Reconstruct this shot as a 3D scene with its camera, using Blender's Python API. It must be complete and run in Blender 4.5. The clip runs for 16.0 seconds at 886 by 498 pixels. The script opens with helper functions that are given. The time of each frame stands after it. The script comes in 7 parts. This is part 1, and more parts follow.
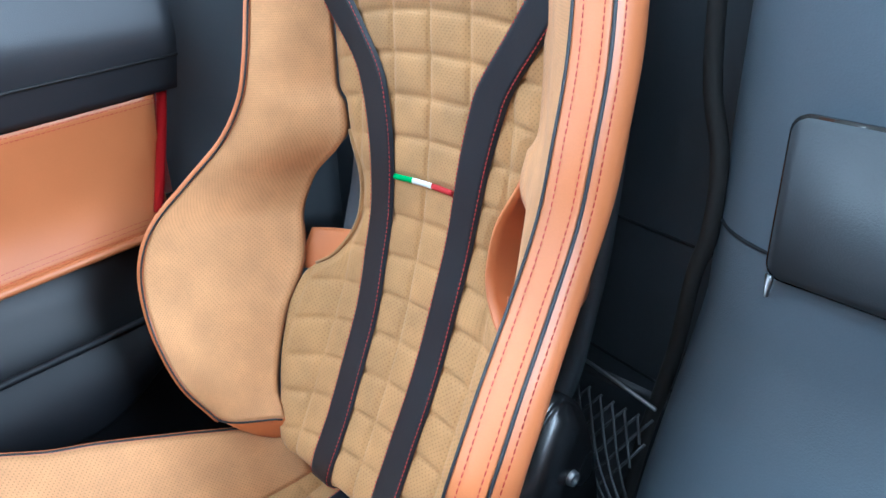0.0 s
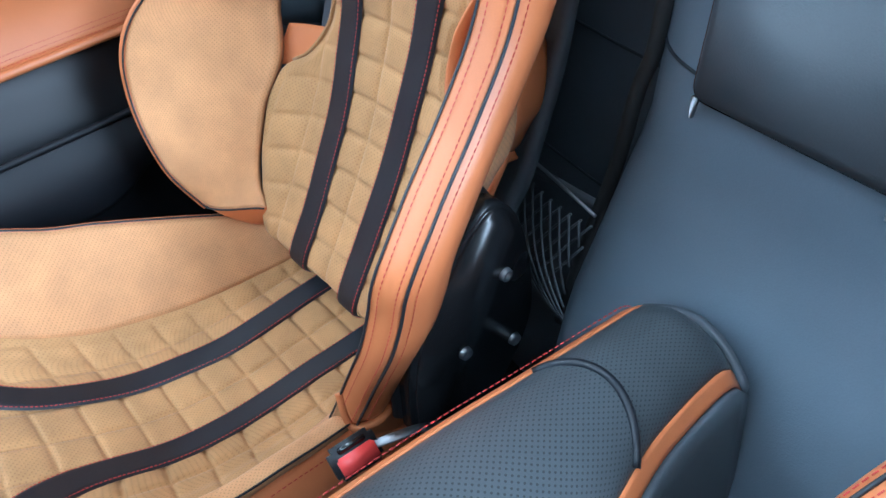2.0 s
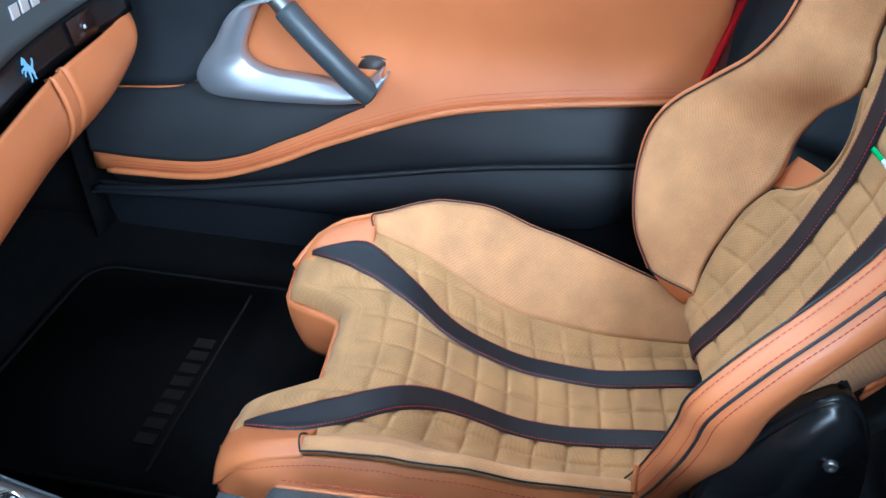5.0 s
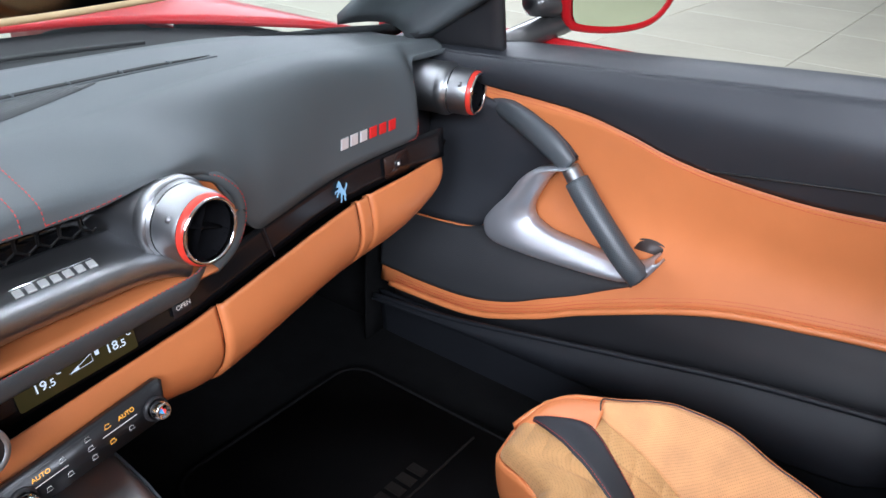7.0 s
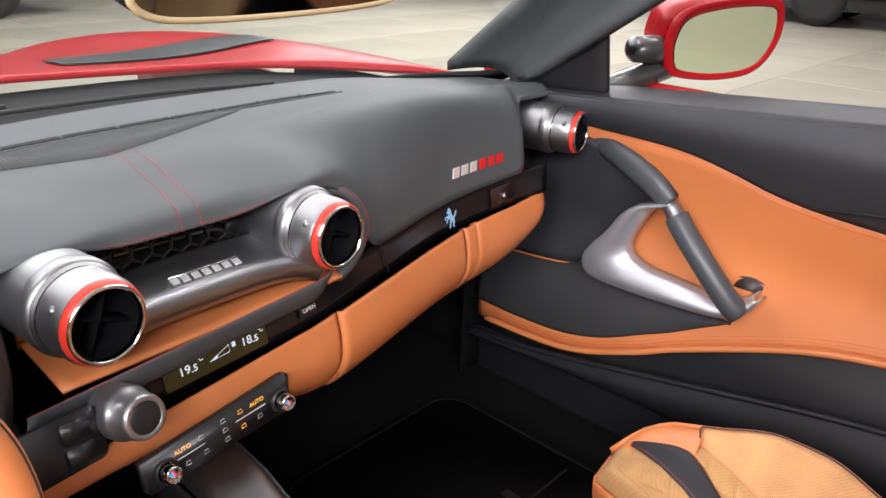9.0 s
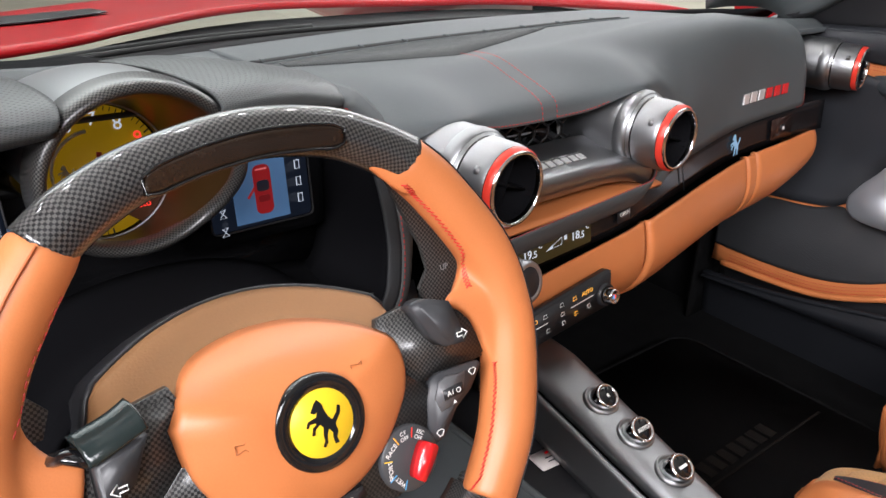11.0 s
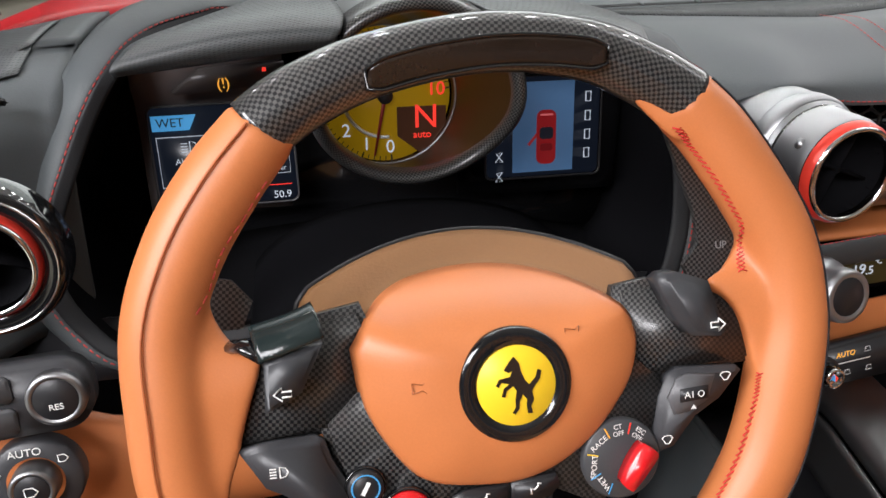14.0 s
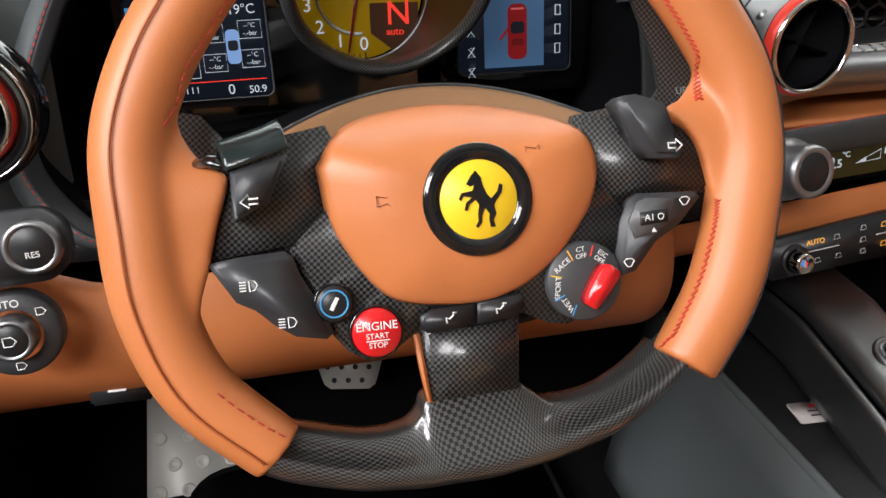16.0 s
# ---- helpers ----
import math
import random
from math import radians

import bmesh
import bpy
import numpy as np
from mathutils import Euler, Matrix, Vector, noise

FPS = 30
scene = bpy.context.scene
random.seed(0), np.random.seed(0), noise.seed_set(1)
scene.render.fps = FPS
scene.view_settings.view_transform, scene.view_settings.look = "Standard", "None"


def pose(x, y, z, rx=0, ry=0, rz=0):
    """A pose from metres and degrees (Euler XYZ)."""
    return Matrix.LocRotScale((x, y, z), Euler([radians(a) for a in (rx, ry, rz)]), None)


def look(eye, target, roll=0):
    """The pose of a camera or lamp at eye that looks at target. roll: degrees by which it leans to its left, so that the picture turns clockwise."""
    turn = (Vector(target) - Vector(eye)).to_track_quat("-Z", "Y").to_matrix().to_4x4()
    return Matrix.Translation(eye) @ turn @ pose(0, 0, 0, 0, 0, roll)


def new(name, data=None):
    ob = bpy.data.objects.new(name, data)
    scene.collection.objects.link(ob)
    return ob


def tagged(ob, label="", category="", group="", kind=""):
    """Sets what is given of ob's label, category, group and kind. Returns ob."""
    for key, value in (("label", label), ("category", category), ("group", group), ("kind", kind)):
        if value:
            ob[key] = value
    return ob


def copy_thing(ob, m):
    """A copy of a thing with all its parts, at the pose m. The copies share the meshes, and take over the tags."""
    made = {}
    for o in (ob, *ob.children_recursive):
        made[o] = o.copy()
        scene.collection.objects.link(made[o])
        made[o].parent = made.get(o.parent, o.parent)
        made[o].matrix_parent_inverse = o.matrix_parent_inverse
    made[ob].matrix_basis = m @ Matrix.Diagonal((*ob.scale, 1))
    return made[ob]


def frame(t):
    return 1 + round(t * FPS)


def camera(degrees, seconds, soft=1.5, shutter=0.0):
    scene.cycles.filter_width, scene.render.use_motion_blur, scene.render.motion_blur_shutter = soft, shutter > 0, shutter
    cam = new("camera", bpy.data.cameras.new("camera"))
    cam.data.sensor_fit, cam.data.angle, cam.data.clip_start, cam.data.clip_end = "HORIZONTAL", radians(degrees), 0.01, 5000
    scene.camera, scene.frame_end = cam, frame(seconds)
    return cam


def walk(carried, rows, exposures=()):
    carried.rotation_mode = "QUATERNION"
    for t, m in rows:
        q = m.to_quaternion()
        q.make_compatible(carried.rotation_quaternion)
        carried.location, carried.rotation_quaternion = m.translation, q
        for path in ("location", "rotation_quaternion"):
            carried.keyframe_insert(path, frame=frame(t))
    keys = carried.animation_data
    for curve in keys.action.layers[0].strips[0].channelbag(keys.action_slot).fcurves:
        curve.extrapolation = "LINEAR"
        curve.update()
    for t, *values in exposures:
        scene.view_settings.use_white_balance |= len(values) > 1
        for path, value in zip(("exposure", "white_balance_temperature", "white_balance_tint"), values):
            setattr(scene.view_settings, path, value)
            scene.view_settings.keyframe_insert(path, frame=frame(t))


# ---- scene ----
from mathutils.bvhtree import BVHTree

cam = camera(59.5, 16.0)
PATH = [
    (0, (-0.116, -0.281, 0.96), (1.33, -1.383, 0.125), -2.1),
    (0.5, (-0.122, -0.274, 0.953), (1.278, -1.329, -0.01), -2.3),
    (1, (-0.136, -0.261, 0.957), (1.22, -1.266, -0.116), -2.5),
    (1.5, (-0.146, -0.281, 0.962), (1.163, -1.236, -0.209), -2.2),
    (2, (-0.17, -0.313, 0.988), (1.089, -1.183, -0.3), -1.3),
    (2.5, (-0.2, -0.33, 1.028), (1.003, -1.046, -0.401), -0.6),
    (3, (-0.203, -0.334, 1.074), (1.003, -0.869, -0.429), -0.2),
    (3.5, (-0.203, -0.342, 1.111), (1.075, -0.692, -0.388), 0.1),
    (3.7, (-0.222, -0.348, 1.105), (1.147, -0.61, -0.329), 0.5),
    (5.8, (-0.298, -0.38, 1.091), (1.273, 0.171, -0.017), 2.9),
    (6, (-0.308, -0.383, 1.109), (1.24, 0.264, 0.021), 2.9),
    (6.3, (-0.302, -0.385, 1.111), (1.23, 0.396, 0.089), 2.5),
    (6.5, (-0.275, -0.398, 1.123), (1.227, 0.469, 0.125), 2.7),
    (7, (-0.233, -0.414, 1.131), (1.218, 0.609, 0.21), 2.9),
    (7.5, (-0.225, -0.425, 1.122), (1.201, 0.691, 0.272), 2.7),
    (8, (-0.231, -0.43, 1.118), (1.174, 0.743, 0.311), 2.5),
    (8.2, (-0.242, -0.435, 1.114), (1.153, 0.755, 0.314), 2.4),
    (10.3, (-0.475, -0.403, 1.062), (0.829, 0.895, 0.279), 1.9),
    (10.5, (-0.501, -0.377, 1.049), (0.773, 0.944, 0.253), 1.9),
    (11, (-0.542, -0.325, 1.024), (0.596, 1.093, 0.191), 1.8),
    (11.5, (-0.545, -0.301, 1.017), (0.41, 1.227, 0.149), 1.6),
    (12, (-0.513, -0.274, 1.018), (0.242, 1.35, 0.129), 1.4),
    (12.5, (-0.486, -0.266, 1.026), (0.095, 1.424, 0.127), 1.2),
    (13, (-0.474, -0.269, 1.013), (-0.008, 1.459, 0.122), 1.3),
    (13.5, (-0.468, -0.286, 0.992), (-0.066, 1.465, 0.114), 1.1),
    (14, (-0.469, -0.3, 0.971), (-0.095, 1.462, 0.102), 0.9),
    (14.5, (-0.465, -0.32, 0.953), (-0.105, 1.447, 0.087), 0.7),
    (15, (-0.463, -0.333, 0.936), (-0.105, 1.435, 0.072), 0.5),
    (15.5, (-0.46, -0.346, 0.918), (-0.097, 1.42, 0.052), 0.1),
    (16, (-0.464, -0.35, 0.895), (-0.073, 1.407, 0.023), -0.0),
]
walk(cam, [(t, look(eye, target, roll)) for t, eye, target, roll in PATH],
     [(0.0, 0.46, 4600, 0), (3.7, 0.37, 4400, 0), (5.8, 0.18, 4500, -2), (6.3, 0.18, 4500, 3), (7.0, 0.14, 5400, 11), (8.2, 0.08, 6200, 18), (10.3, -0.06, 6100, 15), (12.0, -0.33, 6100, 14), (13.5, -0.40, 6100, 14), (14.5, -0.54, 6200, 13), (16.0, -0.52, 6200, 11)])

# ---- world and lights: a showroom lit from its ceiling ----
world = bpy.data.worlds.new("showroom_air")
scene.world = world
world.use_nodes = True
world.node_tree.nodes["Background"].inputs[0].default_value = (0.75, 0.82, 0.9, 1)
world.node_tree.nodes["Background"].inputs[1].default_value = 0.07


def area_lamp(name, eye, target, sx, sy, watts, colour=(1, 0.97, 0.93)):
    data = bpy.data.lights.new(name, "AREA")
    data.shape, data.size, data.size_y, data.energy, data.color = "RECTANGLE", sx, sy, watts, colour
    ob = new(name, data)
    ob.matrix_world = look(eye, target)
    return ob


area_lamp("ceiling_lamp_rear", (-2.7, -1.0, 2.3), (0.2, 0.0, 0.65), 1.1, 1.4, 142)
area_lamp("ceiling_lamp_front", (0.3, 3.4, 3.0), (0.0, -0.3, 0.7), 3.6, 1.6, 46, (0.94, 1.0, 0.93))
area_lamp("ceiling_lamp_side", (2.6, 0.2, 3.3), (0.4, 0.0, 0.6), 0.8, 2.2, 30)
area_lamp("ceiling_lamp_behind", (-2.0, -2.6, 2.7), (-0.4, 0.0, 0.7), 1.6, 0.8, 135)
area_lamp("ceiling_lamp_far", (6.5, 5.0, 3.4), (6.0, 4.5, 0.0), 5.0, 5.0, 420)
area_lamp("ceiling_lamp_hood", (0.2, 6.2, 4.2), (0.2, 5.0, 0.0), 6.0, 3.0, 130)


# ---- materials ----
def links(m):
    return m.node_tree.nodes, m.node_tree.links


def base(name, colour, rough=0.5, metal=0.0, grain=600.0, relief=0.15, vary=0.12, spot=7.0, coat=0.0, sheen=0.0, coords="Object", spec=0.5):
    """A surface with fine grain and broad, faint blotches."""
    m = bpy.data.materials.new(name)
    m.use_nodes = True
    n, l = links(m)
    p = n["Principled BSDF"]
    p.inputs["Metallic"].default_value = metal
    p.inputs["Coat Weight"].default_value = coat
    p.inputs["Coat Roughness"].default_value = 0.04
    p.inputs["Sheen Weight"].default_value = sheen
    p.inputs["Specular IOR Level"].default_value = spec
    tc = n.new("ShaderNodeTexCoord")
    big = n.new("ShaderNodeTexNoise")
    big.inputs["Scale"].default_value, big.inputs["Detail"].default_value = spot, 3
    small = n.new("ShaderNodeTexNoise")
    small.inputs["Scale"].default_value, small.inputs["Detail"].default_value = grain, 2
    l.new(tc.outputs[coords], big.inputs["Vector"])
    l.new(tc.outputs[coords], small.inputs["Vector"])
    both = n.new("ShaderNodeMath")
    both.operation = "MULTIPLY_ADD"
    both.inputs[1].default_value = 0.35
    l.new(small.outputs["Fac"], both.inputs[0])
    l.new(big.outputs["Fac"], both.inputs[2])
    ramp = n.new("ShaderNodeMapRange")
    ramp.inputs["From Min"].default_value, ramp.inputs["From Max"].default_value = 0.35, 1.0
    ramp.inputs["To Min"].default_value, ramp.inputs["To Max"].default_value = 1 - vary, 1 + vary
    l.new(both.outputs[0], ramp.inputs["Value"])
    mul = n.new("ShaderNodeVectorMath")
    mul.operation = "SCALE"
    mul.inputs[0].default_value = colour
    l.new(ramp.outputs[0], mul.inputs["Scale"])
    l.new(mul.outputs[0], p.inputs["Base Color"])
    rr = n.new("ShaderNodeMapRange")
    rr.inputs["To Min"].default_value, rr.inputs["To Max"].default_value = max(0.02, rough - 0.07), min(1, rough + 0.07)
    l.new(big.outputs["Fac"], rr.inputs["Value"])
    l.new(rr.outputs[0], p.inputs["Roughness"])
    if relief:
        b = n.new("ShaderNodeBump")
        b.inputs["Strength"].default_value, b.inputs["Distance"].default_value = relief, 0.0006
        l.new(small.outputs["Fac"], b.inputs["Height"])
        l.new(b.outputs[0], p.inputs["Normal"])
    return m


def perforate(m, pitch, radius, depth=0.45, turn=45.0):
    """Rows of small punched holes, laid out in the panel's own metres."""
    n, l = links(m)
    p = n["Principled BSDF"]
    uv = n.new("ShaderNodeUVMap")
    rot = n.new("ShaderNodeMapping")
    rot.inputs["Rotation"].default_value = (0, 0, radians(turn))
    rot.inputs["Scale"].default_value = (1 / pitch, 1 / pitch, 1)
    l.new(uv.outputs[0], rot.inputs["Vector"])
    v = n.new("ShaderNodeTexVoronoi")
    v.voronoi_dimensions = "2D"
    v.inputs["Scale"].default_value, v.inputs["Randomness"].default_value = 1.0, 0.0
    l.new(rot.outputs[0], v.inputs["Vector"])
    r = n.new("ShaderNodeMapRange")
    r.interpolation_type = "SMOOTHSTEP"
    r.inputs["From Min"].default_value, r.inputs["From Max"].default_value = radius * 0.6, radius * 1.2
    l.new(v.outputs["Distance"], r.inputs["Value"])
    old = p.inputs["Base Color"].links[0].from_socket
    dark = n.new("ShaderNodeMapRange")
    dark.inputs["To Min"].default_value, dark.inputs["To Max"].default_value = depth, 1.0
    l.new(r.outputs[0], dark.inputs["Value"])
    mul = n.new("ShaderNodeVectorMath")
    mul.operation = "SCALE"
    l.new(old, mul.inputs[0])
    l.new(dark.outputs[0], mul.inputs["Scale"])
    l.new(mul.outputs[0], p.inputs["Base Color"])
    b = n.new("ShaderNodeBump")
    b.inputs["Strength"].default_value, b.inputs["Distance"].default_value = 0.3, 0.0006
    l.new(r.outputs[0], b.inputs["Height"])
    if p.inputs["Normal"].links:
        l.new(p.inputs["Normal"].links[0].from_socket, b.inputs["Normal"])
    l.new(b.outputs[0], p.inputs["Normal"])
    return m


def weave(name, cell=0.0045):
    """Lacquered carbon cloth: light and dark tows crossing."""
    m = base(name, (0.02, 0.02, 0.021), 0.35, grain=900, relief=0.0, vary=0.2, coat=0.85)
    n, l = links(m)
    p = n["Principled BSDF"]
    uv = n.new("ShaderNodeUVMap")
    rot = n.new("ShaderNodeMapping")
    rot.inputs["Rotation"].default_value = (0, 0, radians(8))
    l.new(uv.outputs[0], rot.inputs["Vector"])
    c = n.new("ShaderNodeTexChecker")
    c.inputs["Scale"].default_value = 1 / cell
    c.inputs["Color1"].default_value, c.inputs["Color2"].default_value = (0.076, 0.074, 0.071, 1), (0.006, 0.006, 0.007, 1)
    l.new(rot.outputs[0], c.inputs["Vector"])
    l.new(c.outputs["Color"], p.inputs["Base Color"])
    r = n.new("ShaderNodeMapRange")
    r.inputs["To Min"].default_value, r.inputs["To Max"].default_value = 0.32, 0.5
    l.new(c.outputs["Fac"], r.inputs["Value"])
    l.new(r.outputs[0], p.inputs["Roughness"])
    p.inputs["Metallic"].default_value = 0.2
    return m


def glow(name, colour, power):
    m = base(name, tuple(0.3 * c for c in colour), 0.3, relief=0)
    p = m.node_tree.nodes["Principled BSDF"]
    p.inputs["Emission Color"].default_value, p.inputs["Emission Strength"].default_value = (*colour, 1), power
    return m


def glass(name, tint=(0.95, 0.98, 0.96), strength=0.9):
    m = bpy.data.materials.new(name)
    m.use_nodes = True
    n, l = links(m)
    n.remove(n["Principled BSDF"])
    clear, gloss, mix = n.new("ShaderNodeBsdfTransparent"), n.new("ShaderNodeBsdfGlossy"), n.new("ShaderNodeMixShader")
    clear.inputs[0].default_value = (*tint, 1)
    gloss.inputs["Roughness"].default_value = 0.02
    f = n.new("ShaderNodeFresnel")
    f.inputs["IOR"].default_value = 1.33
    weak = n.new("ShaderNodeMath")
    weak.operation = "MULTIPLY"
    weak.inputs[1].default_value = 0.12
    l.new(f.outputs[0], weak.inputs[0])
    l.new(weak.outputs[0], mix.inputs[0])
    l.new(clear.outputs[0], mix.inputs[1])
    l.new(gloss.outputs[0], mix.inputs[2])
    l.new(mix.outputs[0], n["Material Output"].inputs[0])
    return m


ORANGE = base("tan_orange_leather", (0.58, 0.190, 0.060), 0.43, grain=900, relief=0.10, vary=0.10, spot=9, spec=0.6)
TAN_SIDE = perforate(base("tan_suede_perforated", (0.60, 0.305, 0.125), 0.75, grain=420, relief=0.2, vary=0.20, spot=24, sheen=0.08), 0.0031, 0.22, 0.70)
TAN_QUILT = perforate(base("tan_suede_quilted", (0.47, 0.255, 0.095), 0.8, grain=380, relief=0.25, vary=0.22, spot=22, sheen=0.1), 0.0036, 0.22, 0.72)
BLACK = base("black_leather", (0.082, 0.095, 0.110), 0.42, grain=800, relief=0.3, vary=0.15, spot=6)
CHARCOAL = base("charcoal_dashboard_leather", (0.084, 0.094, 0.098), 0.58, grain=700, relief=0.3, vary=0.12, spot=5, spec=0.35)
BLACK_PERF = perforate(base("black_leather_perforated", (0.058, 0.066, 0.073), 0.40, grain=800, relief=0.2, vary=0.12), 0.0036, 0.24, 0.35)
STRIP = base("black_stripe_leather", (0.007, 0.009, 0.014), 0.5, grain=900, relief=0.3, vary=0.2)
PIPING = base("dark_piping", (0.014, 0.017, 0.022), 0.5)
THREAD = base("red_thread", (0.44, 0.032, 0.026), 0.6, relief=0)
BRIGHT_THREAD = base("bright_red_thread", (0.66, 0.035, 0.03), 0.6, relief=0)
PLASTIC = base("black_satin_plastic", (0.016, 0.016, 0.018), 0.38, grain=500, relief=0.08, vary=0.2)
GLOSS = base("black_gloss_plastic", (0.008, 0.008, 0.009), 0.10, relief=0, vary=0.3, coat=0.6)
CARPET = base("black_carpet", (0.0055, 0.0055, 0.0058), 0.95, spec=0.1, grain=350, relief=0.9, vary=0.4, spot=30)
SATIN = base("satin_aluminium", (0.32, 0.325, 0.335), 0.40, 1.0, grain=1500, relief=0.05, vary=0.06)
CHROME = base("polished_metal", (0.75, 0.75, 0.76), 0.12, 1.0, relief=0, vary=0.05)
STEEL = base("brushed_pedal_steel", (0.66, 0.64, 0.60), 0.45, 0.15, grain=1200, relief=0.1)
RED_RING = base("red_anodised_ring", (0.75, 0.05, 0.03), 0.3, 0.2, relief=0)
RED_PAINT = base("red_car_paint", (0.38, 0.008, 0.011), 0.34, relief=0, vary=0.06, coat=0.08, spec=0.15)
RED_BUTTON = base("red_button", (0.65, 0.012, 0.015), 0.25, relief=0, coat=0.5)
RED_LATCH = base("red_latch_plastic", (0.75, 0.06, 0.05), 0.4, relief=0.05)
YELLOW = base("yellow_dial", (0.95, 0.62, 0.02), 0.4, relief=0, vary=0.04)
WHITE = base("white_print", (0.8, 0.8, 0.78), 0.5, relief=0, vary=0.03)
GREEN_T = base("green_thread", (0.03, 0.42, 0.10), 0.7, grain=900, relief=0.6)
WHITE_T = base("white_thread", (0.75, 0.78, 0.78), 0.7, grain=900, relief=0.6)
RED_T = base("crimson_thread", (0.5, 0.015, 0.02), 0.7, grain=900, relief=0.6)
CARBON = weave("carbon_fibre", 0.0018)
CARBON_FINE = weave("carbon_fibre_fine", 0.0017)
CARBON.node_tree.nodes["Principled BSDF"].inputs["Coat Roughness"].default_value = 0.04
CARBON_FINE.node_tree.nodes["Principled BSDF"].inputs["Coat Roughness"].default_value = 0.20
CARBON_FINE.node_tree.nodes["Principled BSDF"].inputs["Coat Weight"].default_value = 0.5
SWITCH = base("grey_black_switch_plastic", (0.040, 0.041, 0.045), 0.42, grain=500, relief=0.08)
FLOOR_M = base("cream_showroom_tile", (0.60, 0.57, 0.46), 0.22, grain=20, relief=0, vary=0.08, spot=0.7)
WALL_M = base("grey_showroom_wall", (0.22, 0.23, 0.24), 0.8, grain=30, relief=0.1)
RUBBER = base("black_rubber", (0.015, 0.015, 0.015), 0.7)
NET = base("black_elastic_cord", (0.085, 0.092, 0.10), 0.8, grain=1500, relief=0.8)
CARD = base("white_card", (0.68, 0.62, 0.60), 0.5)
SCREEN_DARK = glow("dark_display", (0.010, 0.014, 0.024), 0.6)
SCREEN_BLUE = glow("blue_display", (0.15, 0.33, 0.62), 0.24)
LIGHT_WHITE = glow("white_display_segment", (0.85, 0.92, 1.0), 0.6)
LIGHT_BLUE = glow("blue_display_segment", (0.10, 0.45, 0.85), 0.7)
LIGHT_AMBER = glow("amber_lamp", (1.0, 0.45, 0.05), 1.2)
LIGHT_RED = glow("red_lamp", (1.0, 0.05, 0.03), 1.2)
DIAL_GLOW = glow("lit_yellow_dial", (0.95, 0.55, 0.01), 0.15)
GLASS = glass("window_glass")
# green tint stands in for greenish surroundings reflected in the door mirror
MIRROR = base("green_reflection_glass", (0.58, 0.64, 0.50), 0.02, 1.0, relief=0, vary=0.0)


# ---- mesh helpers ----
ORIGIN = {}
CABIN = Vector((0.05, -0.35, 1.0))


def thing(name, label, category, at, group="", kind=""):
    """An empty at the base of a thing; its parts are given in world metres."""
    e = new(name)
    e.empty_display_size = 0.05
    e.location = at
    ORIGIN[e.name] = Vector(at)
    return tagged(e, label, category, group, kind)


def part(name, bm, material, parent=None, label="", smooth=True, fix=True):
    if fix:
        bmesh.ops.recalc_face_normals(bm, faces=bm.faces)
    if parent is not None:
        bmesh.ops.translate(bm, verts=bm.verts, vec=-ORIGIN[parent.name])
    me = bpy.data.meshes.new(name)
    bm.to_mesh(me)
    bm.free()
    me.materials.append(material)
    me.shade_smooth() if smooth else me.shade_flat()
    ob = new(name, me)
    if parent is not None:
        ob.parent = parent
        ORIGIN[ob.name] = ORIGIN[parent.name]
    if label:
        tagged(ob, label)
    return ob


def setting(name, bm, material, label, category, smooth=True, fix=True):
    ob = part(name, bm, material, None, "", smooth, fix)
    ORIGIN[ob.name] = Vector((0, 0, 0))
    return tagged(ob, label, category, "", "structure")


def curve(points, n=40):
    """Catmull-Rom through the points, n steps in all."""
    p = [np.array(q, float) for q in points]
    p = [2 * p[0] - p[1], *p, 2 * p[-1] - p[-2]]
    out = []
    m = len(p) - 3
    for i in range(n + 1):
        s = min(i / n * m, m - 1e-9)
        k, t = int(s), s - int(s)
        a, b, c, d = p[k:k + 4]
        out.append(0.5 * (2 * b + (c - a) * t + (2 * a - 5 * b + 4 * c - d) * t * t + (3 * b - a - 3 * c + d) * t ** 3))
    return out


def table(*pairs):
    """A smooth function through (x, y) pairs in order of x."""
    q = curve(pairs, 24 * (len(pairs) - 1))
    xs, ys = [a[0] for a in q], [a[1] for a in q]
    return lambda x: float(np.interp(x, xs, ys))


def sheet(fn, nu, nv, su=1.0, sv=1.0, thick=0.0, skip=None):
    bm = bmesh.new()
    lay = bm.loops.layers.uv.new("UVMap")
    vs = [[bm.verts.new(fn(i / nu, j / nv)) for j in range(nv + 1)] for i in range(nu + 1)]
    for i in range(nu):
        for j in range(nv):
            if skip and skip((i + 0.5) / nu, (j + 0.5) / nv):
                continue
            q = [(i, j), (i + 1, j), (i + 1, j + 1), (i, j + 1)]
            try:
                f = bm.faces.new([vs[a][b] for a, b in q])
            except ValueError:
                continue
            for lp, (a, b) in zip(f.loops, q):
                lp[lay].uv = (a / nu * su, b / nv * sv)
    bmesh.ops.remove_doubles(bm, verts=bm.verts, dist=1e-6)
    if thick:
        # the second skin lies on the side away from the cabin's middle
        bm.normal_update()
        away = sum(v.normal.dot(CABIN - v.co) for v in bm.verts)
        off = {v: -v.normal * abs(thick) * (1 if away > 0 else -1) for v in bm.verts}
        border = [e for e in bm.edges if len(e.link_faces) == 1]
        twin = {v: bm.verts.new(v.co + off[v]) for v in list(off)}
        for f in list(bm.faces):
            g = bm.faces.new([twin[v] for v in reversed(f.verts)])
            for a, b in zip(g.loops, reversed(list(f.loops))):
                a[lay].uv = b[lay].uv
        for e in border:
            a, b = e.verts
            try:
                bm.faces.new([a, b, twin[b], twin[a]])
            except ValueError:
                pass
    return bm


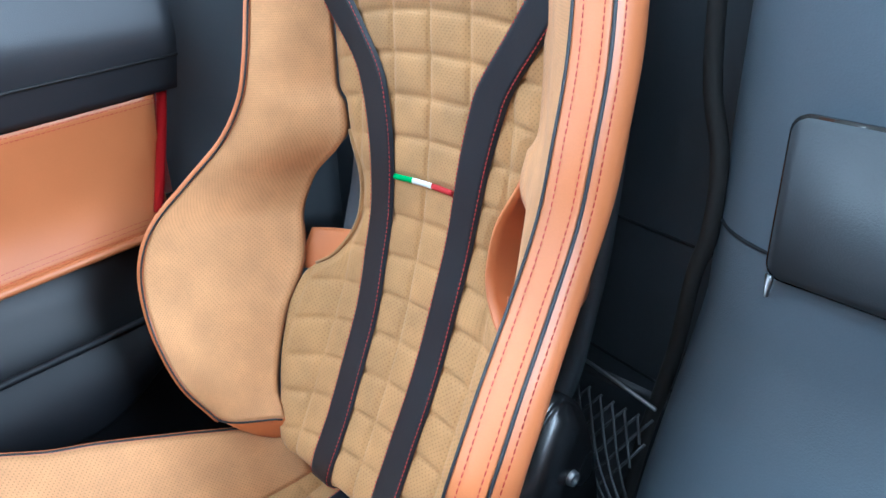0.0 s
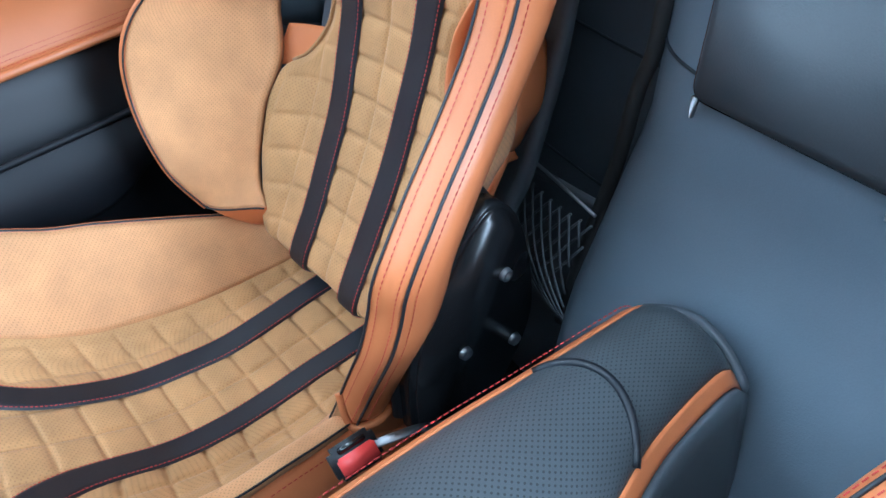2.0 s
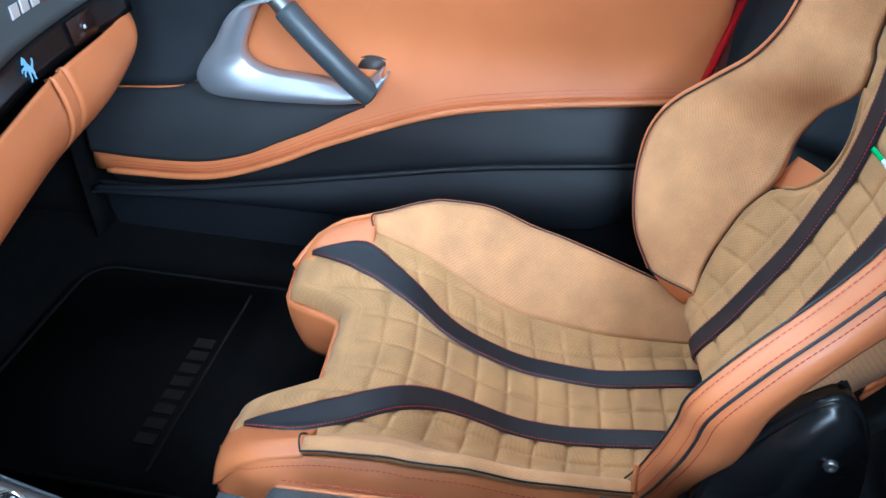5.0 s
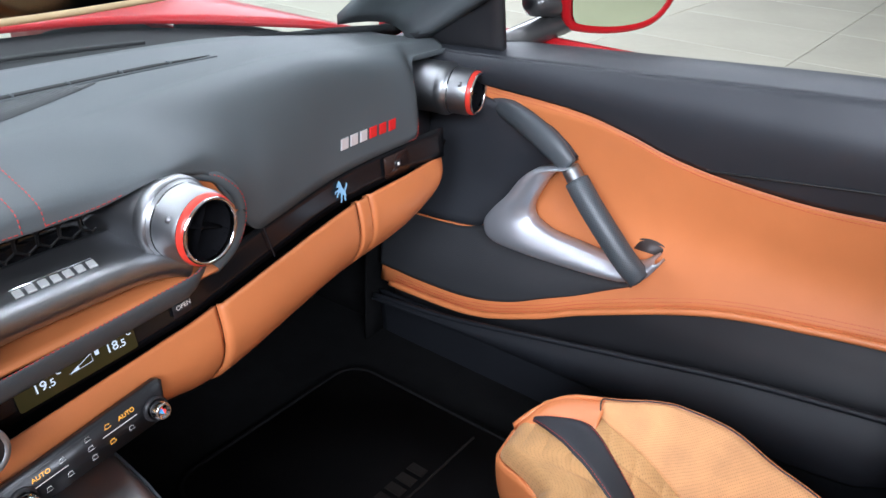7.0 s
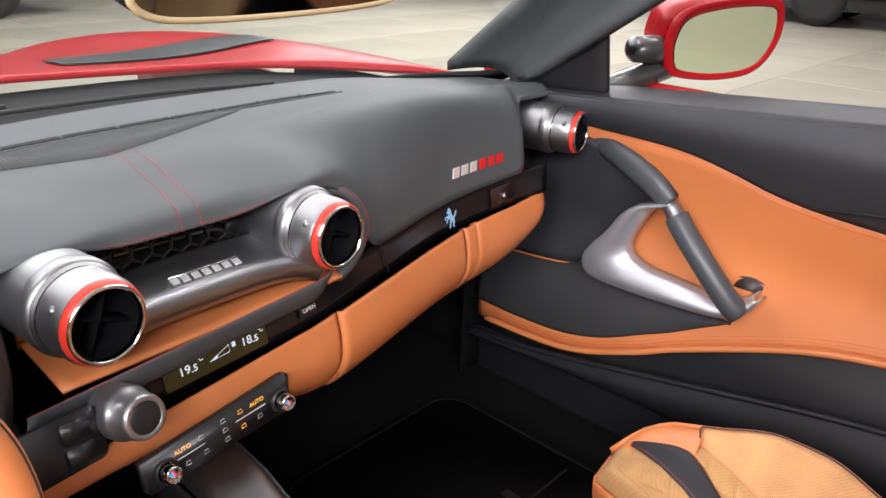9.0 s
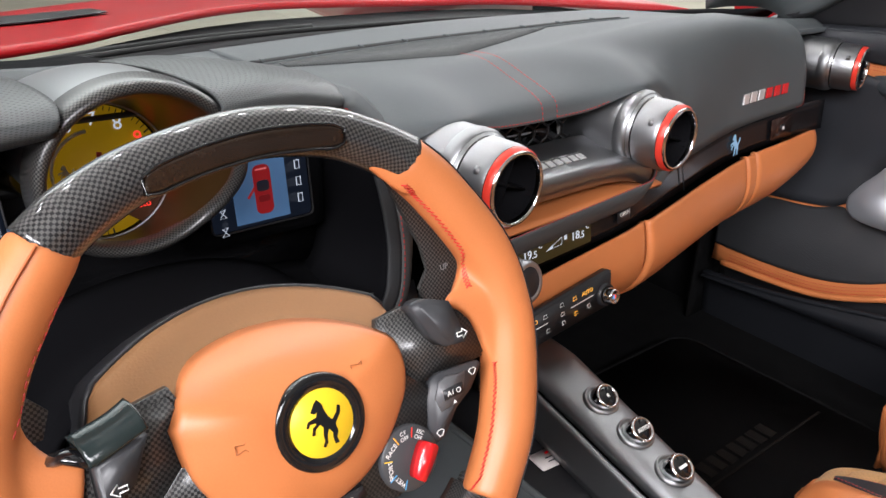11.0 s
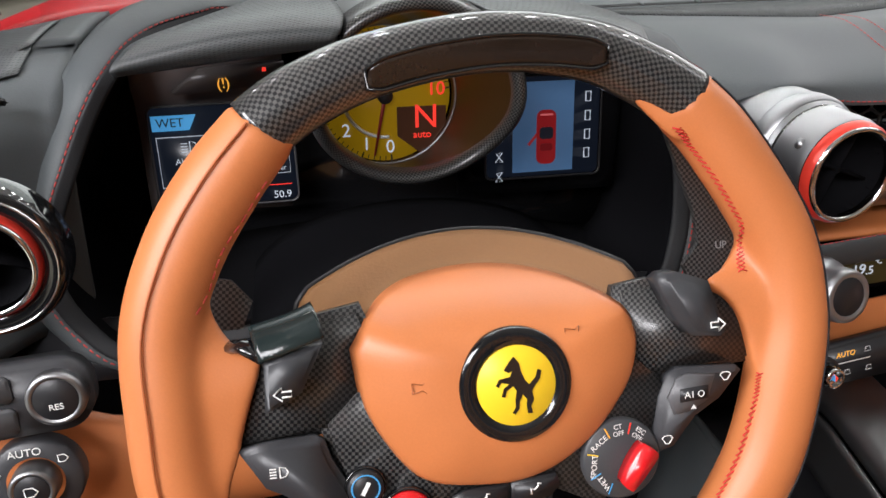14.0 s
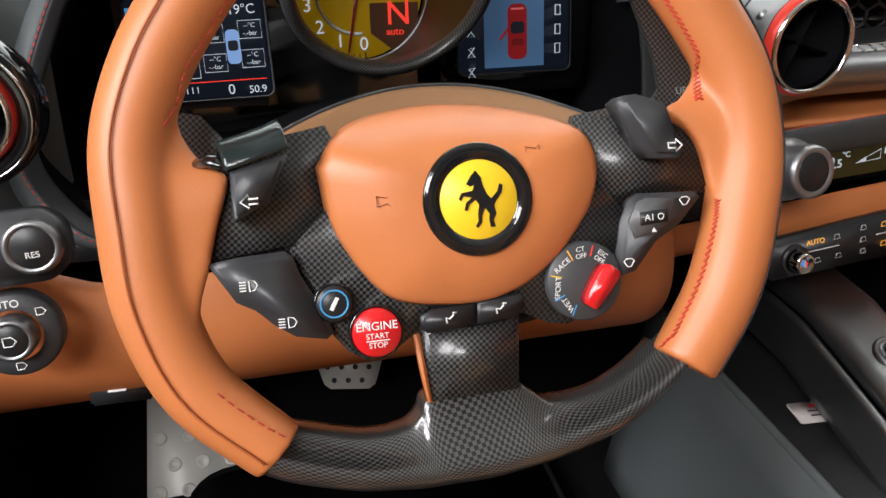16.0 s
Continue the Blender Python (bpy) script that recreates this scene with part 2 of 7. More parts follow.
def tube(points, radius, n=10, closed=False, flat=1.0, up=(0, 0, 1), caps=True, uv=1.0):
    """A round or flattened bar along the points. radius: a number or one for each point; flat: its height across up."""
    pts = [Vector(p) for p in points]
    rad = [float(r) for r in radius] if hasattr(radius, "__len__") else [radius] * len(pts)
    bm = bmesh.new()
    lay = bm.loops.layers.uv.new("UVMap")
    rings, run, m = [], [0.0], len(pts)
    for i, p in enumerate(pts):
        a, b = (pts[i - 1], pts[(i + 1) % m]) if closed else (pts[max(i - 1, 0)], pts[min(i + 1, m - 1)])
        t = (b - a).normalized()
        side = t.cross(Vector(up))
        side = side.normalized() if side.length > 1e-6 else t.orthogonal().normalized()
        nor = side.cross(t).normalized()
        rings.append([bm.verts.new(p + rad[i] * (math.cos(k * math.tau / n) * side + flat * math.sin(k * math.tau / n) * nor)) for k in range(n)])
        if i:
            run.append(run[-1] + (p - pts[i - 1]).length)
    for i in range(m if closed else m - 1):
        j = (i + 1) % m
        for k in range(n):
            f = bm.faces.new([rings[i][k], rings[i][(k + 1) % n], rings[j][(k + 1) % n], rings[j][k]])
            rj = run[j] if j else run[-1] + (pts[0] - pts[-1]).length
            w = math.tau * rad[i] / n
            for lp, c in zip(f.loops, [(run[i], k * w), (run[i], (k + 1) * w), (rj, (k + 1) * w), (rj, k * w)]):
                lp[lay].uv = (c[0] * uv, c[1] * uv)
    if caps and not closed:
        bm.faces.new(rings[0][::-1])
        bm.faces.new(rings[-1])
    return bm


def prism(outline, depth, m=None, bevel=0.0, steps=2, dome=0.0):
    """An outline in x, y pushed out along z by depth, with rounded edges; m places it."""
    bm = bmesh.new()
    lay = bm.loops.layers.uv.new("UVMap")
    low = [bm.verts.new((x, y, 0)) for x, y in outline]
    bm.faces.new(low)
    r = bmesh.ops.extrude_face_region(bm, geom=list(bm.faces))
    top = [v for v in r["geom"] if isinstance(v, bmesh.types.BMVert)]
    bmesh.ops.translate(bm, verts=top, vec=(0, 0, depth))
    bmesh.ops.recalc_face_normals(bm, faces=bm.faces)
    if bevel:
        edges = [e for e in bm.edges if all(abs(v.co.z - depth) < 1e-7 for v in e.verts)]
        bmesh.ops.bevel(bm, geom=edges, offset=bevel, segments=steps, affect="EDGES", clamp_overlap=True)
    for f in bm.faces:
        for lp in f.loops:
            lp[lay].uv = (lp.vert.co.x, lp.vert.co.y + lp.vert.co.z)
    if m is not None:
        bmesh.ops.transform(bm, matrix=m, verts=bm.verts)
    return bm


def lathe(profile, m=None, n=32):
    """Rings of (radius, height) about z."""
    bm = bmesh.new()
    lay = bm.loops.layers.uv.new("UVMap")
    rings = []
    for r, z in profile:
        rings.append([bm.verts.new((r * math.cos(k * math.tau / n), r * math.sin(k * math.tau / n), z)) for k in range(n)] if r > 1e-6 else [bm.verts.new((0, 0, z))])
    for a, b in zip(rings, rings[1:]):
        for k in range(n):
            va = [a[k % len(a)], a[(k + 1) % len(a)]] if len(a) > 1 else [a[0]]
            vb = [b[(k + 1) % len(b)], b[k % len(b)]] if len(b) > 1 else [b[0]]
            if len(va) + len(vb) > 2:
                f = bm.faces.new(va + vb)
                for lp in f.loops:
                    lp[lay].uv = (lp.vert.co.x, lp.vert.co.y + lp.vert.co.z)
    if m is not None:
        bmesh.ops.transform(bm, matrix=m, verts=bm.verts)
    return bm


def box(sx, sy, sz, m=None, bevel=0.002, steps=2):
    bm = bmesh.new()
    bmesh.ops.create_cube(bm, size=1)
    bmesh.ops.scale(bm, vec=(sx, sy, sz), verts=bm.verts)
    if bevel:
        bmesh.ops.bevel(bm, geom=list(bm.edges), offset=min(bevel, 0.45 * min(sx, sy, sz)), segments=steps, affect="EDGES")
    if m is not None:
        bmesh.ops.transform(bm, matrix=m, verts=bm.verts)
    return bm


def joined(*bms):
    out = bmesh.new()
    for b in bms:
        me = bpy.data.meshes.new("tmp")
        b.to_mesh(me)
        b.free()
        out.from_mesh(me)
        bpy.data.meshes.remove(me)
    return out


def seam(points, step=0.0055, long=0.0036, thick=0.0005, up=(0, 0, 1)):
    """A row of short threads along the points, as one mesh."""
    pts = [Vector(p) for p in points]
    bm = bmesh.new()
    left = 0.0
    for a, b in zip(pts, pts[1:]):
        d = b - a
        length = d.length
        if length < 1e-9:
            continue
        t = d / length
        side = t.cross(Vector(up))
        side = (side.normalized() if side.length > 1e-6 else t.orthogonal().normalized()) * thick
        nor = side.cross(t).normalized() * thick
        s = left
        while s < length:
            c = a + t * s
            e = t * long / 2
            q = [bm.verts.new(c + x) for x in (-e - side, -e + side, e + side, e - side)]
            w = [bm.verts.new(c + x * 0.7 + nor) for x in (-e - side, -e + side, e + side, e - side)]
            bm.faces.new(w)
            for k in range(4):
                bm.faces.new([q[k], q[(k + 1) % 4], w[(k + 1) % 4], w[k]])
            s += step
        left = s - length
    return bm


def letters(body, size, m, depth=0.0004, align="CENTER", shear=0.0):
    """Lettering of the built-in font as a mesh, centred on m, reading along its x."""
    c = bpy.data.curves.new("letters", "FONT")
    c.body, c.size, c.extrude, c.align_x, c.align_y, c.shear = body, size, depth, align, "CENTER", shear
    o = bpy.data.objects.new("letters", c)
    scene.collection.objects.link(o)
    bpy.context.view_layer.update()
    me = bpy.data.meshes.new_from_object(o.evaluated_get(bpy.context.evaluated_depsgraph_get()))
    bpy.data.objects.remove(o)
    bm = bmesh.new()
    bm.from_mesh(me)
    bpy.data.meshes.remove(me)
    bpy.data.curves.remove(c)
    bmesh.ops.transform(bm, matrix=m, verts=bm.verts)
    return bm


def frame_at(at, right, up):
    """A pose with x to the right and y up on a face; z points out of it."""
    x = Vector(right).normalized()
    z = x.cross(Vector(up)).normalized()
    y = z.cross(x)
    m = Matrix((x, y, z)).transposed().to_4x4()
    m.translation = at
    return m


def rounded(w, h, r, n=5, cx=0.0, cy=0.0):
    out = []
    for sx, sy, a in ((1, 1, 0), (-1, 1, 90), (-1, -1, 180), (1, -1, 270)):
        for k in range(n + 1):
            b = radians(a + 90 * k / n)
            out.append((cx + sx * (w / 2 - r) + r * math.cos(b), cy + sy * (h / 2 - r) + r * math.sin(b)))
    return out


def disc(r, n=28, cx=0.0, cy=0.0):
    return [(cx + r * math.cos(k * math.tau / n), cy + r * math.sin(k * math.tau / n)) for k in range(n)]


def blend(x, a, b):
    t = min(1, max(0, (x - a) / (b - a)))
    return t * t * (3 - 2 * t)


# ---- seats ----
HINGE = base("black_hinge_plastic", (0.010, 0.010, 0.011), 0.26, relief=0.05)


def crease(x, pitch, soft=0.0030):
    """1 in the middle of a quilted square, 0 in its seam."""
    d = abs((x / pitch + 0.5) % 1.0 - 0.5) * pitch
    return 1 - math.exp(-d / soft)


def make_seat(cx):
    seat = thing("sports_seat", "tan suede bucket seat with quilted centre and orange leather bolsters", "seat", (cx, -0.60, 0.22), "front seats")
    yc = table((0.415, -0.574), (0.428, -0.560), (0.445, -0.562), (0.475, -0.578), (0.50, -0.591), (0.58, -0.629), (0.64, -0.650), (0.70, -0.667), (0.80, -0.680), (0.90, -0.684), (1.0, -0.690), (1.08, -0.696))
    edge_x = {1: table((0.460, 0.162), (0.47, 0.172), (0.50, 0.192), (0.54, 0.220), (0.58, 0.242), (0.62, 0.250), (0.66, 0.247), (0.70, 0.228), (0.74, 0.204), (0.78, 0.189), (0.82, 0.184), (0.88, 0.186), (0.95, 0.18), (1.02, 0.16), (1.08, 0.11)),
              -1: table((0.460, 0.176), (0.50, 0.189), (0.54, 0.207), (0.58, 0.225), (0.62, 0.236), (0.66, 0.245), (0.70, 0.239), (0.74, 0.228), (0.78, 0.221), (0.82, 0.217), (0.88, 0.208), (0.95, 0.19), (1.02, 0.165), (1.08, 0.11))}
    edge_y = {1: table((0.460, 0.058), (0.47, 0.070), (0.50, 0.101), (0.54, 0.126), (0.58, 0.142), (0.62, 0.149), (0.66, 0.141), (0.70, 0.117), (0.74, 0.092), (0.78, 0.078), (0.82, 0.071), (0.88, 0.06), (0.95, 0.05), (1.08, 0.03)),
              -1: table((0.460, 0.118), (0.50, 0.131), (0.54, 0.150), (0.58, 0.168), (0.62, 0.180), (0.66, 0.190), (0.70, 0.171), (0.74, 0.138), (0.78, 0.112), (0.82, 0.098), (0.88, 0.075), (0.95, 0.055), (1.08, 0.03))}
    wi = table((0.460, 0.116), (0.47, 0.124), (0.486, 0.136), (0.519, 0.146), (0.557, 0.152), (0.60, 0.156), (0.634, 0.165), (0.661, 0.173), (0.699, 0.158), (0.73, 0.127), (0.75, 0.115), (0.779, 0.120), (0.808, 0.131), (0.95, 0.125), (1.08, 0.08))
    wq = table((0.415, 0.110), (0.454, 0.127), (0.486, 0.137), (0.519, 0.147), (0.557, 0.153), (0.590, 0.155), (0.604, 0.148), (0.620, 0.122), (0.646, 0.099), (0.671, 0.089), (0.708, 0.092), (0.75, 0.113), (0.779, 0.120), (0.808, 0.132), (0.95, 0.126), (1.08, 0.081))
    sc = table((0.415, 0.047), (0.49, 0.046), (0.545, 0.048), (0.60, 0.049), (0.65, 0.052), (0.70, 0.055), (0.75, 0.061), (0.79, 0.070), (0.82, 0.081), (0.86, 0.11), (0.90, 0.14))
    z0, z1 = 0.417, 1.08

    def zof(v):
        return z0 + (z1 - z0) * v

    def swell(x, z):
        """The quilted panel lifts towards its edges below the harness slots."""
        return 0.9 * max(0, abs(x) - 0.075) ** 1.6 * blend(z, 0.62, 0.56) * (0.6 + 0.4 * blend(z, 0.44, 0.50)) + 0.10 * max(0, abs(x) - 0.10)

    def quilt(u, v):
        z = zof(v)
        x = (2 * u - 1) * wq(z)
        rim = min(1, (1 - abs(2 * u - 1)) * 10)
        row = z - 0.7245 + 0.008 * (x / 0.1) ** 2 + 0.03 * x
        return (cx + x, yc(z) + swell(x, z) + 0.0042 * rim * crease(x, 0.0485) * crease(row, 0.0370), z)

    part("quilted_panel", sheet(quilt, 156, 280, 0.30, 0.72, -0.012), TAN_QUILT, seat, "perforated tan suede, quilted in squares")
    shell_x = lambda z: 0.150 + 0.015 * blend(z, 0.50, 0.60) - 0.06 * blend(z, 0.95, 1.08)
    back = sheet(lambda u, v: (cx + (2 * u - 1) * shell_x(zof(v)), yc(zof(v)) - 0.078 + 0.035 * abs(2 * u - 1) ** 3, zof(v)), 24, 40, thick=0.01)
    part("back_shell", back, BLACK, seat, "black moulded back shell")
    for s in (-1, 1):
        we, pr = edge_x[s], edge_y[s]

        def wing(u, v, s=s, we=we, pr=pr):
            z = 0.462 + (z1 - 0.462) * v ** 1.15
            a, b = wi(z), we(z)
            x = a + (b - a) * (u ** 0.80)
            start = swell(a, z) + 0.006
            return (cx + s * x, yc(z) + start + (pr(z) - start) * (u ** 1.15) + 0.012 * math.sin(math.pi * u), z)

        part("side_bolster", sheet(wing, 26, 100, 0.16, 0.66, -0.01 * s), TAN_SIDE, seat, "perforated tan suede bolster")

        def flank(u, v, s=s, we=we, pr=pr):
            low = 0.462 if s > 0 else 0.500 - 0.035 * min(1, u / 0.45)
            z = low + (z1 - low) * v ** 1.1
            a, p = we(max(z, 0.462)), pr(max(z, 0.462))
            if s > 0:
                line = [(a, p + 0.001), (a + 0.0035, p - 0.004), (a + 0.004, p - 0.016), (a - 0.001, p - 0.036), (a - 0.012, p - 0.055)]
            else:
                line = [(a, p + 0.002), (a + 0.011, p - 0.001), (a + 0.021, p - 0.010), (a + 0.026, p - 0.030), (a + 0.014, p - 0.056)]
            e = curve(line, 20)[round(u * 20)]
            return (cx + s * e[0], yc(z) + e[1], z)

        side = part("bolster_flank", sheet(flank, 20, 100, 0.2, 0.66, 0.006), ORANGE, seat, "smooth orange leather flank")
        line = [Vector(wing(1, k / 90)) + Vector((0, 0.0025, 0)) for k in range(91)]
        if s > 0:
            line = [Vector(wing(k / 12, 0)) + Vector((0, 0.002, -0.001)) for k in range(12)] + line
        part("piping", tube(line, 0.0011, 6), PIPING, side, "dark blue-black piping")
        if s < 0:
            for w in (0.50,):
                part("piping", tube([Vector(flank(w, k / 90)) + Vector((-0.0008, 0.0006, 0)) for k in range(91)], 0.0013, 6), PIPING, side)
            for w in (0.16, 0.42, 0.62):
                part("stitching", seam([Vector(flank(round(w * 20) / 20, k / 120)) + Vector((-0.0006, 0.0007, 0)) for k in range(121)], 0.0048, 0.0034, 0.00036, (0, 1, 0)), THREAD, side, "red stitching")

            def toe(u, v):
                p = Vector(flank(u, 0))
                return p + Vector((0.010 * v, -0.010 * v - 0.016 * v * v, -0.052 * v + 0.012 * u * v))

            part("bolster_foot", sheet(toe, 20, 10, 0.14, 0.05, 0.006), ORANGE, side, "gathered orange leather foot of the bolster")
            part("piping", tube([Vector(toe(0.5, k / 10)) + Vector((-0.0008, 0.0008, 0)) for k in range(9)], 0.0012, 6), PIPING, side)
        else:
            def foot(u, v):
                return Vector(wing(u, 0)) + Vector((-0.006 * v, -0.006 * v - 0.022 * v * v, -0.034 * v * (0.25 + 0.75 * math.sin(math.pi * min(1, 0.22 + 0.62 * u)))))

            part("bolster_foot", sheet(foot, 24, 10, 0.14, 0.04, 0.006), ORANGE, side, "orange leather underside of the bolster")

        def stripe(u, v, s=s):
            z = 0.421 + 0.49 * v
            w = 0.033 + 0.006 * max(0, (z - 0.70) / 0.1)
            x = sc(min(z, 0.9)) + (u - 0.5) * w
            return (cx + s * x, yc(z) + swell(x, z) + 0.0050 + 0.0038 * min(1, 9 * min(u, 1 - u)), z)

        band = part("stripe", sheet(stripe, 16, 70, 0.035, 0.5), STRIP, seat, "black leather stripe")
        for u in (0.08, 0.92):
            part("stitching", seam([Vector(stripe(u, k / 140)) + Vector((0, 0.0005, 0)) for k in range(141)], 0.0042, 0.0028, 0.00042, (0, 1, 0)), THREAD, band, "red stitching")

        def lining(u, v, s=s):
            z = 0.606 + 0.146 * v
            return (cx + s * (wq(z) + 0.006 * u), yc(z) + 0.003 - 0.050 * u, z)

        part("slot_lining", sheet(lining, 5, 24, thick=0.003), ORANGE if s < 0 else TAN_QUILT, seat, "leather lining of the harness slot")
        if s < 0:
            part("slot_wall", sheet(lambda u, v: (cx - wi(0.612 + 0.135 * v) - 0.004 + 0.02 * u, yc(0.612 + 0.135 * v) + 0.004 - 0.06 * u, 0.612 + 0.135 * v), 6, 20, thick=0.003), ORANGE, seat, "orange leather wall of the harness slot")

        def lip(u, v, s=s):
            """Strap of leather across the foot of the slot, from the quilted edge out to the bolster."""
            z = 0.596 + 0.040 * v + 0.012 * (1 - u) * v
            a = wq(min(z, 0.645)) - 0.006
            return (cx + s * (a + (0.172 - a) * u), yc(z) + swell(0.17, 0.6) * u - 0.004 - 0.012 * v - 0.004 * math.sin(math.pi * u), z)

        part("slot_lip", sheet(lip, 12, 10, thick=0.004), ORANGE, seat, "orange leather lip under the harness slot")
    for k, (m, name) in enumerate(((GREEN_T, "green"), (WHITE_T, "white"), (RED_T, "red"))):
        x0, x1 = 0.039 - 0.078 * k / 3, 0.039 - 0.078 * (k + 1) / 3

        def flag(u, v, x0=x0, x1=x1):
            x = x0 + (x1 - x0) * u
            z = 0.7245 - 0.008 * (x / 0.1) ** 2 - 0.03 * x - 0.0028 + 0.0056 * v
            return (cx + x, yc(z) + 0.0058 + 0.0012 * math.sin(math.pi * v), z)

        part("flag_stitching", sheet(flag, 8, 4, thick=0.002), m, seat, name + " embroidered bar of a tricolour")

    # cushion
    zc = table((-0.60, 0.376), (-0.57, 0.372), (-0.50, 0.364), (-0.45, 0.359), (-0.40, 0.361), (-0.345, 0.371), (-0.285, 0.398), (-0.247, 0.418), (-0.21, 0.437), (-0.16, 0.446), (-0.11, 0.446), (-0.06, 0.436), (-0.02, 0.41))
    wc = table((-0.60, 0.110), (-0.572, 0.130), (-0.546, 0.152), (-0.503, 0.166), (-0.431, 0.184), (-0.355, 0.198), (-0.30, 0.206), (-0.25, 0.208), (-0.20, 0.203), (-0.16, 0.195), (-0.12, 0.192), (-0.06, 0.190), (-0.02, 0.180))
    hc = table((-0.60, 0.03), (-0.57, 0.040), (-0.50, 0.064), (-0.45, 0.080), (-0.40, 0.090), (-0.36, 0.092), (-0.30, 0.088), (-0.24, 0.062), (-0.20, 0.042), (-0.15, 0.024), (-0.10, 0.012), (-0.02, 0.0))
    bi = table((-0.60, 0.098), (-0.547, 0.106), (-0.50, 0.111), (-0.44, 0.119), (-0.382, 0.126), (-0.326, 0.131), (-0.286, 0.136), (-0.25, 0.146), (-0.212, 0.154), (-0.174, 0.164), (-0.14, 0.176), (-0.10, 0.188), (-0.02, 0.185))
    cs = table((-0.60, 0.050), (-0.55, 0.050), (-0.50, 0.048), (-0.45, 0.048), (-0.40, 0.051), (-0.335, 0.053), (-0.28, 0.056), (-0.245, 0.066), (-0.212, 0.086), (-0.183, 0.106), (-0.15, 0.128), (-0.12, 0.141), (-0.09, 0.146), (-0.05, 0.149), (-0.02, 0.149))

    def front(x):
        a = abs(x)
        t = min(1, max(0, (a - 0.058) / 0.050))
        t = t * t * (3 - 2 * t)
        e = max(0, (a - 0.15) / 0.05)
        return -0.145 + 0.080 * t - 0.025 * e * e

    def height(x, y):
        a, b, w = abs(x), bi(y), wc(y)
        t = min(1.0, max(0, (a - b * 0.82) / max(0.03, w - b * 0.82)))
        return zc(y) + hc(y) * (t ** 1.4) + 0.006 * (a / 0.1) ** 2

    def seat_top(u, v):
        x = (2 * u - 1)
        y = -0.60 + 0.565 * v
        xx = x * bi(min(y, -0.03))
        f = front(xx)
        y = -0.60 + (f + 0.60) * min(1, v / 0.9)
        xx = x * bi(y)
        z = height(xx, y)
        if v < 0.9:
            fade = min(1, (0.9 - v) * 14, (1 - abs(x)) * 10)
            z += 0.0054 * fade * crease(xx, 0.0440) * crease(y + 0.565 - 0.007 * (xx / 0.1) ** 2, 0.0385)
        else:
            a = (v - 0.9) / 0.1 * math.pi / 2
            y, z = y + 0.03 * math.sin(a), z - 0.035 * (1 - math.cos(a)) - 0.001
        return (cx + xx, y, z)

    part("quilted_cushion", sheet(seat_top, 160, 330, 0.30, 0.58), TAN_QUILT, seat, "perforated tan suede cushion, quilted in squares")

    def nose(u, v):
        x = (2 * u - 1) * 0.205
        y = front(x)
        z = height(min(abs(x), bi(y)), y) - 0.035
        return (cx + x, y + 0.030 - 0.02 * v * v, z - 0.085 * v)

    part("cushion_nose", sheet(nose, 60, 8, thick=0.006), ORANGE, seat, "orange leather front of the cushion")
    for s in (-1, 1):
        def side_top(u, v, s=s):
            y = -0.575 + (0.575 - 0.140) * v
            a, b = bi(y), wc(y) + (0.0 if s > 0 else 0.018)
            x = a + (b - a) * u
            return (cx + s * x, y, height(x, y) + 0.0035 * min(1, 5 * u) + 0.006 * math.sin(math.pi * u))

        part("cushion_bolster", sheet(side_top, 16, 60, 0.1, 0.46, 0.006), TAN_SIDE, seat, "perforated tan suede bolster")

        def front_cap(u, v, s=s):
            y = -0.142 + 0.105 * v
            a, b = cs(y) + 0.021 - 0.030 * max(0, (y + 0.135) / 0.095), wc(y) + (0.004 if s > 0 else 0.020) - 0.022 * max(0, v - 0.5) ** 2
            x = a + (b - a) * u
            drop = max(0, y - front(x) + 0.004)
            return (cx + s * x, y, height(x, y) + 0.0045 * min(1, 0.4 + 4 * u) + 0.005 * math.sin(math.pi * u) * (1 - 0.5 * v) - 0.007 * u ** 4 - 9.0 * drop * drop)

        part("bolster_front", sheet(front_cap, 14, 24, 0.06, 0.13, 0.006), ORANGE, seat, "smooth orange leather bolster front")

        def skirt(u, v, s=s):
            y = -0.575 + (0.575 - 0.035) * v
            w, h = wc(y) + (-0.003 if s > 0 else 0.015), height(wc(y), y)
            line = [(w + 0.003, h + 0.003), (w + 0.016, h - 0.010), (w + 0.028, h - 0.036), (w + 0.030, h - 0.070), (w + 0.015, 0.30)]
            if s > 0:
                line = [(w + 0.003, h + 0.003), (w + 0.009, h - 0.010), (w + 0.012, h - 0.036), (w + 0.012, h - 0.070), (w + 0.005, 0.30)]
            q = curve(line, 16)[round(u * 16)]
            rnd = max(0, (v - 0.88) / 0.12)
            return (cx + s * (q[0] - 0.04 * rnd * rnd), y, q[1] - 0.012 * rnd)

        sk = part("cushion_skirt", sheet(skirt, 16, 60, 0.2, 0.5, 0.005), ORANGE, seat, "orange leather cushion side")
        line = [Vector(side_top(1 - k / 8, 0)) + Vector((0, 0, 0.002)) for k in range(8, 0, -1)] if s > 0 else []
        line += [Vector(side_top(1, k / 60)) + Vector((0, 0, 0.0025)) for k in range(61)]
        line += [Vector(side_top(1 - 0.95 * k / 10, 1)) + Vector((0, 0.004 * math.sin(math.pi * k / 10), 0.003)) for k in range(1, 11)]
        part("piping", tube(line, 0.0011, 6), PIPING, sk, "dark blue-black piping")
        part("piping", tube([Vector(skirt(0.5, k / 60)) + Vector((s * 0.001, 0, 0.001)) for k in range(61)], 0.0014, 6), PIPING, sk)
        for w in (2 / 16, 7 / 16, 9 / 16):
            part("stitching", seam([Vector(skirt(w, k / 100)) + Vector((s * 0.0006, 0, 0.0008)) for k in range(101)], 0.0055, 0.0036, 0.00038), THREAD, sk, "red stitching")

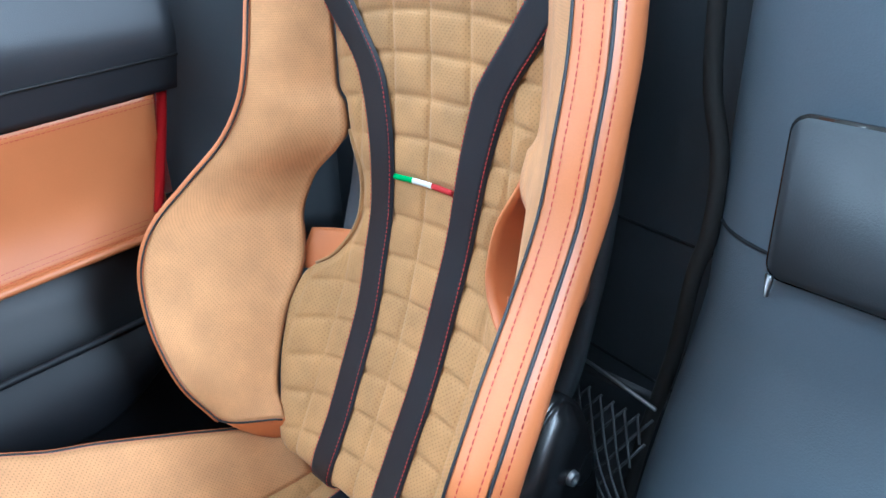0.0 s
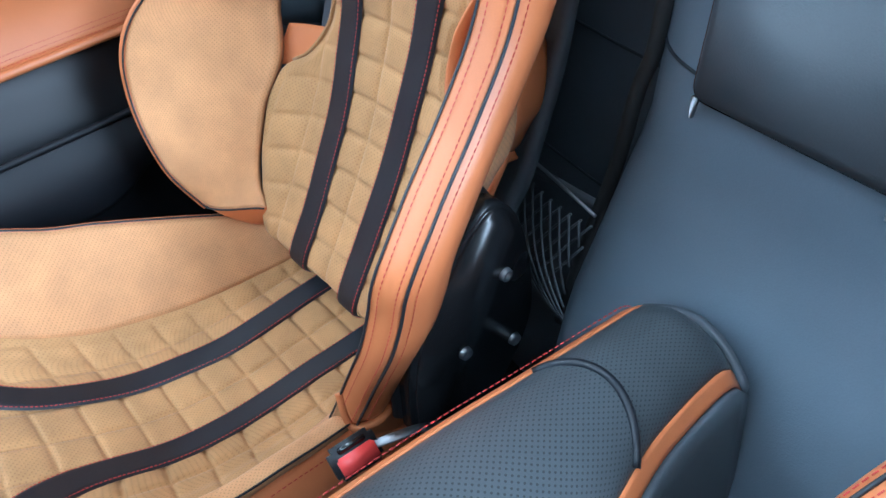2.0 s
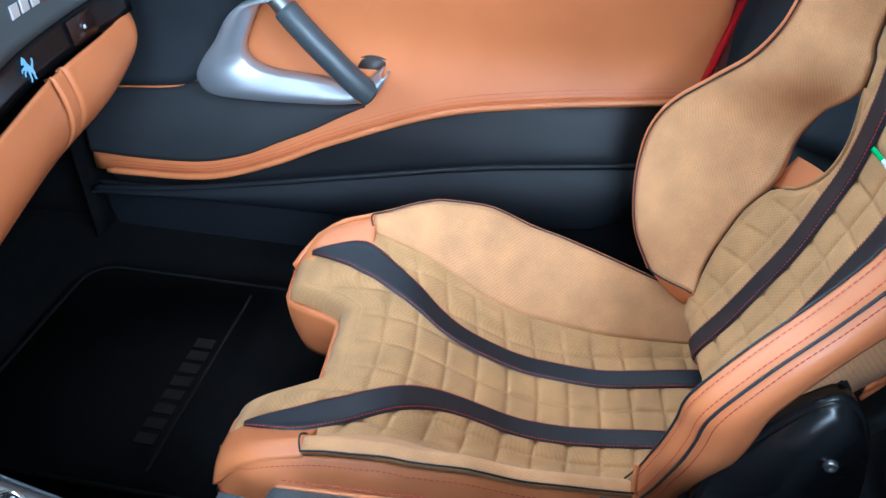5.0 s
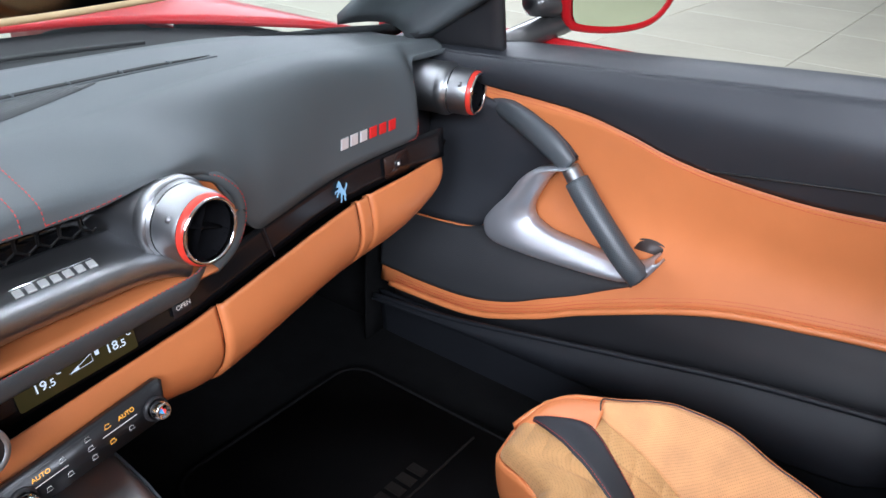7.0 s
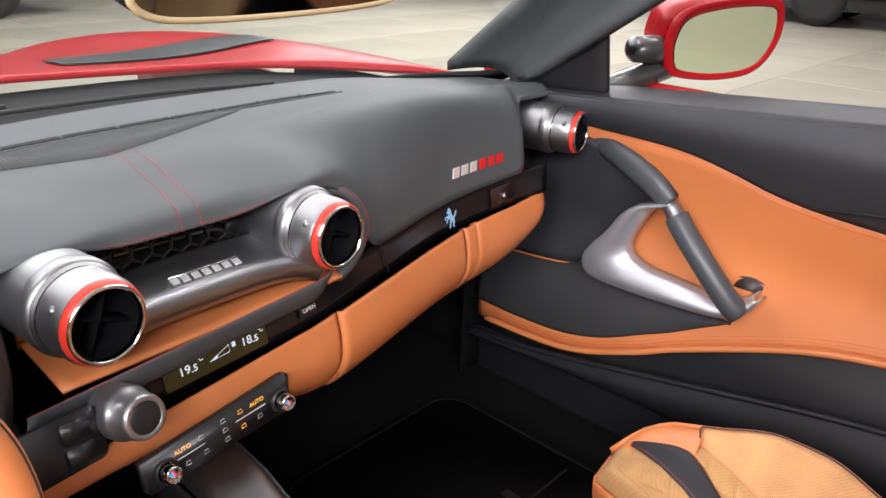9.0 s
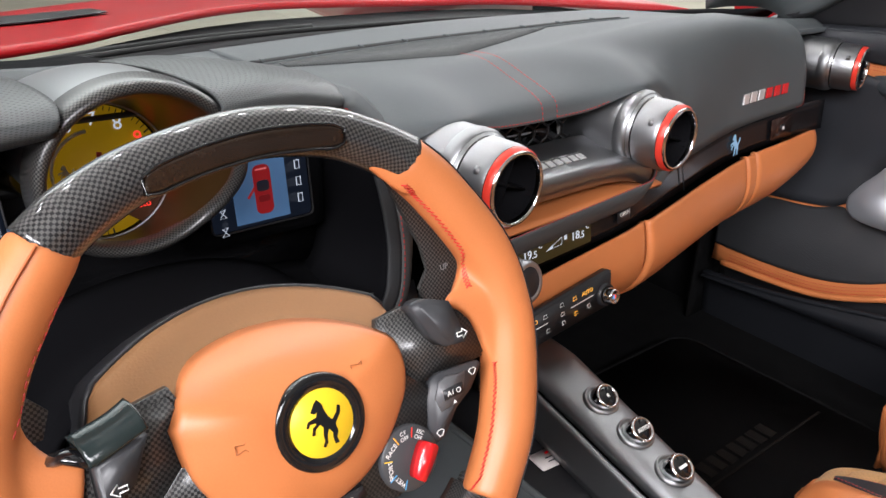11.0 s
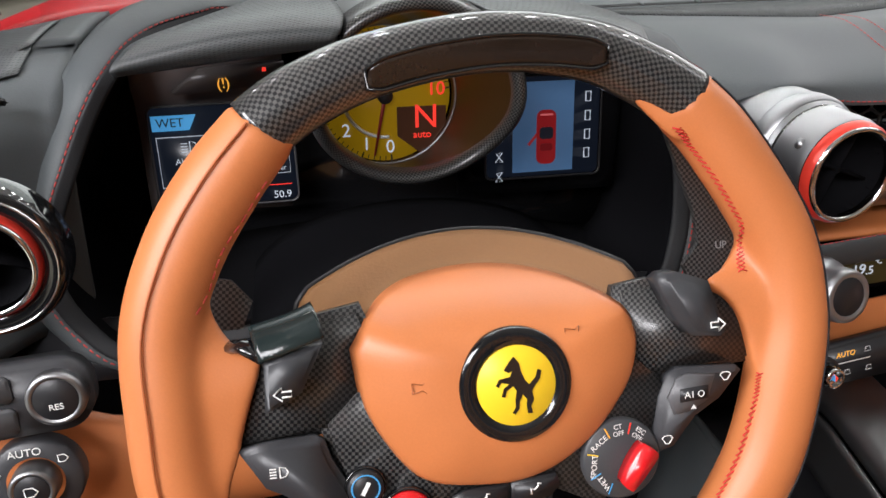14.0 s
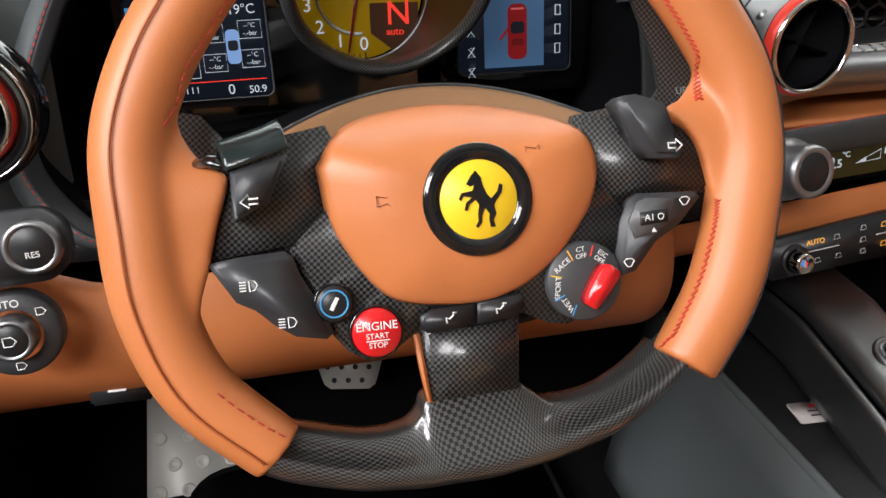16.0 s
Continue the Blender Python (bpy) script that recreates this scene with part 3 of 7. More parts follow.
        def cstripe(u, v, s=s):
            y = -0.590 + 0.530 * v
            w = 0.030 + 0.022 * blend(y, -0.30, -0.14) - 0.046 * max(0, (y + 0.135) / 0.075) ** 1.3
            x = min(cs(y) + (u - 0.5) * w, bi(y) - 0.002)
            drop = max(0, y - front(x))
            return (cx + s * x, y, height(x, y) + 0.0052 + 0.0038 * min(1, 9 * min(u, 1 - u)) - 8.0 * drop * drop)

        band = part("stripe", sheet(cstripe, 16, 80, 0.04, 0.55), STRIP, seat, "black leather stripe")
        for u in (0.07, 0.93):
            part("stitching", seam([Vector(cstripe(u, k / 140)) + Vector((0, 0, 0.0005)) for k in range(141)], 0.0042, 0.0028, 0.00042), THREAD, band, "red stitching")
    part("base", box(0.40, 0.46, 0.12, pose(cx, -0.34, 0.28), 0.02), PLASTIC, seat, "black seat base")
    for s in (-1, 1):
        part("rail", box(0.03, 0.5, 0.03, pose(cx + s * 0.19, -0.33, 0.235), 0.004), PLASTIC, seat)
    out = [(-0.505, 0.45), (-0.506, 0.53), (-0.530, 0.594), (-0.560, 0.640), (-0.583, 0.650), (-0.604, 0.622), (-0.618, 0.568), (-0.622, 0.515), (-0.606, 0.469), (-0.58, 0.44), (-0.53, 0.43)]
    out = [tuple(p) for p in curve(out + out[:1], 44)[:-1]]
    out = [(-0.562 + 1.12 * (y + 0.562), z) for y, z in out]
    face = frame_at((cx - 0.214, 0, 0), (0, -1, 0), (0, 0, 1)) @ Matrix.Diagonal((-1, 1, 1, 1))
    cover_plate = part("hinge_cover", prism(out, 0.020, face, 0.004, 3), HINGE, seat, "glossy black plastic hinge cover")
    inner = [(y * 0.97 - 0.010, z * 1.02 - 0.002) for y, z in out]
    part("hinge_rib", prism(inner, 0.006, face @ pose(0, 0, -0.008), 0.002), PLASTIC, seat, "black rib behind the hinge cover")
    for y, z in ((-0.592, 0.579), (-0.550, 0.518), (-0.606, 0.496)):
        part("bolt", lathe([(0, 0.002), (0.0025, 0.002), (0.003, 0.004), (0.0055, 0.004), (0.0062, 0)], frame_at((cx - 0.234, y, z), (0, -1, 0), (0, 0, 1)), 14), SATIN, cover_plate, "recessed metal bolt")
    return seat


SEAT_X = 0.41
passenger_seat = make_seat(SEAT_X)
passenger_seat.rotation_euler = (0, 0, radians(4.6))
driver_seat = copy_thing(passenger_seat, pose(-0.386, -0.62, 0.22, 0, 0, -3.8) @ Matrix.Diagonal((-1, 1, 1, 1)))


# ---- showroom, car floor, bulkhead ----
def flat(x0, x1, y0, y1, z, n=1):
    return sheet(lambda u, v: (x0 + (x1 - x0) * u, y0 + (y1 - y0) * v, z), n, n, x1 - x0, y1 - y0)


ground = setting("ground", flat(-30, 30, -30, 30, -0.004), base("tile_joint", (0.40, 0.38, 0.31), 0.6), "cream polished stone showroom floor", "floor")
for k, (x, y, sx, sy) in enumerate(((0, 13.0, 34, 0.2), (17.0, 0, 0.2, 26), (0, -13.0, 34, 0.2), (-17.0, 0, 0.2, 26))):
    setting("wall_%d" % (k + 1), box(sx, sy, 4.4, pose(x, y, 2.2), 0.0), WALL_M, "dark grey plain showroom wall", "wall", smooth=False)
setting("ceiling", box(34.4, 26.4, 0.1, pose(0, 0, 4.45), 0.0), base("pale_ceiling_paint", (0.6, 0.6, 0.6), 0.8, grain=30, relief=0.1), "pale showroom ceiling", "ceiling", smooth=False)
spots = joined(*[lathe([(0, 0), (0.042, 0), (0.050, 0.03)], pose(x, y, 3.0), 16) for x in np.arange(-2.2, 2.3, 0.55) for y in (1.1, 2.1)])
tagged(setting("ceiling_spots", spots, glow("spot_lens", (1, 0.97, 0.92), 150.0), "rows of small bright ceiling spotlights", "ceiling lights"), kind="structure")

setting("car_floor", sheet(lambda u, v: (-0.96 + 1.94 * u, -1.00 + 2.0 * v, 0.215 + 0.25 * max(0, v - 0.72) ** 1.2), 20, 30, thick=0.02), CARPET, "black carpeted car floor", "car floor")
MAT_PRINT = base("dim_embroidery", (0.012, 0.010, 0.009), 0.8, spec=0.1)
mat = thing("floor_mat", "black carpet floor mat with dark edge and lettering bars", "floor mat", (0.45, 0.2, 0.235))
part("carpet", prism(rounded(0.42, 0.52, 0.05), 0.012, pose(0.46, 0.16, 0.232), 0.004), base("mat_carpet", (0.004, 0.004, 0.0045), 0.9, grain=350, relief=0.9, vary=0.4, spot=30, spec=0.12), mat)
part("piping", tube([(0.46 + x, 0.16 + y, 0.243) for x, y in rounded(0.42, 0.52, 0.05)], 0.004, 6, closed=True), CARPET, mat, "dark sewn edge")
for k in range(8):
    part("lettering_bar", box(0.018, 0.030, 0.002, pose(0.33 + 0.027 * k, 0.145, 0.2455), 0.0), MAT_PRINT, mat, "dark embroidered bar", smooth=False)
part("lettering_rule", box(0.36, 0.004, 0.002, pose(0.46, 0.118, 0.2455), 0.0), MAT_PRINT, mat, smooth=False)
copy_thing(mat, pose(-0.40, 0.2, 0.235))

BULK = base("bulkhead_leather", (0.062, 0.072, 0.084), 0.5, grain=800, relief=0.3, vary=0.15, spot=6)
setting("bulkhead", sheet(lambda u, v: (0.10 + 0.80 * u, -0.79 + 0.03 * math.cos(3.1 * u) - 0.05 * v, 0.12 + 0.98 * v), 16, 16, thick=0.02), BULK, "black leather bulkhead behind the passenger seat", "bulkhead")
setting("bulkhead_left", sheet(lambda u, v: (-0.20 - 0.65 * u, -0.80 - 0.05 * v, 0.25 + 0.85 * v), 8, 8, thick=0.02), BLACK, "black leather bulkhead behind the driver seat", "bulkhead")
for zs in (0.690, 0.550):
    part("seam", tube([(0.10 + 0.80 * u, -0.79 + 0.03 * math.cos(3.1 * u) - 0.05 * (zs - 0.12) / 0.98 + 0.0006, zs + 0.004 * u) for u in np.linspace(0.08, 0.85, 14)], 0.0016, 6), PIPING, bpy.data.objects["bulkhead"])


def hump(u, v):
    x = -0.235 + 0.42 * u
    e = abs(2 * u - 1)
    z = 0.32 + 0.78 * v
    return (x, -0.712 - 0.06 * e ** 8 - 0.045 * max(0, v - 0.45) + 0.42 * max(0, 0.675 - z) - 0.25 * max(0, 0.52 - z), z)


# black leather made lighter and bluer: the ceiling's sheen is in the colour
REAR = base("rear_panel_leather_with_sheen", (0.098, 0.122, 0.150), 0.44, grain=800, relief=0.3, vary=0.15, spot=6)
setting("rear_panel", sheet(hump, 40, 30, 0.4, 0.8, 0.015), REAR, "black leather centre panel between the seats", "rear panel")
rp = bpy.data.objects["rear_panel"]
part("seam", tube([Vector(hump((x + 0.235) / 0.42, (z - 0.32) / 0.78)) + Vector((0, 0.0005, 0)) for x, z in [(0.168 - 0.062 * k / 12, 0.7455 - 0.003 * k / 12) for k in range(13)]], 0.0014, 6), PIPING, rp)
part("edge_groove", tube(curve([(0.190, -0.745, 0.95), (0.184, -0.742, 0.844), (0.170, -0.740, 0.790), (0.169, -0.738, 0.736), (0.177, -0.736, 0.698), (0.186, -0.735, 0.625), (0.204, -0.732, 0.536), (0.224, -0.73, 0.417)], 30), 0.0065, 8), RUBBER, rp, "black edge strip")
lid = thing("hatch_flap", "black leather storage flap with rounded corners and a dark shut line", "hatch flap", (0.05, -0.73, 0.69))
FL = frame_at((0.034, -0.711, 0.786), (-1, 0, 0), (0, -0.05, 1))
part("shut_line", prism(rounded(0.147, 0.105, 0.011), 0.004, FL), GLOSS, lid, "dark recessed shut line")
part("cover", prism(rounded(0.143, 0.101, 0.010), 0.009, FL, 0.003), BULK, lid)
for s in (-1, 1):
    part("pull_tab", prism([(-0.0026, 0), (0.0026, 0), (0.0009, -0.015), (-0.0009, -0.015)], 0.004, FL @ pose(s * 0.069, -0.050, 0.003), 0.0012), SATIN, lid, "light grey pull tab")
net = thing("storage_net", "black elastic cord net hung in front of the bulkhead", "net", (0.26, -0.72, 0.45))
part("hem_bar", box(0.165, 0.004, 0.011, pose(0.262, -0.733, 0.572, 0, -2, 8), 0.0015), NET, net, "flat black hem strip")
part("hem_wire", tube([(0.340, -0.739, 0.5795), (0.262, -0.729, 0.5805), (0.186, -0.718, 0.5805)], 0.0018, 6), SATIN, net, "thin metal rod")


def cord_point(a, b):
    """A point of the net: a along the hem, b down from it; the net is drawn in towards its foot."""
    x = 0.335 - 0.150 * a
    return Vector((x + 0.020 * b * (a - 0.3), -0.735 + 0.022 * a + 0.020 * math.sin(math.pi * b) - 0.01 * b, 0.572 - 0.150 * b - 0.012 * math.sin(math.pi * a) * (1 - b)))


for d in (-1, 1):
    for k in range(-8, 12):
        pts = []
        for i in range(15):
            b = i / 14
            a = k / 10 + d * 0.62 * b
            if -0.02 <= a <= 1.02:
                pts.append(cord_point(a, b) + Vector((0, 0.0012 * d, 0.0008 * math.sin(14 * b))))
        if len(pts) > 2:
            part("cord", tube(pts, 0.0013, 5), NET, net, "braided black cord")

setting("quarter_trim", sheet(lambda u, v: (0.875 - 0.09 * u, -0.588 - 0.26 * u, 0.22 + 0.95 * v), 10, 14, thick=0.02), BLACK, "black leather quarter trim behind the door", "trim")
part("trim_step", sheet(lambda u, v: (0.79 - 0.05 * u, -0.665 - 0.10 * u, 0.55 + 0.18 * v), 6, 6, thick=0.03), BLACK, bpy.data.objects["quarter_trim"])

# ---- centre console ----
console = thing("centre_console", "black leather centre console with a satin metal button bridge", "console", (0.03, -0.1, 0.22))
part("tunnel", sheet(lambda u, v: (0.02 + (0.115 + 0.02 * v) * (2 * u - 1), -0.66 + 0.56 * v, 0.22 + (0.245 + 0.03 * v) * min(1, 3.2 * (1 - abs(2 * u - 1)))), 30, 20, thick=0.01), BLACK, console, "black tunnel body")


rest_left = table((-0.66, 0.062), (-0.54, 0.059), (-0.47, 0.058), (-0.40, 0.054), (-0.32, 0.047), (-0.19, 0.040))
rest_right = table((-0.66, -0.007), (-0.62, -0.009), (-0.58, -0.015), (-0.55, -0.022), (-0.51, -0.036), (-0.47, -0.047), (-0.40, -0.056), (-0.30, -0.058), (-0.19, -0.056))


def rest(u, v):
    y = -0.648 + 0.453 * v
    a = 2 * u - 1
    lo, hi = rest_right(y), rest_left(y)
    x = 0.5 * (lo + hi) + 0.5 * (hi - lo) * math.sin(a * 1.25) / math.sin(1.25)
    e = max(0, 0.06 - v) / 0.06
    return (x, y, 0.6165 + 0.021 * math.cos(a * 1.35) - 0.016 * e ** 3)


arm = part("armrest", sheet(rest, 28, 60, 0.14, 0.46, 0.012), BLACK_PERF, console, "perforated black leather armrest")
part("armrest_seam", tube([Vector(rest(k / 20, 0.245 - 0.05 * math.sin(math.pi * k / 20))) + Vector((0, 0, 0.0005)) for k in range(21)], 0.0028, 6), STRIP, arm, "rolled cross seam")
for s, u in ((1, 0.985), (-1, 0.02)):
    def trim(a, v, s=s):
        p = Vector(rest(1.0 if s > 0 else 0.0, v))
        w = 0.008
        return p + Vector((s * (0.001 + w * a), 0, 0.001 - 0.009 * a))

    band = part("orange_edge", sheet(trim, 4, 60, 0.02, 0.46, 0.003), ORANGE, console, "orange leather edge strip")
    part("stitching", seam([Vector(trim(1.1, k / 100)) + Vector((s * 0.0035, 0, -0.001)) for k in range(101)], 0.005, 0.0034, 0.00045), THREAD, band, "red stitching")

    def flank(a, v, s=s):
        p = Vector(trim(1.0, v))
        return p + Vector((s * (0.010 * math.sin(a * 1.5) + 0.012 * a), 0, -0.0005 - 0.20 * a))

    part("armrest_side", sheet(flank, 10, 40, thick=0.005), BLACK, console, "black leather side")
part("armrest_end", sheet(lambda u, v: (0.0275 + (2 * u - 1) * (0.044 + 0.012 * v), -0.647 - 0.012 * math.sin(math.pi * u) * math.sin(math.pi * min(1, v + 0.2)), 0.6165 + 0.021 * math.cos((2 * u - 1) * 1.35) - 0.018 - 0.2 * v), 20, 12, thick=0.005), BLACK, console)


def bridge(u, v):
    y = 0.275 - 0.36 * v
    z = 0.545 - 0.085 * v - 0.06 * max(0, 0.22 - v) ** 1.0 * 1.2 + 0.004 * math.sin(math.pi * u)
    a = 2 * u - 1
    w = 0.030 + 0.012 * (1 - v)
    return (0.046 + a * w + 0.010 * (1 - v), y, z - 0.016 * abs(a) ** 6)


br = part("button_bridge", sheet(bridge, 16, 40, 0.07, 0.36, 0.006), SATIN, console, "satin aluminium bridge sloping rearwards")
part("bridge_side", sheet(lambda u, v: Vector(bridge(0.0, v)) + Vector((-0.006 - 0.012 * u, 0, -0.045 * u)), 6, 40, thick=0.004), SATIN, console, "satin aluminium cheek")
part("bridge_side", sheet(lambda u, v: Vector(bridge(1.0, v)) + Vector((0.004 + 0.03 * u, 0, -0.12 * u)), 6, 40, thick=0.004), BLACK, console, "black leather cheek")
part("tray", sheet(lambda u, v: (-0.074 + 0.125 * u, -0.11 + 0.42 * v, 0.428 + 0.030 * v - 0.006 * math.sin(math.pi * u)), 12, 12, thick=0.006), PLASTIC, console, "black storage tray")
part("tray_edge", sheet(lambda u, v: (-0.072 - 0.004 * v - 0.035 * u, -0.12 + 0.44 * v, 0.462 - 0.22 * u + 0.004 * v), 6, 12, thick=0.006), CHARCOAL, console, "grey-black tray wall")
part("tray_lip", tube([(-0.071 - 0.004 * k / 20, -0.12 + 0.44 * k / 20, 0.462 + 0.004 * k / 20) for k in range(21)], 0.005, 8), CHARCOAL, console, "rounded edge of the tray wall")
part("tray_wall", sheet(lambda u, v: (-0.070 - 0.004 * v + 0.004 * u, -0.12 + 0.44 * v, 0.460 - 0.035 * u), 4, 12, thick=0.004), PLASTIC, console)
BUTTONS = ((0.124, "R"), (0.072, "AUTO"), (0.018, ""))
for y, word in BUTTONS:
    v = (0.275 - y) / 0.36
    p = Vector(bridge(0.5, v))
    m = frame_at(p + Vector((0, 0, -0.002)), (1, 0, 0), (0, 1, 0.24))
    cup = part("button_cup", lathe([(0.021, 0.0), (0.0205, 0.004), (0.018, 0.005), (0.016, 0.001)], m, 28), SATIN, console, "machined cup round the button")
    m2 = m @ pose(0, 0, 0.002, 24, 0, 0)
    kb = part("button", lathe([(0.0145, -0.004), (0.0148, 0.012), (0.0138, 0.0145), (0.0118, 0.0148), (0.0112, 0.013), (0, 0.013)], m2, 28), CHROME, cup, "round chrome-edged push button")
    kb2 = part("button_face", lathe([(0.0113, 0.0135), (0.010, 0.0142), (0, 0.0144)], m2, 24), GLOSS, cup, "black button face")
    if word:
        part("button_lettering", letters(word, 0.0062, m2 @ pose(0, 0, 0.0148)), WHITE, cup, smooth=False)
    else:
        part("button_lettering", box(0.012, 0.003, 0.0004, m2 @ pose(0, 0, 0.0148), 0), WHITE, cup, smooth=False)
card = thing("card", "small white card with red print lying in the tray", "card", (0.0, 0.14, 0.445))
MC = pose(0.007, 0.144, 0.4432, 4, 0, -4)
part("sheet", prism(rounded(0.056, 0.027, 0.003), 0.0012, MC), CARD, card)
part("print", box(0.020, 0.003, 0.0004, MC @ pose(0.002, 0.008, 0.0015), 0), RED_BUTTON, card, smooth=False)
for k in range(2):
    part("print", box(0.026, 0.0015, 0.0004, MC @ pose(0.0, 0.001 - 0.006 * k, 0.0015), 0), PLASTIC, card, smooth=False)
buckle = thing("seat_belt_buckle", "black belt buckle with red press button on metal stalk", "belt buckle", (0.10, -0.44, 0.50))
MB = frame_at((0.150, -0.452, 0.503), (0, -1, 0.10), (0.75, 0, 0.62)) @ Matrix.Diagonal((0.78, 0.78, 0.78, 1))
part("housing", box(0.050, 0.034, 0.020, MB @ pose(0, 0, -0.008), 0.005), PLASTIC, buckle)
part("press_button", box(0.040, 0.019, 0.006, MB @ pose(0, -0.004, 0.003), 0.002), RED_LATCH, buckle, "red press button")
part("slot", box(0.030, 0.006, 0.003, MB @ pose(0, 0.011, 0.002), 0.001), GLOSS, buckle, "dark tongue slot")
part("stalk", tube([(0.150, -0.468, 0.503), (0.150, -0.505, 0.492), (0.150, -0.545, 0.47)], 0.0045, 8, flat=0.3), SATIN, buckle, "flat metal stalk")

# ---- passenger door ----
door = thing("door_passenger", "black and orange leather door panel with a satin metal pull handle", "door", (0.84, -0.05, 0.22))
belt = table((-0.64, 0.905), (-0.25, 0.879), (0.0, 0.860), (0.26, 0.840), (0.48, 0.825))
otop = table((-0.64, 0.762), (-0.58, 0.755), (-0.40, 0.737), (-0.27, 0.727), (-0.15, 0.733), (-0.067, 0.746), (0.0, 0.766), (0.09, 0.785), (0.26, 0.792), (0.48, 0.80))
obot = table((-0.64, 0.580), (-0.49, 0.566), (-0.31, 0.545), (-0.156, 0.517), (0.02, 0.455), (0.12, 0.410), (0.25, 0.369), (0.43, 0.360), (0.48, 0.36))
ptop = table((-0.64, 0.50), (-0.47, 0.480), (-0.243, 0.453), (-0.05, 0.418), (0.112, 0.387), (0.30, 0.352), (0.48, 0.33))
pbot = table((-0.64, 0.46), (-0.52, 0.425), (-0.45, 0.378), (-0.38, 0.358), (-0.1, 0.338), (0.23, 0.330), (0.48, 0.32))
deep = table((0.20, 0.02), (0.30, 0.035), (0.36, 0.045), (0.44, 0.035), (0.50, 0.018), (0.54, 0.006), (0.62, -0.012), (0.70, 0.0), (0.76, 0.018), (0.82, 0.036), (0.86, 0.030), (0.90, 0.02))


def door_x(z):
    return 0.842 - deep(z)


def panel(lo, hi, y0, y1, lift=0.0, bulge=0.0, nu=70, nv=16, thick=0.006, flip=1):
    def fn(u, v):
        y = y0 + (y1 - y0) * u
        a, b = lo(y), hi(y)
        z = a + (b - a) * v
        return (door_x(z) - lift - bulge * math.sin(math.pi * v), y, z)
    return sheet(fn, nu, nv, abs(y1 - y0), 0.25, thick)


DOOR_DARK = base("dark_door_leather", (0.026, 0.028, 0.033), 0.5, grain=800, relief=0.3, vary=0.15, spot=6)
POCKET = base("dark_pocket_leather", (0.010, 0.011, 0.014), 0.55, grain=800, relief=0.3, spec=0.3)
upper = part("upper_panel", panel(otop, belt, -0.60, 0.46, 0.004, 0.006), DOOR_DARK, door, "black leather upper panel")
part("belt_rail", sheet(lambda u, v: (door_x(belt(-0.62 + 1.08 * u)) - 0.004 + 0.11 * v, -0.62 + 1.08 * u, belt(-0.62 + 1.08 * u) + 0.012 * math.sin(v * 2.6)), 50, 12, thick=0.008), DOOR_DARK, door, "black leather sill rail")
part("crease", tube([(door_x(z) - 0.011, y, z) for y, z in ((-0.60, 0.80), (-0.42, 0.785), (-0.26, 0.762), (-0.12, 0.742))], 0.0016, 6), RUBBER, upper)
mid = part("orange_panel", panel(obot, otop, -0.572, 0.46), ORANGE, door, "smooth orange leather panel")
for off in (0.006, 0.012):
    part("stitching", seam([(door_x(otop(y) - off) - 0.0005, y, otop(y) - off) for y in np.linspace(0.40, -0.58, 160)], up=(1, 0, 0)), THREAD, mid, "red double stitching")
for off in (0.008, 0.014, 0.020):
    part("stitching", seam([(door_x(obot(y) + off) - 0.0005, y, obot(y) + off) for y in np.linspace(0.42, -0.58, 160)], up=(1, 0, 0)), THREAD, mid, "red stitching")
part("orange_lip", tube([(door_x(obot(y)) - 0.002, y, obot(y)) for y in np.linspace(0.435, -0.60, 70)], 0.006, 8), ORANGE, mid)
part("shadow_gap", panel(lambda y: ptop(y) - 0.04, lambda y: obot(y) + 0.03, -0.60, 0.46, -0.035), PLASTIC, door, "dark gap under the orange panel")
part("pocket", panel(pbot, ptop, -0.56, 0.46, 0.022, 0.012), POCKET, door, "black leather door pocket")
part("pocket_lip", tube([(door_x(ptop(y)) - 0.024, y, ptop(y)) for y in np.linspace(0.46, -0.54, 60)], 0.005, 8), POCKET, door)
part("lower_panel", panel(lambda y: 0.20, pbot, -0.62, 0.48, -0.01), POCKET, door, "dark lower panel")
part("door_edge", tube(curve([(0.845, -0.594, 0.80), (0.845, -0.586, 0.74), (0.845, -0.570, 0.66), (0.845, -0.556, 0.60)], 20), 0.010, 8, flat=0.6), RED_PAINT, door, "red painted door edge")
part("outer_skin", sheet(lambda u, v: (0.955 + 0.03 * math.sin(math.pi * v), -0.64 + 1.25 * u, 0.25 + 0.60 * v), 10, 10, thick=0.01), RED_PAINT, door, "red painted outer skin")
in_top = table((0.085, 0.706), (0.11, 0.732), (0.136, 0.748), (0.18, 0.757), (0.224, 0.763), (0.30, 0.775), (0.46, 0.785))
in_mid = table((0.085, 0.700), (0.12, 0.682), (0.17, 0.645), (0.21, 0.590), (0.245, 0.540), (0.30, 0.524), (0.46, 0.512))
in_mid2 = table((-0.04, 0.524), (0.05, 0.520), (0.14, 0.520), (0.20, 0.520), (0.245, 0.535), (0.30, 0.520), (0.46, 0.508))
in_bot = table((-0.04, 0.520), (0.0, 0.500), (0.05, 0.474), (0.10, 0.452), (0.17, 0.420), (0.25, 0.400), (0.35, 0.394), (0.46, 0.396))
part("upper_insert", panel(in_mid, in_top, 0.085, 0.46, 0.007, 0.012, thick=0.008), DOOR_DARK, door, "black leather insert")
part("lower_insert", panel(in_bot, in_mid2, -0.04, 0.46, 0.006, 0.004, thick=0.006), perforate(base("black_embossed_leather", (0.03, 0.031, 0.034), 0.5), 0.004, 0.3, 0.4), door, "embossed black leather insert")
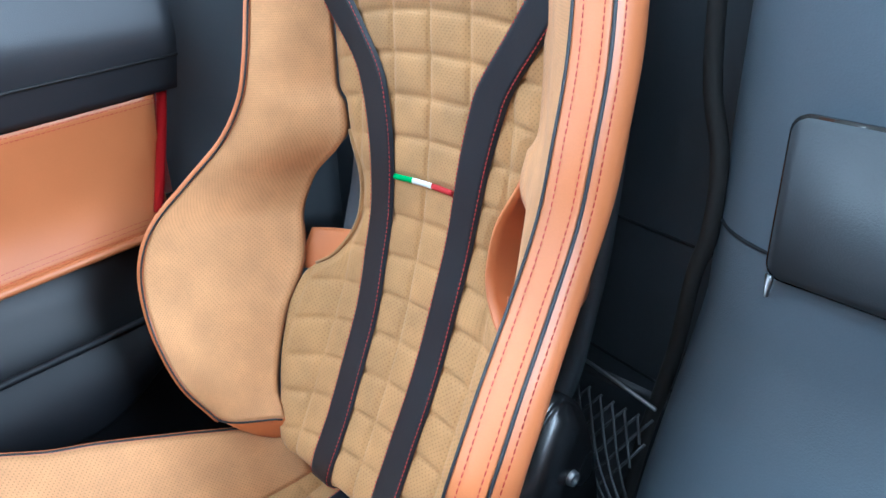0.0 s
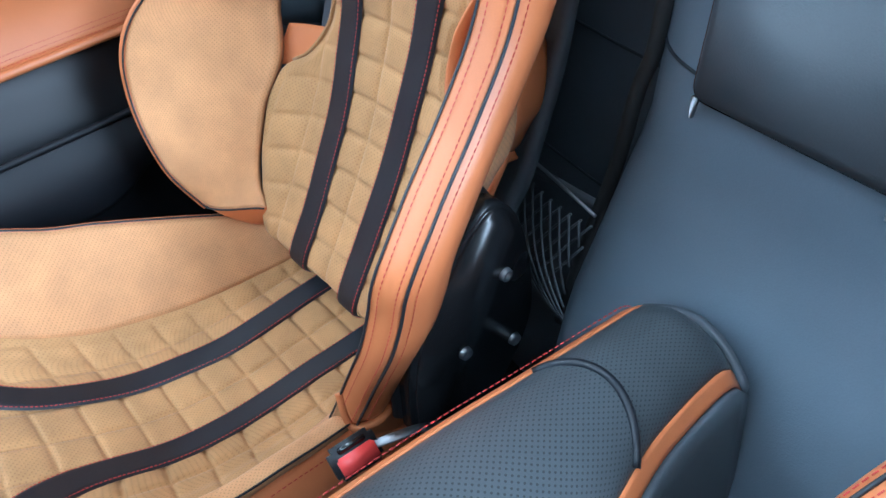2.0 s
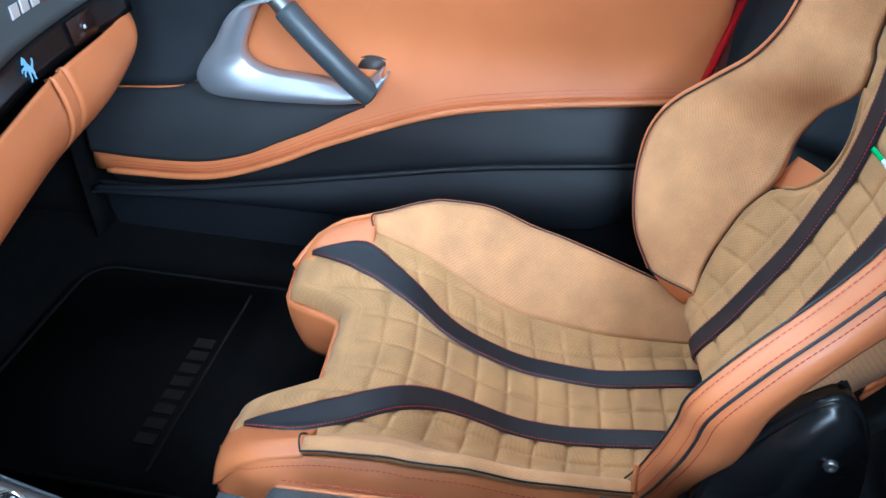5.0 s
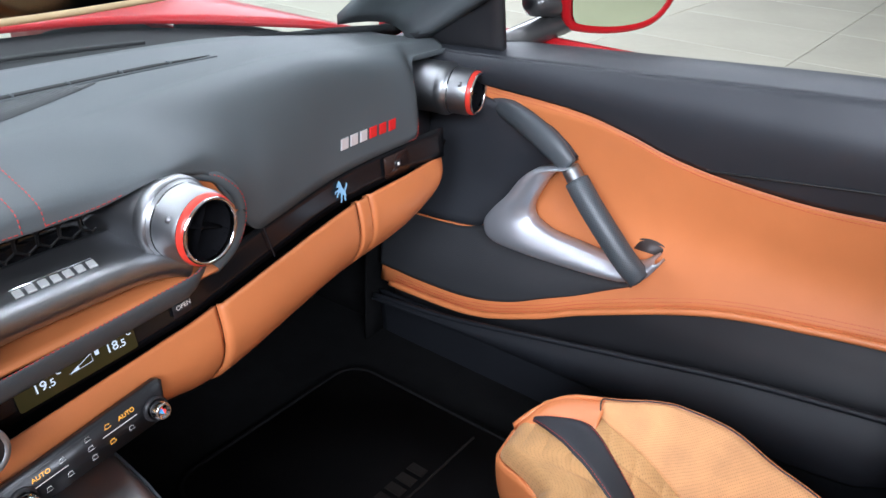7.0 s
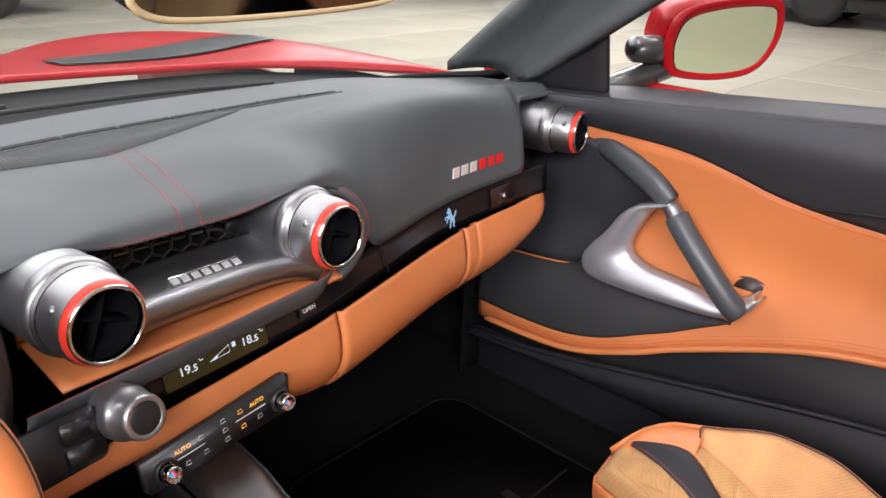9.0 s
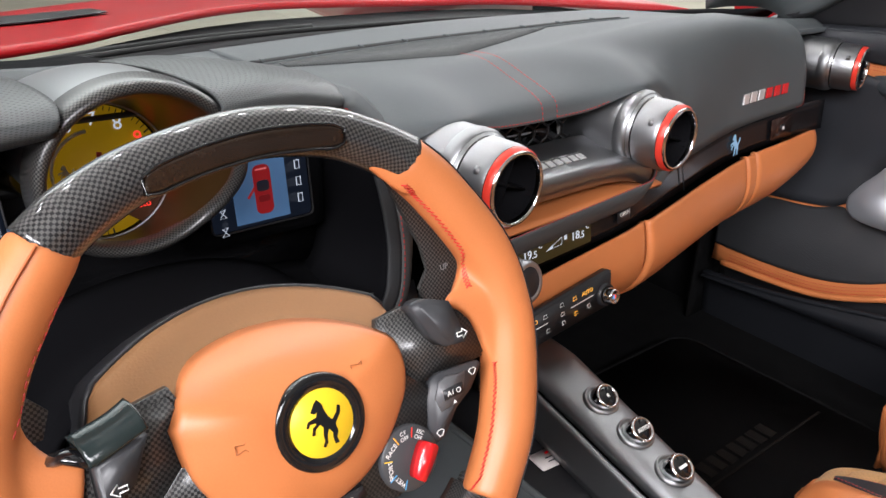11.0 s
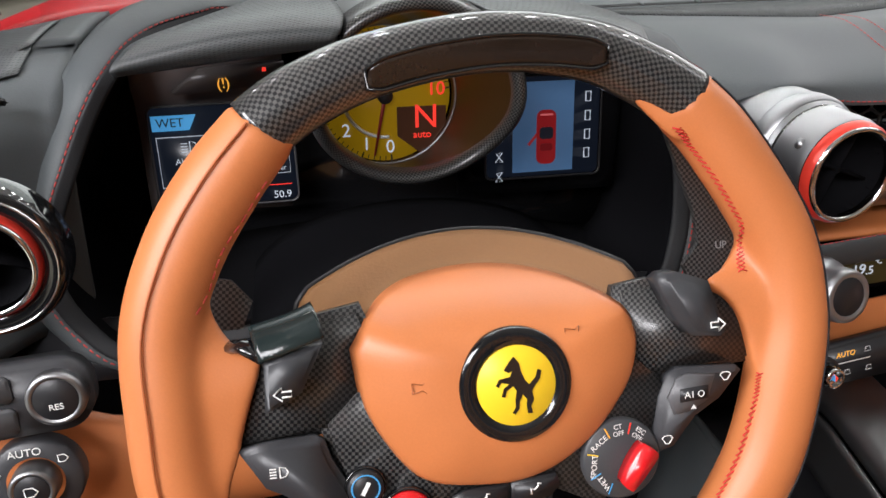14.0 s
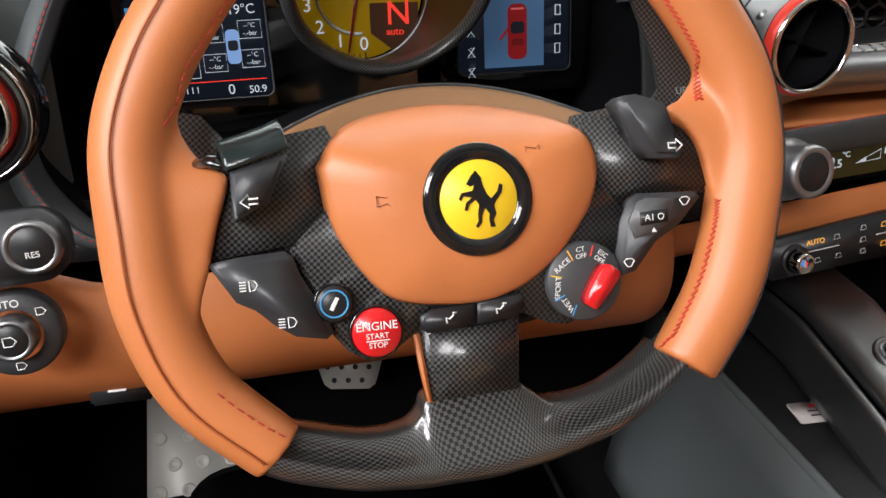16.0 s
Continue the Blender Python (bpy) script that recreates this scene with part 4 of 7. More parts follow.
OUTER = [(0.074, 0.703), (0.132, 0.685), (0.159, 0.663), (0.183, 0.626), (0.210, 0.592), (0.224, 0.562), (0.207, 0.536), (0.144, 0.531), (0.049, 0.534), (-0.014, 0.539), (-0.045, 0.546), (-0.070, 0.560), (-0.086, 0.586)]
INNER = [(0.080, 0.695), (0.109, 0.683), (0.125, 0.660), (0.142, 0.625), (0.147, 0.604), (0.138, 0.587), (0.106, 0.574), (0.060, 0.570), (0.010, 0.566), (-0.024, 0.564), (-0.044, 0.570), (-0.058, 0.577), (-0.072, 0.589)]
ho, hi = curve(OUTER, 72), curve(INNER, 72)


def bow(u, v):
    a, b = ho[round(u * 72)], hi[round(u * 72)]
    s = min(1, max(0, (v - 0.08) / 0.84))
    x = 0.788 + 0.012 * s - (0.010 * math.sin(math.pi * s))
    x += 0.024 * max(0, 0.08 - v) / 0.08 + 0.026 * max(0, v - 0.92) / 0.08
    return (x + 0.010 * max(0, u - 0.9) * 10, a[0] + (b[0] - a[0]) * s, a[1] + (b[1] - a[1]) * s)


handle = part("pull_handle", sheet(bow, 72, 25, 0.4, 0.06, 0.004), base("bright_satin_metal", (0.50, 0.52, 0.56), 0.42, 0.75, grain=1500, relief=0.04, vary=0.05), door, "satin aluminium triangular handle frame")
cup_line = [tuple(p) for p in curve([(0.012, 0.580), (0.024, 0.600), (0.050, 0.607), (0.076, 0.603), (0.087, 0.594), (0.080, 0.572), (0.055, 0.545), (0.026, 0.530), (0.010, 0.550), (0.012, 0.580)], 40)[:-1]]
part("handle_cup", prism([(0.047 + 0.72 * (y - 0.047), 0.575 + 0.72 * (z - 0.575)) for y, z in cup_line], 0.007, frame_at((0.853, 0, 0), (0, -1, 0), (0, 0, 1)), 0.004), base("brown_black_plastic", (0.032, 0.022, 0.020), 0.5), door, "dark brown finger cup")
gp = curve([(0.800, 0.085, 0.703), (0.789, 0.045, 0.664), (0.784, 0.0, 0.620), (0.786, -0.042, 0.577), (0.795, -0.066, 0.553)], 30)
part("grip", tube(gp[4:-2], 0.0195, 16, up=(1, 0, 0)), BLACK_PERF, handle, "perforated black leather grip")
part("grip_collar", tube(gp[1:6], 0.0145, 14, up=(1, 0, 0)), SATIN, handle, "metal collar")
part("upper_arm", tube(curve([(0.835, 0.26, 0.765), (0.812, 0.18, 0.750), (0.800, 0.12, 0.727), (0.799, 0.082, 0.700)], 24), [0.016 + 0.006 * math.sin(math.pi * min(1, k / 24)) for k in range(25)], 12, flat=0.6, up=(1, 0, 0)), BLACK_PERF, door, "perforated black leather arm above the handle")

part("door_front", sheet(lambda u, v: (0.775 + 0.20 * u, 0.478 + 0.01 * u, 0.20 + 0.62 * v), 6, 8, thick=0.006), CARPET, door, "black front edge of the door")
setting("kick_panel", sheet(lambda u, v: (0.862 - 0.10 * u, 0.38 + 0.62 * u, 0.20 + 0.60 * v), 8, 8, thick=0.01), CARPET, "black carpeted footwell side", "trim")
# the driver's side is closed by a low sill
setting("sill_lining", sheet(lambda u, v: (-0.80 - 0.04 * v, -0.75 + 1.25 * u, 0.20 + 0.36 * v), 10, 10, thick=0.02), BLACK, "plain black sill lining on the driver side", "sill")
setting("kick_panel_left", sheet(lambda u, v: (-0.80 + 0.06 * u, 0.14 + 0.86 * u, 0.20 + 0.60 * v), 8, 8, thick=0.01), CARPET, "black carpeted footwell side", "trim")


# ---- dashboard ----
dash = thing("dashboard", "charcoal leather dashboard with orange leather lower half", "dashboard", (0.06, 0.3, 0.5))
base_y = table((-0.74, 0.36), (-0.63, 0.43), (-0.43, 0.515), (-0.13, 0.58), (0.14, 0.622), (0.375, 0.618), (0.55, 0.598), (0.75, 0.545), (0.84, 0.50))
ridge = table((-0.20, 0.851), (0.10, 0.853), (0.24, 0.860), (0.38, 0.873), (0.50, 0.876), (0.61, 0.862), (0.72, 0.852), (0.83, 0.846))


def strip_z(x):
    return 0.658 + 0.088 * (x - 0.08)


strip_y = table((-0.16, 0.215), (0.0, 0.236), (0.2, 0.238), (0.35, 0.262), (0.5, 0.284), (0.65, 0.276), (0.74, 0.262))


def hood_bump(x):
    return sum(math.exp(-((x - c) / 0.045) ** 2) for c in (-0.085, 0.190))


DASH_W = 1.005


def dash_top(u, v):
    x = -0.185 + DASH_W * u
    b = blend(x, 0.245, 0.335)
    e = blend(x, 0.655, 0.725)
    zl = 0.803 * (1 - b) + (strip_z(x) + 0.026) * b
    yl = 0.250 * (1 - b) + (strip_y(x) - 0.002) * b
    zl, yl = zl * (1 - e) + 0.838 * e, yl * (1 - e) + 0.335 * e
    h = hood_bump(x) * (1 - b * 0.3)
    zr = ridge(x)
    zm = zl * 0.45 + (zr - 0.012) * 0.55
    back = 0.850 - 0.015 * blend(x, 0.5, 0.8)
    q = curve([(base_y(x), back), (0.5 * base_y(x) + 0.215, back + 0.001), (0.405, 0.4 * back + 0.6 * zr), (0.355 + 0.015 * e, zr), (0.305 - 0.012 * h + 0.05 * e, zr - 0.013 + 0.008 * h + 0.008 * e), (yl + 0.009 - 0.02 * h, zm + 0.008 * h), (yl - 0.02 * h, zl + 0.022 * h)], 36)[round(v * 36)]
    return (x, q[0], q[1])


def dash_z(x, y):
    """Height of the dashboard top above a point behind its ridge."""
    u = (x + 0.185) / DASH_W
    p = min((dash_top(u, k / 36) for k in range(25)), key=lambda q: abs(q[1] - y))
    return p[2]


top = part("dash_top", sheet(dash_top, 130, 36, 1.0, 0.4, 0.008), CHARCOAL, dash, "charcoal leather dashboard top")
for x in (0.052, 0.074):
    u = (x + 0.185) / DASH_W
    part("stitching", seam([Vector(dash_top(u, round(36 * (0.36 + 0.64 * k / 60)) / 36)) + Vector((0, -0.0005, 0.0012)) for k in range(61)], up=(0, 0, 1)), THREAD, top, "red stitching")
for x0, x1 in ((-0.03, 0.050), (0.076, 0.148)):
    part("stitching", seam([Vector(dash_top((x + 0.185) / DASH_W, 1.0)) + Vector((0, -0.001, 0.003)) for x in np.linspace(x0, x1, 20)], up=(0, -1, 0)), THREAD, top)
part("stitching", seam([Vector(dash_top((x + 0.185) / DASH_W, 1.0)) + Vector((-0.004, -0.002, 0.002)) for x in np.linspace(0.645, 0.70, 20)], up=(0, -1, 0)), THREAD, top)
slot_y = table((-0.22, 0.455), (0.0, 0.487), (0.15, 0.496), (0.30, 0.496), (0.455, 0.487))
slot = part("demister_slot", sheet(lambda u, v: (-0.18 + 0.63 * u, slot_y(-0.18 + 0.63 * u) + 0.014 * (v - 0.5) * min(1, 8 * (1 - u)), dash_z(-0.18 + 0.63 * u, 0.49) + 0.0022), 50, 2, thick=0.0015), base("slot_black", (0.003, 0.003, 0.003), 0.9, relief=0), top, "narrow black demister slot")
for k in range(9):
    x = -0.17 + 0.07 * k
    part("slot_rib", box(0.003, 0.011, 0.003, pose(x, slot_y(x), dash_z(x, 0.49) + 0.003), 0.0008), CHARCOAL, slot)
part("slot_lip", tube([(x, slot_y(x) - 0.008, dash_z(x, 0.485) + 0.0005) for x in np.linspace(-0.18, 0.46, 40)], 0.0018, 6), CHARCOAL, top)
part("slot_lip", tube([(x, slot_y(x) + 0.009, dash_z(x, 0.50) + 0.0008) for x in np.linspace(-0.18, 0.46, 40)], 0.0022, 6), CHARCOAL, top)
RIBBED = base("grey_ribbed_grille", (0.055, 0.060, 0.060), 0.6)
for k in range(120):
    x = -0.155 + 0.0036 * k
    y1 = slot_y(x) - 0.014
    y0 = y1 - 0.088 * max(0.02, 1 - abs((x - 0.045) / 0.235)) ** 0.8
    part("grille_rib", box(0.0020, y1 - y0, 0.003, pose(x, (y0 + y1) / 2, dash_z(x, (y0 + y1) / 2) + 0.0004), 0.0, 1), RIBBED, top)
# centre recess with honeycomb mesh
part("recess", sheet(lambda u, v: (-0.06 + 0.25 * u, 0.262 + 0.055 * math.sin(math.pi * v), 0.806 - 0.070 * v), 12, 14, thick=0.004), GLOSS, dash, "black recess between the vents")
mesh = []
for r in range(4):
    for c in range(9):
        x, z = -0.03 + c * 0.0225 + (0.01125 if r % 2 else 0), 0.756 + r * 0.0185
        pts = [(x + 0.0122 * math.cos(math.radians(60 * k + 30)), 0.292, z + 0.0122 * math.sin(math.radians(60 * k + 30))) for k in range(6)]
        mesh.append(tube(pts, 0.0016, 4, closed=True, up=(0, 1, 0)))
part("honeycomb_grille", joined(*mesh), base("honeycomb_black", (0.006, 0.006, 0.006), 0.45), dash, "black honeycomb grille")
BP = curve([(0.222, 0.722), (0.214, 0.732), (0.212, 0.742), (0.216, 0.750), (0.224, 0.7535), (0.245, 0.757), (0.264, 0.762), (0.275, 0.766)], 21)
bridge_c = part("vent_bridge", sheet(lambda u, v: (-0.065 + 0.255 * u, BP[round(v * 21)][0] - 0.012 * (2 * u - 1) ** 4, BP[round(v * 21)][1] - 0.010 * (2 * u - 1) ** 6 + 0.004 * u), 24, 21, thick=0.008), SATIN, dash, "satin aluminium bridge between the vents")
SILVER = base("bright_badge_metal", (0.80, 0.80, 0.80), 0.38, 0.55, relief=0)
MBR = frame_at((0.066, 0.236, 0.7585), (1, 0, 0.015), (0, 1, 0.17))
for k in range(7):
    part("badge_bar", prism([(-0.0045, -0.0055), (0.0035, -0.0055), (0.0050, 0.0055), (-0.0030, 0.0055)], 0.0016, MBR @ pose(-0.036 + 0.0120 * k, -0.001, 0), 0.0004, 1), SILVER, bridge_c, "chrome raised lettering bar", smooth=False)
part("badge_rule", box(0.080, 0.0014, 0.0016, MBR @ pose(0.0005, 0.0072, 0.0006), 0.0003), CHROME, bridge_c)
part("tray", sheet(lambda u, v: (-0.10 + 0.33 * u, 0.212 + 0.10 * v, 0.700 + 0.010 * u + 0.010 * v), 20, 8, thick=0.004), ORANGE, dash, "orange leather shelf under the bridge")
part("tray_back", sheet(lambda u, v: (-0.10 + 0.33 * u, 0.312 - 0.03 * max(0, u - 0.8) * 5, 0.70 + 0.010 * u + 0.036 * v), 14, 4, thick=0.004), ORANGE, dash)


def lip(u, v):
    x = -0.135 + 0.40 * u
    a = -0.4 + 2.5 * v
    b = blend(x, 0.19, 0.262)
    return (x, 0.2145 - 0.013 * math.cos(a) + 0.038 * b, strip_z(x) + 0.034 + 0.020 * math.cos(a + 0.5) + 0.008 * b)


edge = part("shelf_edge", sheet(lip, 40, 10, 0.4, 0.03, 0.004), CHARCOAL, dash, "padded charcoal leather edge")
part("stitching", seam([Vector(lip(k / 60, 0.08)) + Vector((0, -0.0008, 0.001)) for k in range(61)], 0.005, 0.003, 0.0006), THREAD, edge, "red stitching")
ring = curve([(0.232, 0.262, 0.806), (0.264, 0.252, 0.797), (0.287, 0.248, 0.775), (0.295, 0.248, 0.750), (0.288, 0.246, 0.724), (0.266, 0.238, 0.708), (0.232, 0.224, 0.704)], 36)
part("pocket_rim", tube(ring, 0.007, 8), CHARCOAL, dash, "padded rim beside the vent")
part("pocket_lining", sheet(lambda u, v: Vector(ring[round(u * 36)]).lerp(Vector((0.225, 0.300, 0.755)), v) + Vector((-0.003, 0, 0)), 36, 8, thick=0.003), ORANGE, dash, "orange leather pocket lining")
part("stitching", seam([Vector(p) + Vector((0.003, -0.0065, 0.001)) for p in ring[:-8]], 0.005, 0.003, 0.0006, (0, -1, 0)), THREAD, dash)
# black display strip
strip = part("display_strip", sheet(lambda u, v: (-0.02 + 0.74 * u, strip_y(-0.02 + 0.74 * u) + 0.004 * v, strip_z(-0.02 + 0.74 * u) - 0.0225 + 0.047 * v), 60, 4, thick=0.006), base("black_display_glass", (0.008, 0.008, 0.009), 0.22, relief=0, spec=0.3), dash, "black display strip")


def on_strip(x, dz=0.0, lift=0.0015):
    d = (strip_y(x + 0.02) - strip_y(x - 0.02)) / 0.04
    return frame_at((x, strip_y(x) - lift, strip_z(x) + dz), (1, d, 0.088), (0, 0.08, 1))


part("climate_display", prism(rounded(0.128, 0.032, 0.003, cx=0.0), 0.0006, on_strip(0.070)), glow("olive_display", (0.035, 0.030, 0.008), 0.5), strip, "dim olive display", smooth=False)
for x, n in ((0.030, "19"), (0.107, "18")):
    part("temperature", letters(n, 0.0145, on_strip(x, 0.0, 0.0025)), LIGHT_WHITE, strip, "lit white figures", smooth=False)
    part("temperature", letters(".5", 0.0115, on_strip(x + 0.0115, -0.002, 0.0025)), LIGHT_WHITE, strip, smooth=False)
    part("temperature", letters("°C", 0.0075, on_strip(x + 0.018, 0.006, 0.0025)), LIGHT_WHITE, strip, smooth=False)
wedge = [(-0.013, -0.004), (0.012, -0.003), (0.012, 0.006)]
part("fan_wedge", tube([on_strip(0.073, 0, 0.0022) @ Vector((x, y, 0)) for x, y in wedge], 0.0006, 4, closed=True), LIGHT_WHITE, strip)
part("fan_wedge", prism([(-0.013, -0.004), (-0.003, -0.0036), (-0.003, 0.001)], 0.0005, on_strip(0.073, 0, 0.0022)), LIGHT_WHITE, strip, smooth=False)
part("fan_symbol", box(0.0045, 0.006, 0.0006, on_strip(0.0905, 0.004, 0.0022), 0.0002), LIGHT_WHITE, strip, smooth=False)
part("open_key", prism(rounded(0.024, 0.020, 0.002), 0.001, on_strip(0.194, 0.0)), PLASTIC, strip, "small black key")
part("open_lettering", letters("OPEN", 0.0078, on_strip(0.196, 0.001, 0.003), 0.0002), WHITE, strip, smooth=False)
horse = [(-0.0085, 0.0095), (-0.005, 0.0145), (-0.0025, 0.017), (0.0005, 0.013), (0.0015, 0.008), (0.0035, 0.003), (0.006, 0.0), (0.010, 0.004), (0.0115, 0.0085), (0.0135, 0.0075), (0.0125, 0.003), (0.0085, -0.002), (0.0075, -0.004), (0.0085, -0.009), (0.0065, -0.0125), (0.0075, -0.0165), (0.0045, -0.0165), (0.004, -0.012), (0.0045, -0.0085), (0.002, -0.005), (0.0, -0.009), (-0.0005, -0.0135), (-0.003, -0.0165), (-0.0045, -0.0155), (-0.0025, -0.0125), (-0.0025, -0.008), (-0.0015, -0.003), (-0.0035, 0.0), (-0.0075, -0.0025), (-0.0085, -0.006), (-0.0105, -0.0055), (-0.009, -0.001), (-0.0055, 0.0015), (-0.0105, 0.0025), (-0.012, 0.0), (-0.0135, 0.001), (-0.0115, 0.0045), (-0.005, 0.0055), (-0.0035, 0.009), (-0.006, 0.008)]
HORSE_X = 0.500
part("emblem", prism([(1.0 * x, 1.0 * y) for x, y in horse], 0.0006, on_strip(HORSE_X)), glow("pale_blue_emblem", (0.35, 0.62, 0.85), 0.5), strip, "pale blue lit emblem shape", smooth=False)
part("display_joint", box(0.0015, 0.046, 0.001, on_strip(0.345) @ Matrix.Rotation(0.2, 4, "Z"), 0), PLASTIC, strip, smooth=False)
part("airbag_switch", prism(rounded(0.05, 0.034, 0.003), 0.0012, on_strip(0.615)), base("brown_gloss", (0.03, 0.015, 0.012), 0.15), strip, "dark brown glossy switch plate")
part("airbag_key", box(0.014, 0.012, 0.003, on_strip(0.617), 0.001), PLASTIC, strip)
part("airbag_mark", box(0.004, 0.005, 0.0005, on_strip(0.617, 0, 0.0042), 0), WHITE, strip, smooth=False)


# model badge: raised bars, three chrome and three red
def badge_at(x):
    q = [Vector(dash_top((x + 0.185) / DASH_W, k / 36)) for k in range(26, 37)]
    z = 0.7615 + 0.055 * (x - 0.505)
    i = min(range(len(q) - 1), key=lambda k: abs((q[k].z + q[k + 1].z) / 2 - z))
    f = (z - q[i].z) / (q[i + 1].z - q[i].z)
    return frame_at(q[i].lerp(q[i + 1], f) + Vector((0, -0.0008, 0)), (1, -0.02, 0.06), q[i] - q[i + 1])


for k in range(6):
    part("badge_bar", prism([(-0.0085, -0.0075), (0.0055, -0.0075), (0.0085, 0.0075), (-0.0055, 0.0075)], 0.0022, badge_at(0.511 + 0.0193 * k), 0.0005, 1), SILVER if k < 3 else RED_BUTTON, dash, "chrome raised bar" if k < 3 else "red raised bar", smooth=False)
# orange lower half
low = table((-0.72, 0.545), (-0.60, 0.545), (-0.40, 0.545), (-0.15, 0.570), (0.0, 0.566), (0.167, 0.536), (0.26, 0.524), (0.46, 0.543), (0.60, 0.560), (0.68, 0.588), (0.725, 0.624), (0.750, 0.660), (0.762, 0.690))
low_y = table((-0.72, 0.16), (-0.30, 0.19), (-0.05, 0.205), (0.16, 0.215), (0.24, 0.222), (0.5, 0.262), (0.65, 0.262), (0.775, 0.268))


def lower(x0, x1, lift, bulge):
    def fn(u, v):
        x = x0 + (x1 - x0) * u
        a, b = low(x), strip_z(x) - 0.022
        e = min(1, min(u, 1 - u) * (x1 - x0) / 0.004)
        z = a + (b - a) * v
        return (x, low_y(x) + 0.015 - (lift * e ** 0.5) - bulge * math.sin(math.pi * (0.25 + 0.7 * v)) + 0.05 * (1 - v) ** 3 + 14.0 * max(0, x - 0.70) ** 2, z)
    return sheet(fn, max(30, int((x1 - x0) * 150)), 24, x1 - x0, 0.12, 0.006)


part("centre_panel", lower(-0.17, 0.2365, 0.002, 0.018), ORANGE, dash, "orange leather centre panel")
part("glovebox_lid", lower(0.2375, 0.520, 0.006, 0.019), ORANGE, dash, "padded orange leather glovebox lid")
part("glovebox_lid", lower(0.5205, 0.545, 0.0065, 0.019), ORANGE, dash)
part("end_panel", lower(0.5455, 0.760, 0.006, 0.019), ORANGE, dash, "orange leather end panel")
part("under_dash", sheet(lambda u, v: (-0.74 + 1.52 * u, low_y(-0.72 + 1.48 * u) + 0.045 + 0.25 * v, low(-0.72 + 1.48 * u) + 0.01 - 0.03 * v), 40, 8, thick=0.01), CARPET, dash, "black underside")
part("firewall", sheet(lambda u, v: (-0.80 + 1.62 * u, 0.98 - 0.28 * v, 0.2 + 0.56 * v), 10, 10, thick=0.01), CARPET, dash, "black footwell lining")
part("end_cap", sheet(lambda u, v: (0.66 + 0.20 * u, 0.350 + 0.03 * u, 0.66 + 0.155 * v), 8, 8, thick=0.01), PLASTIC, dash, "black panel behind the end vent")
# heater panel
MH = frame_at((0.040, 0.184, 0.5975), (1, 0.06, 0.085), (0, 0.18, 1))
hvac = part("heater_panel", prism([(-0.094, -0.015), (-0.09, -0.020), (0.083, -0.022), (0.088, -0.015), (0.095, 0.019), (0.09, 0.022), (-0.092, 0.017)], 0.012, MH @ pose(0, 0, -0.012), 0.003), PLASTIC, dash, "black heater control panel")
for x, y in ((-0.070, -0.003), (0.076, -0.004)):
    m = MH @ pose(x, y, 0.0)
    part("heater_knob_cup", lathe([(0.014, 0), (0.0135, 0.004), (0.011, 0.004)], m, 24), PLASTIC, hvac)
    part("heater_knob", lathe([(0.0095, 0.0), (0.0095, 0.014), (0.0085, 0.016), (0.007, 0.016), (0.006, 0.0145), (0, 0.0145)], m, 24), CHROME, hvac, "small chrome temperature knob")
    part("knob_mark", prism([(-0.003, 0), (0.0, 0.003), (0.0, -0.003)], 0.0004, m @ pose(0, 0, 0.0147)), LIGHT_BLUE, hvac, smooth=False)
    part("knob_mark", prism([(0.003, 0), (0.0, 0.003), (0.0, -0.003)], 0.0004, m @ pose(0, 0, 0.0147)), LIGHT_RED, hvac, smooth=False)
for x, y, w in ((-0.048, 0.009, "AUTO"), (0.046, 0.011, "AUTO")):
    part("key_lettering", letters(w, 0.0068, MH @ pose(x, y, 0.0006), 0.0002), LIGHT_AMBER, hvac, "amber lettering", smooth=False)
part("key_rule", box(0.034, 0.0008, 0.0005, MH @ pose(-0.040, 0.001, 0.0004), 0), WHITE, hvac, smooth=False)
part("key_rule", box(0.040, 0.0008, 0.0005, MH @ pose(0.036, 0.003, 0.0004), 0), WHITE, hvac, smooth=False)
for x, y, m in ((-0.026, 0.009, WHITE), (-0.024, -0.009, WHITE), (-0.046, -0.009, WHITE), (0.002, 0.012, WHITE), (0.002, 0.001, WHITE), (0.002, -0.010, WHITE), (0.024, 0.011, LIGHT_AMBER), (0.024, -0.007, LIGHT_AMBER), (0.046, -0.007, WHITE)):
    part("key_symbol", tube([MH @ Vector((x + 0.0032 * a, y + 0.0026 * b, 0.0005)) for a, b in ((-1, -0.6), (-0.6, 1), (0.6, 1), (1, -0.6))], 0.0004, 4, closed=True), m, hvac)
# volume knob and media pad
BRIGHT = base("bright_turned_metal", (0.42, 0.43, 0.45), 0.38, 0.9, grain=1500, relief=0.04)
MV = frame_at((-0.060, 0.150, 0.684), (1, 0.15, 0.0), (0, 0.25, 1))
vol = part("volume_knob", lathe([(0.026, -0.045), (0.026, -0.02), (0.0245, -0.014), (0.0215, -0.012), (0.0215, 0.004), (0.0205, 0.008), (0.0165, 0.0095), (0.0155, 0.0080), (0.0, 0.0078)], MV, 36), BRIGHT, dash, "satin aluminium rotary knob")
part("knob_face", lathe([(0.0153, 0.0080), (0.0145, 0.0088), (0, 0.0090)], MV, 30), PLASTIC, vol, "black knob face")
part("media_pad", prism(rounded(0.075, 0.052, 0.008), 0.012, MV @ pose(-0.058, -0.006, -0.040), 0.003), PLASTIC, dash, "black media key pad")
part("media_key", box(0.026, 0.020, 0.004, MV @ pose(-0.046, 0.006, -0.027), 0.001), PLASTIC, dash)
part("media_key", box(0.026, 0.020, 0.004, MV @ pose(-0.046, -0.018, -0.027), 0.001), PLASTIC, dash)


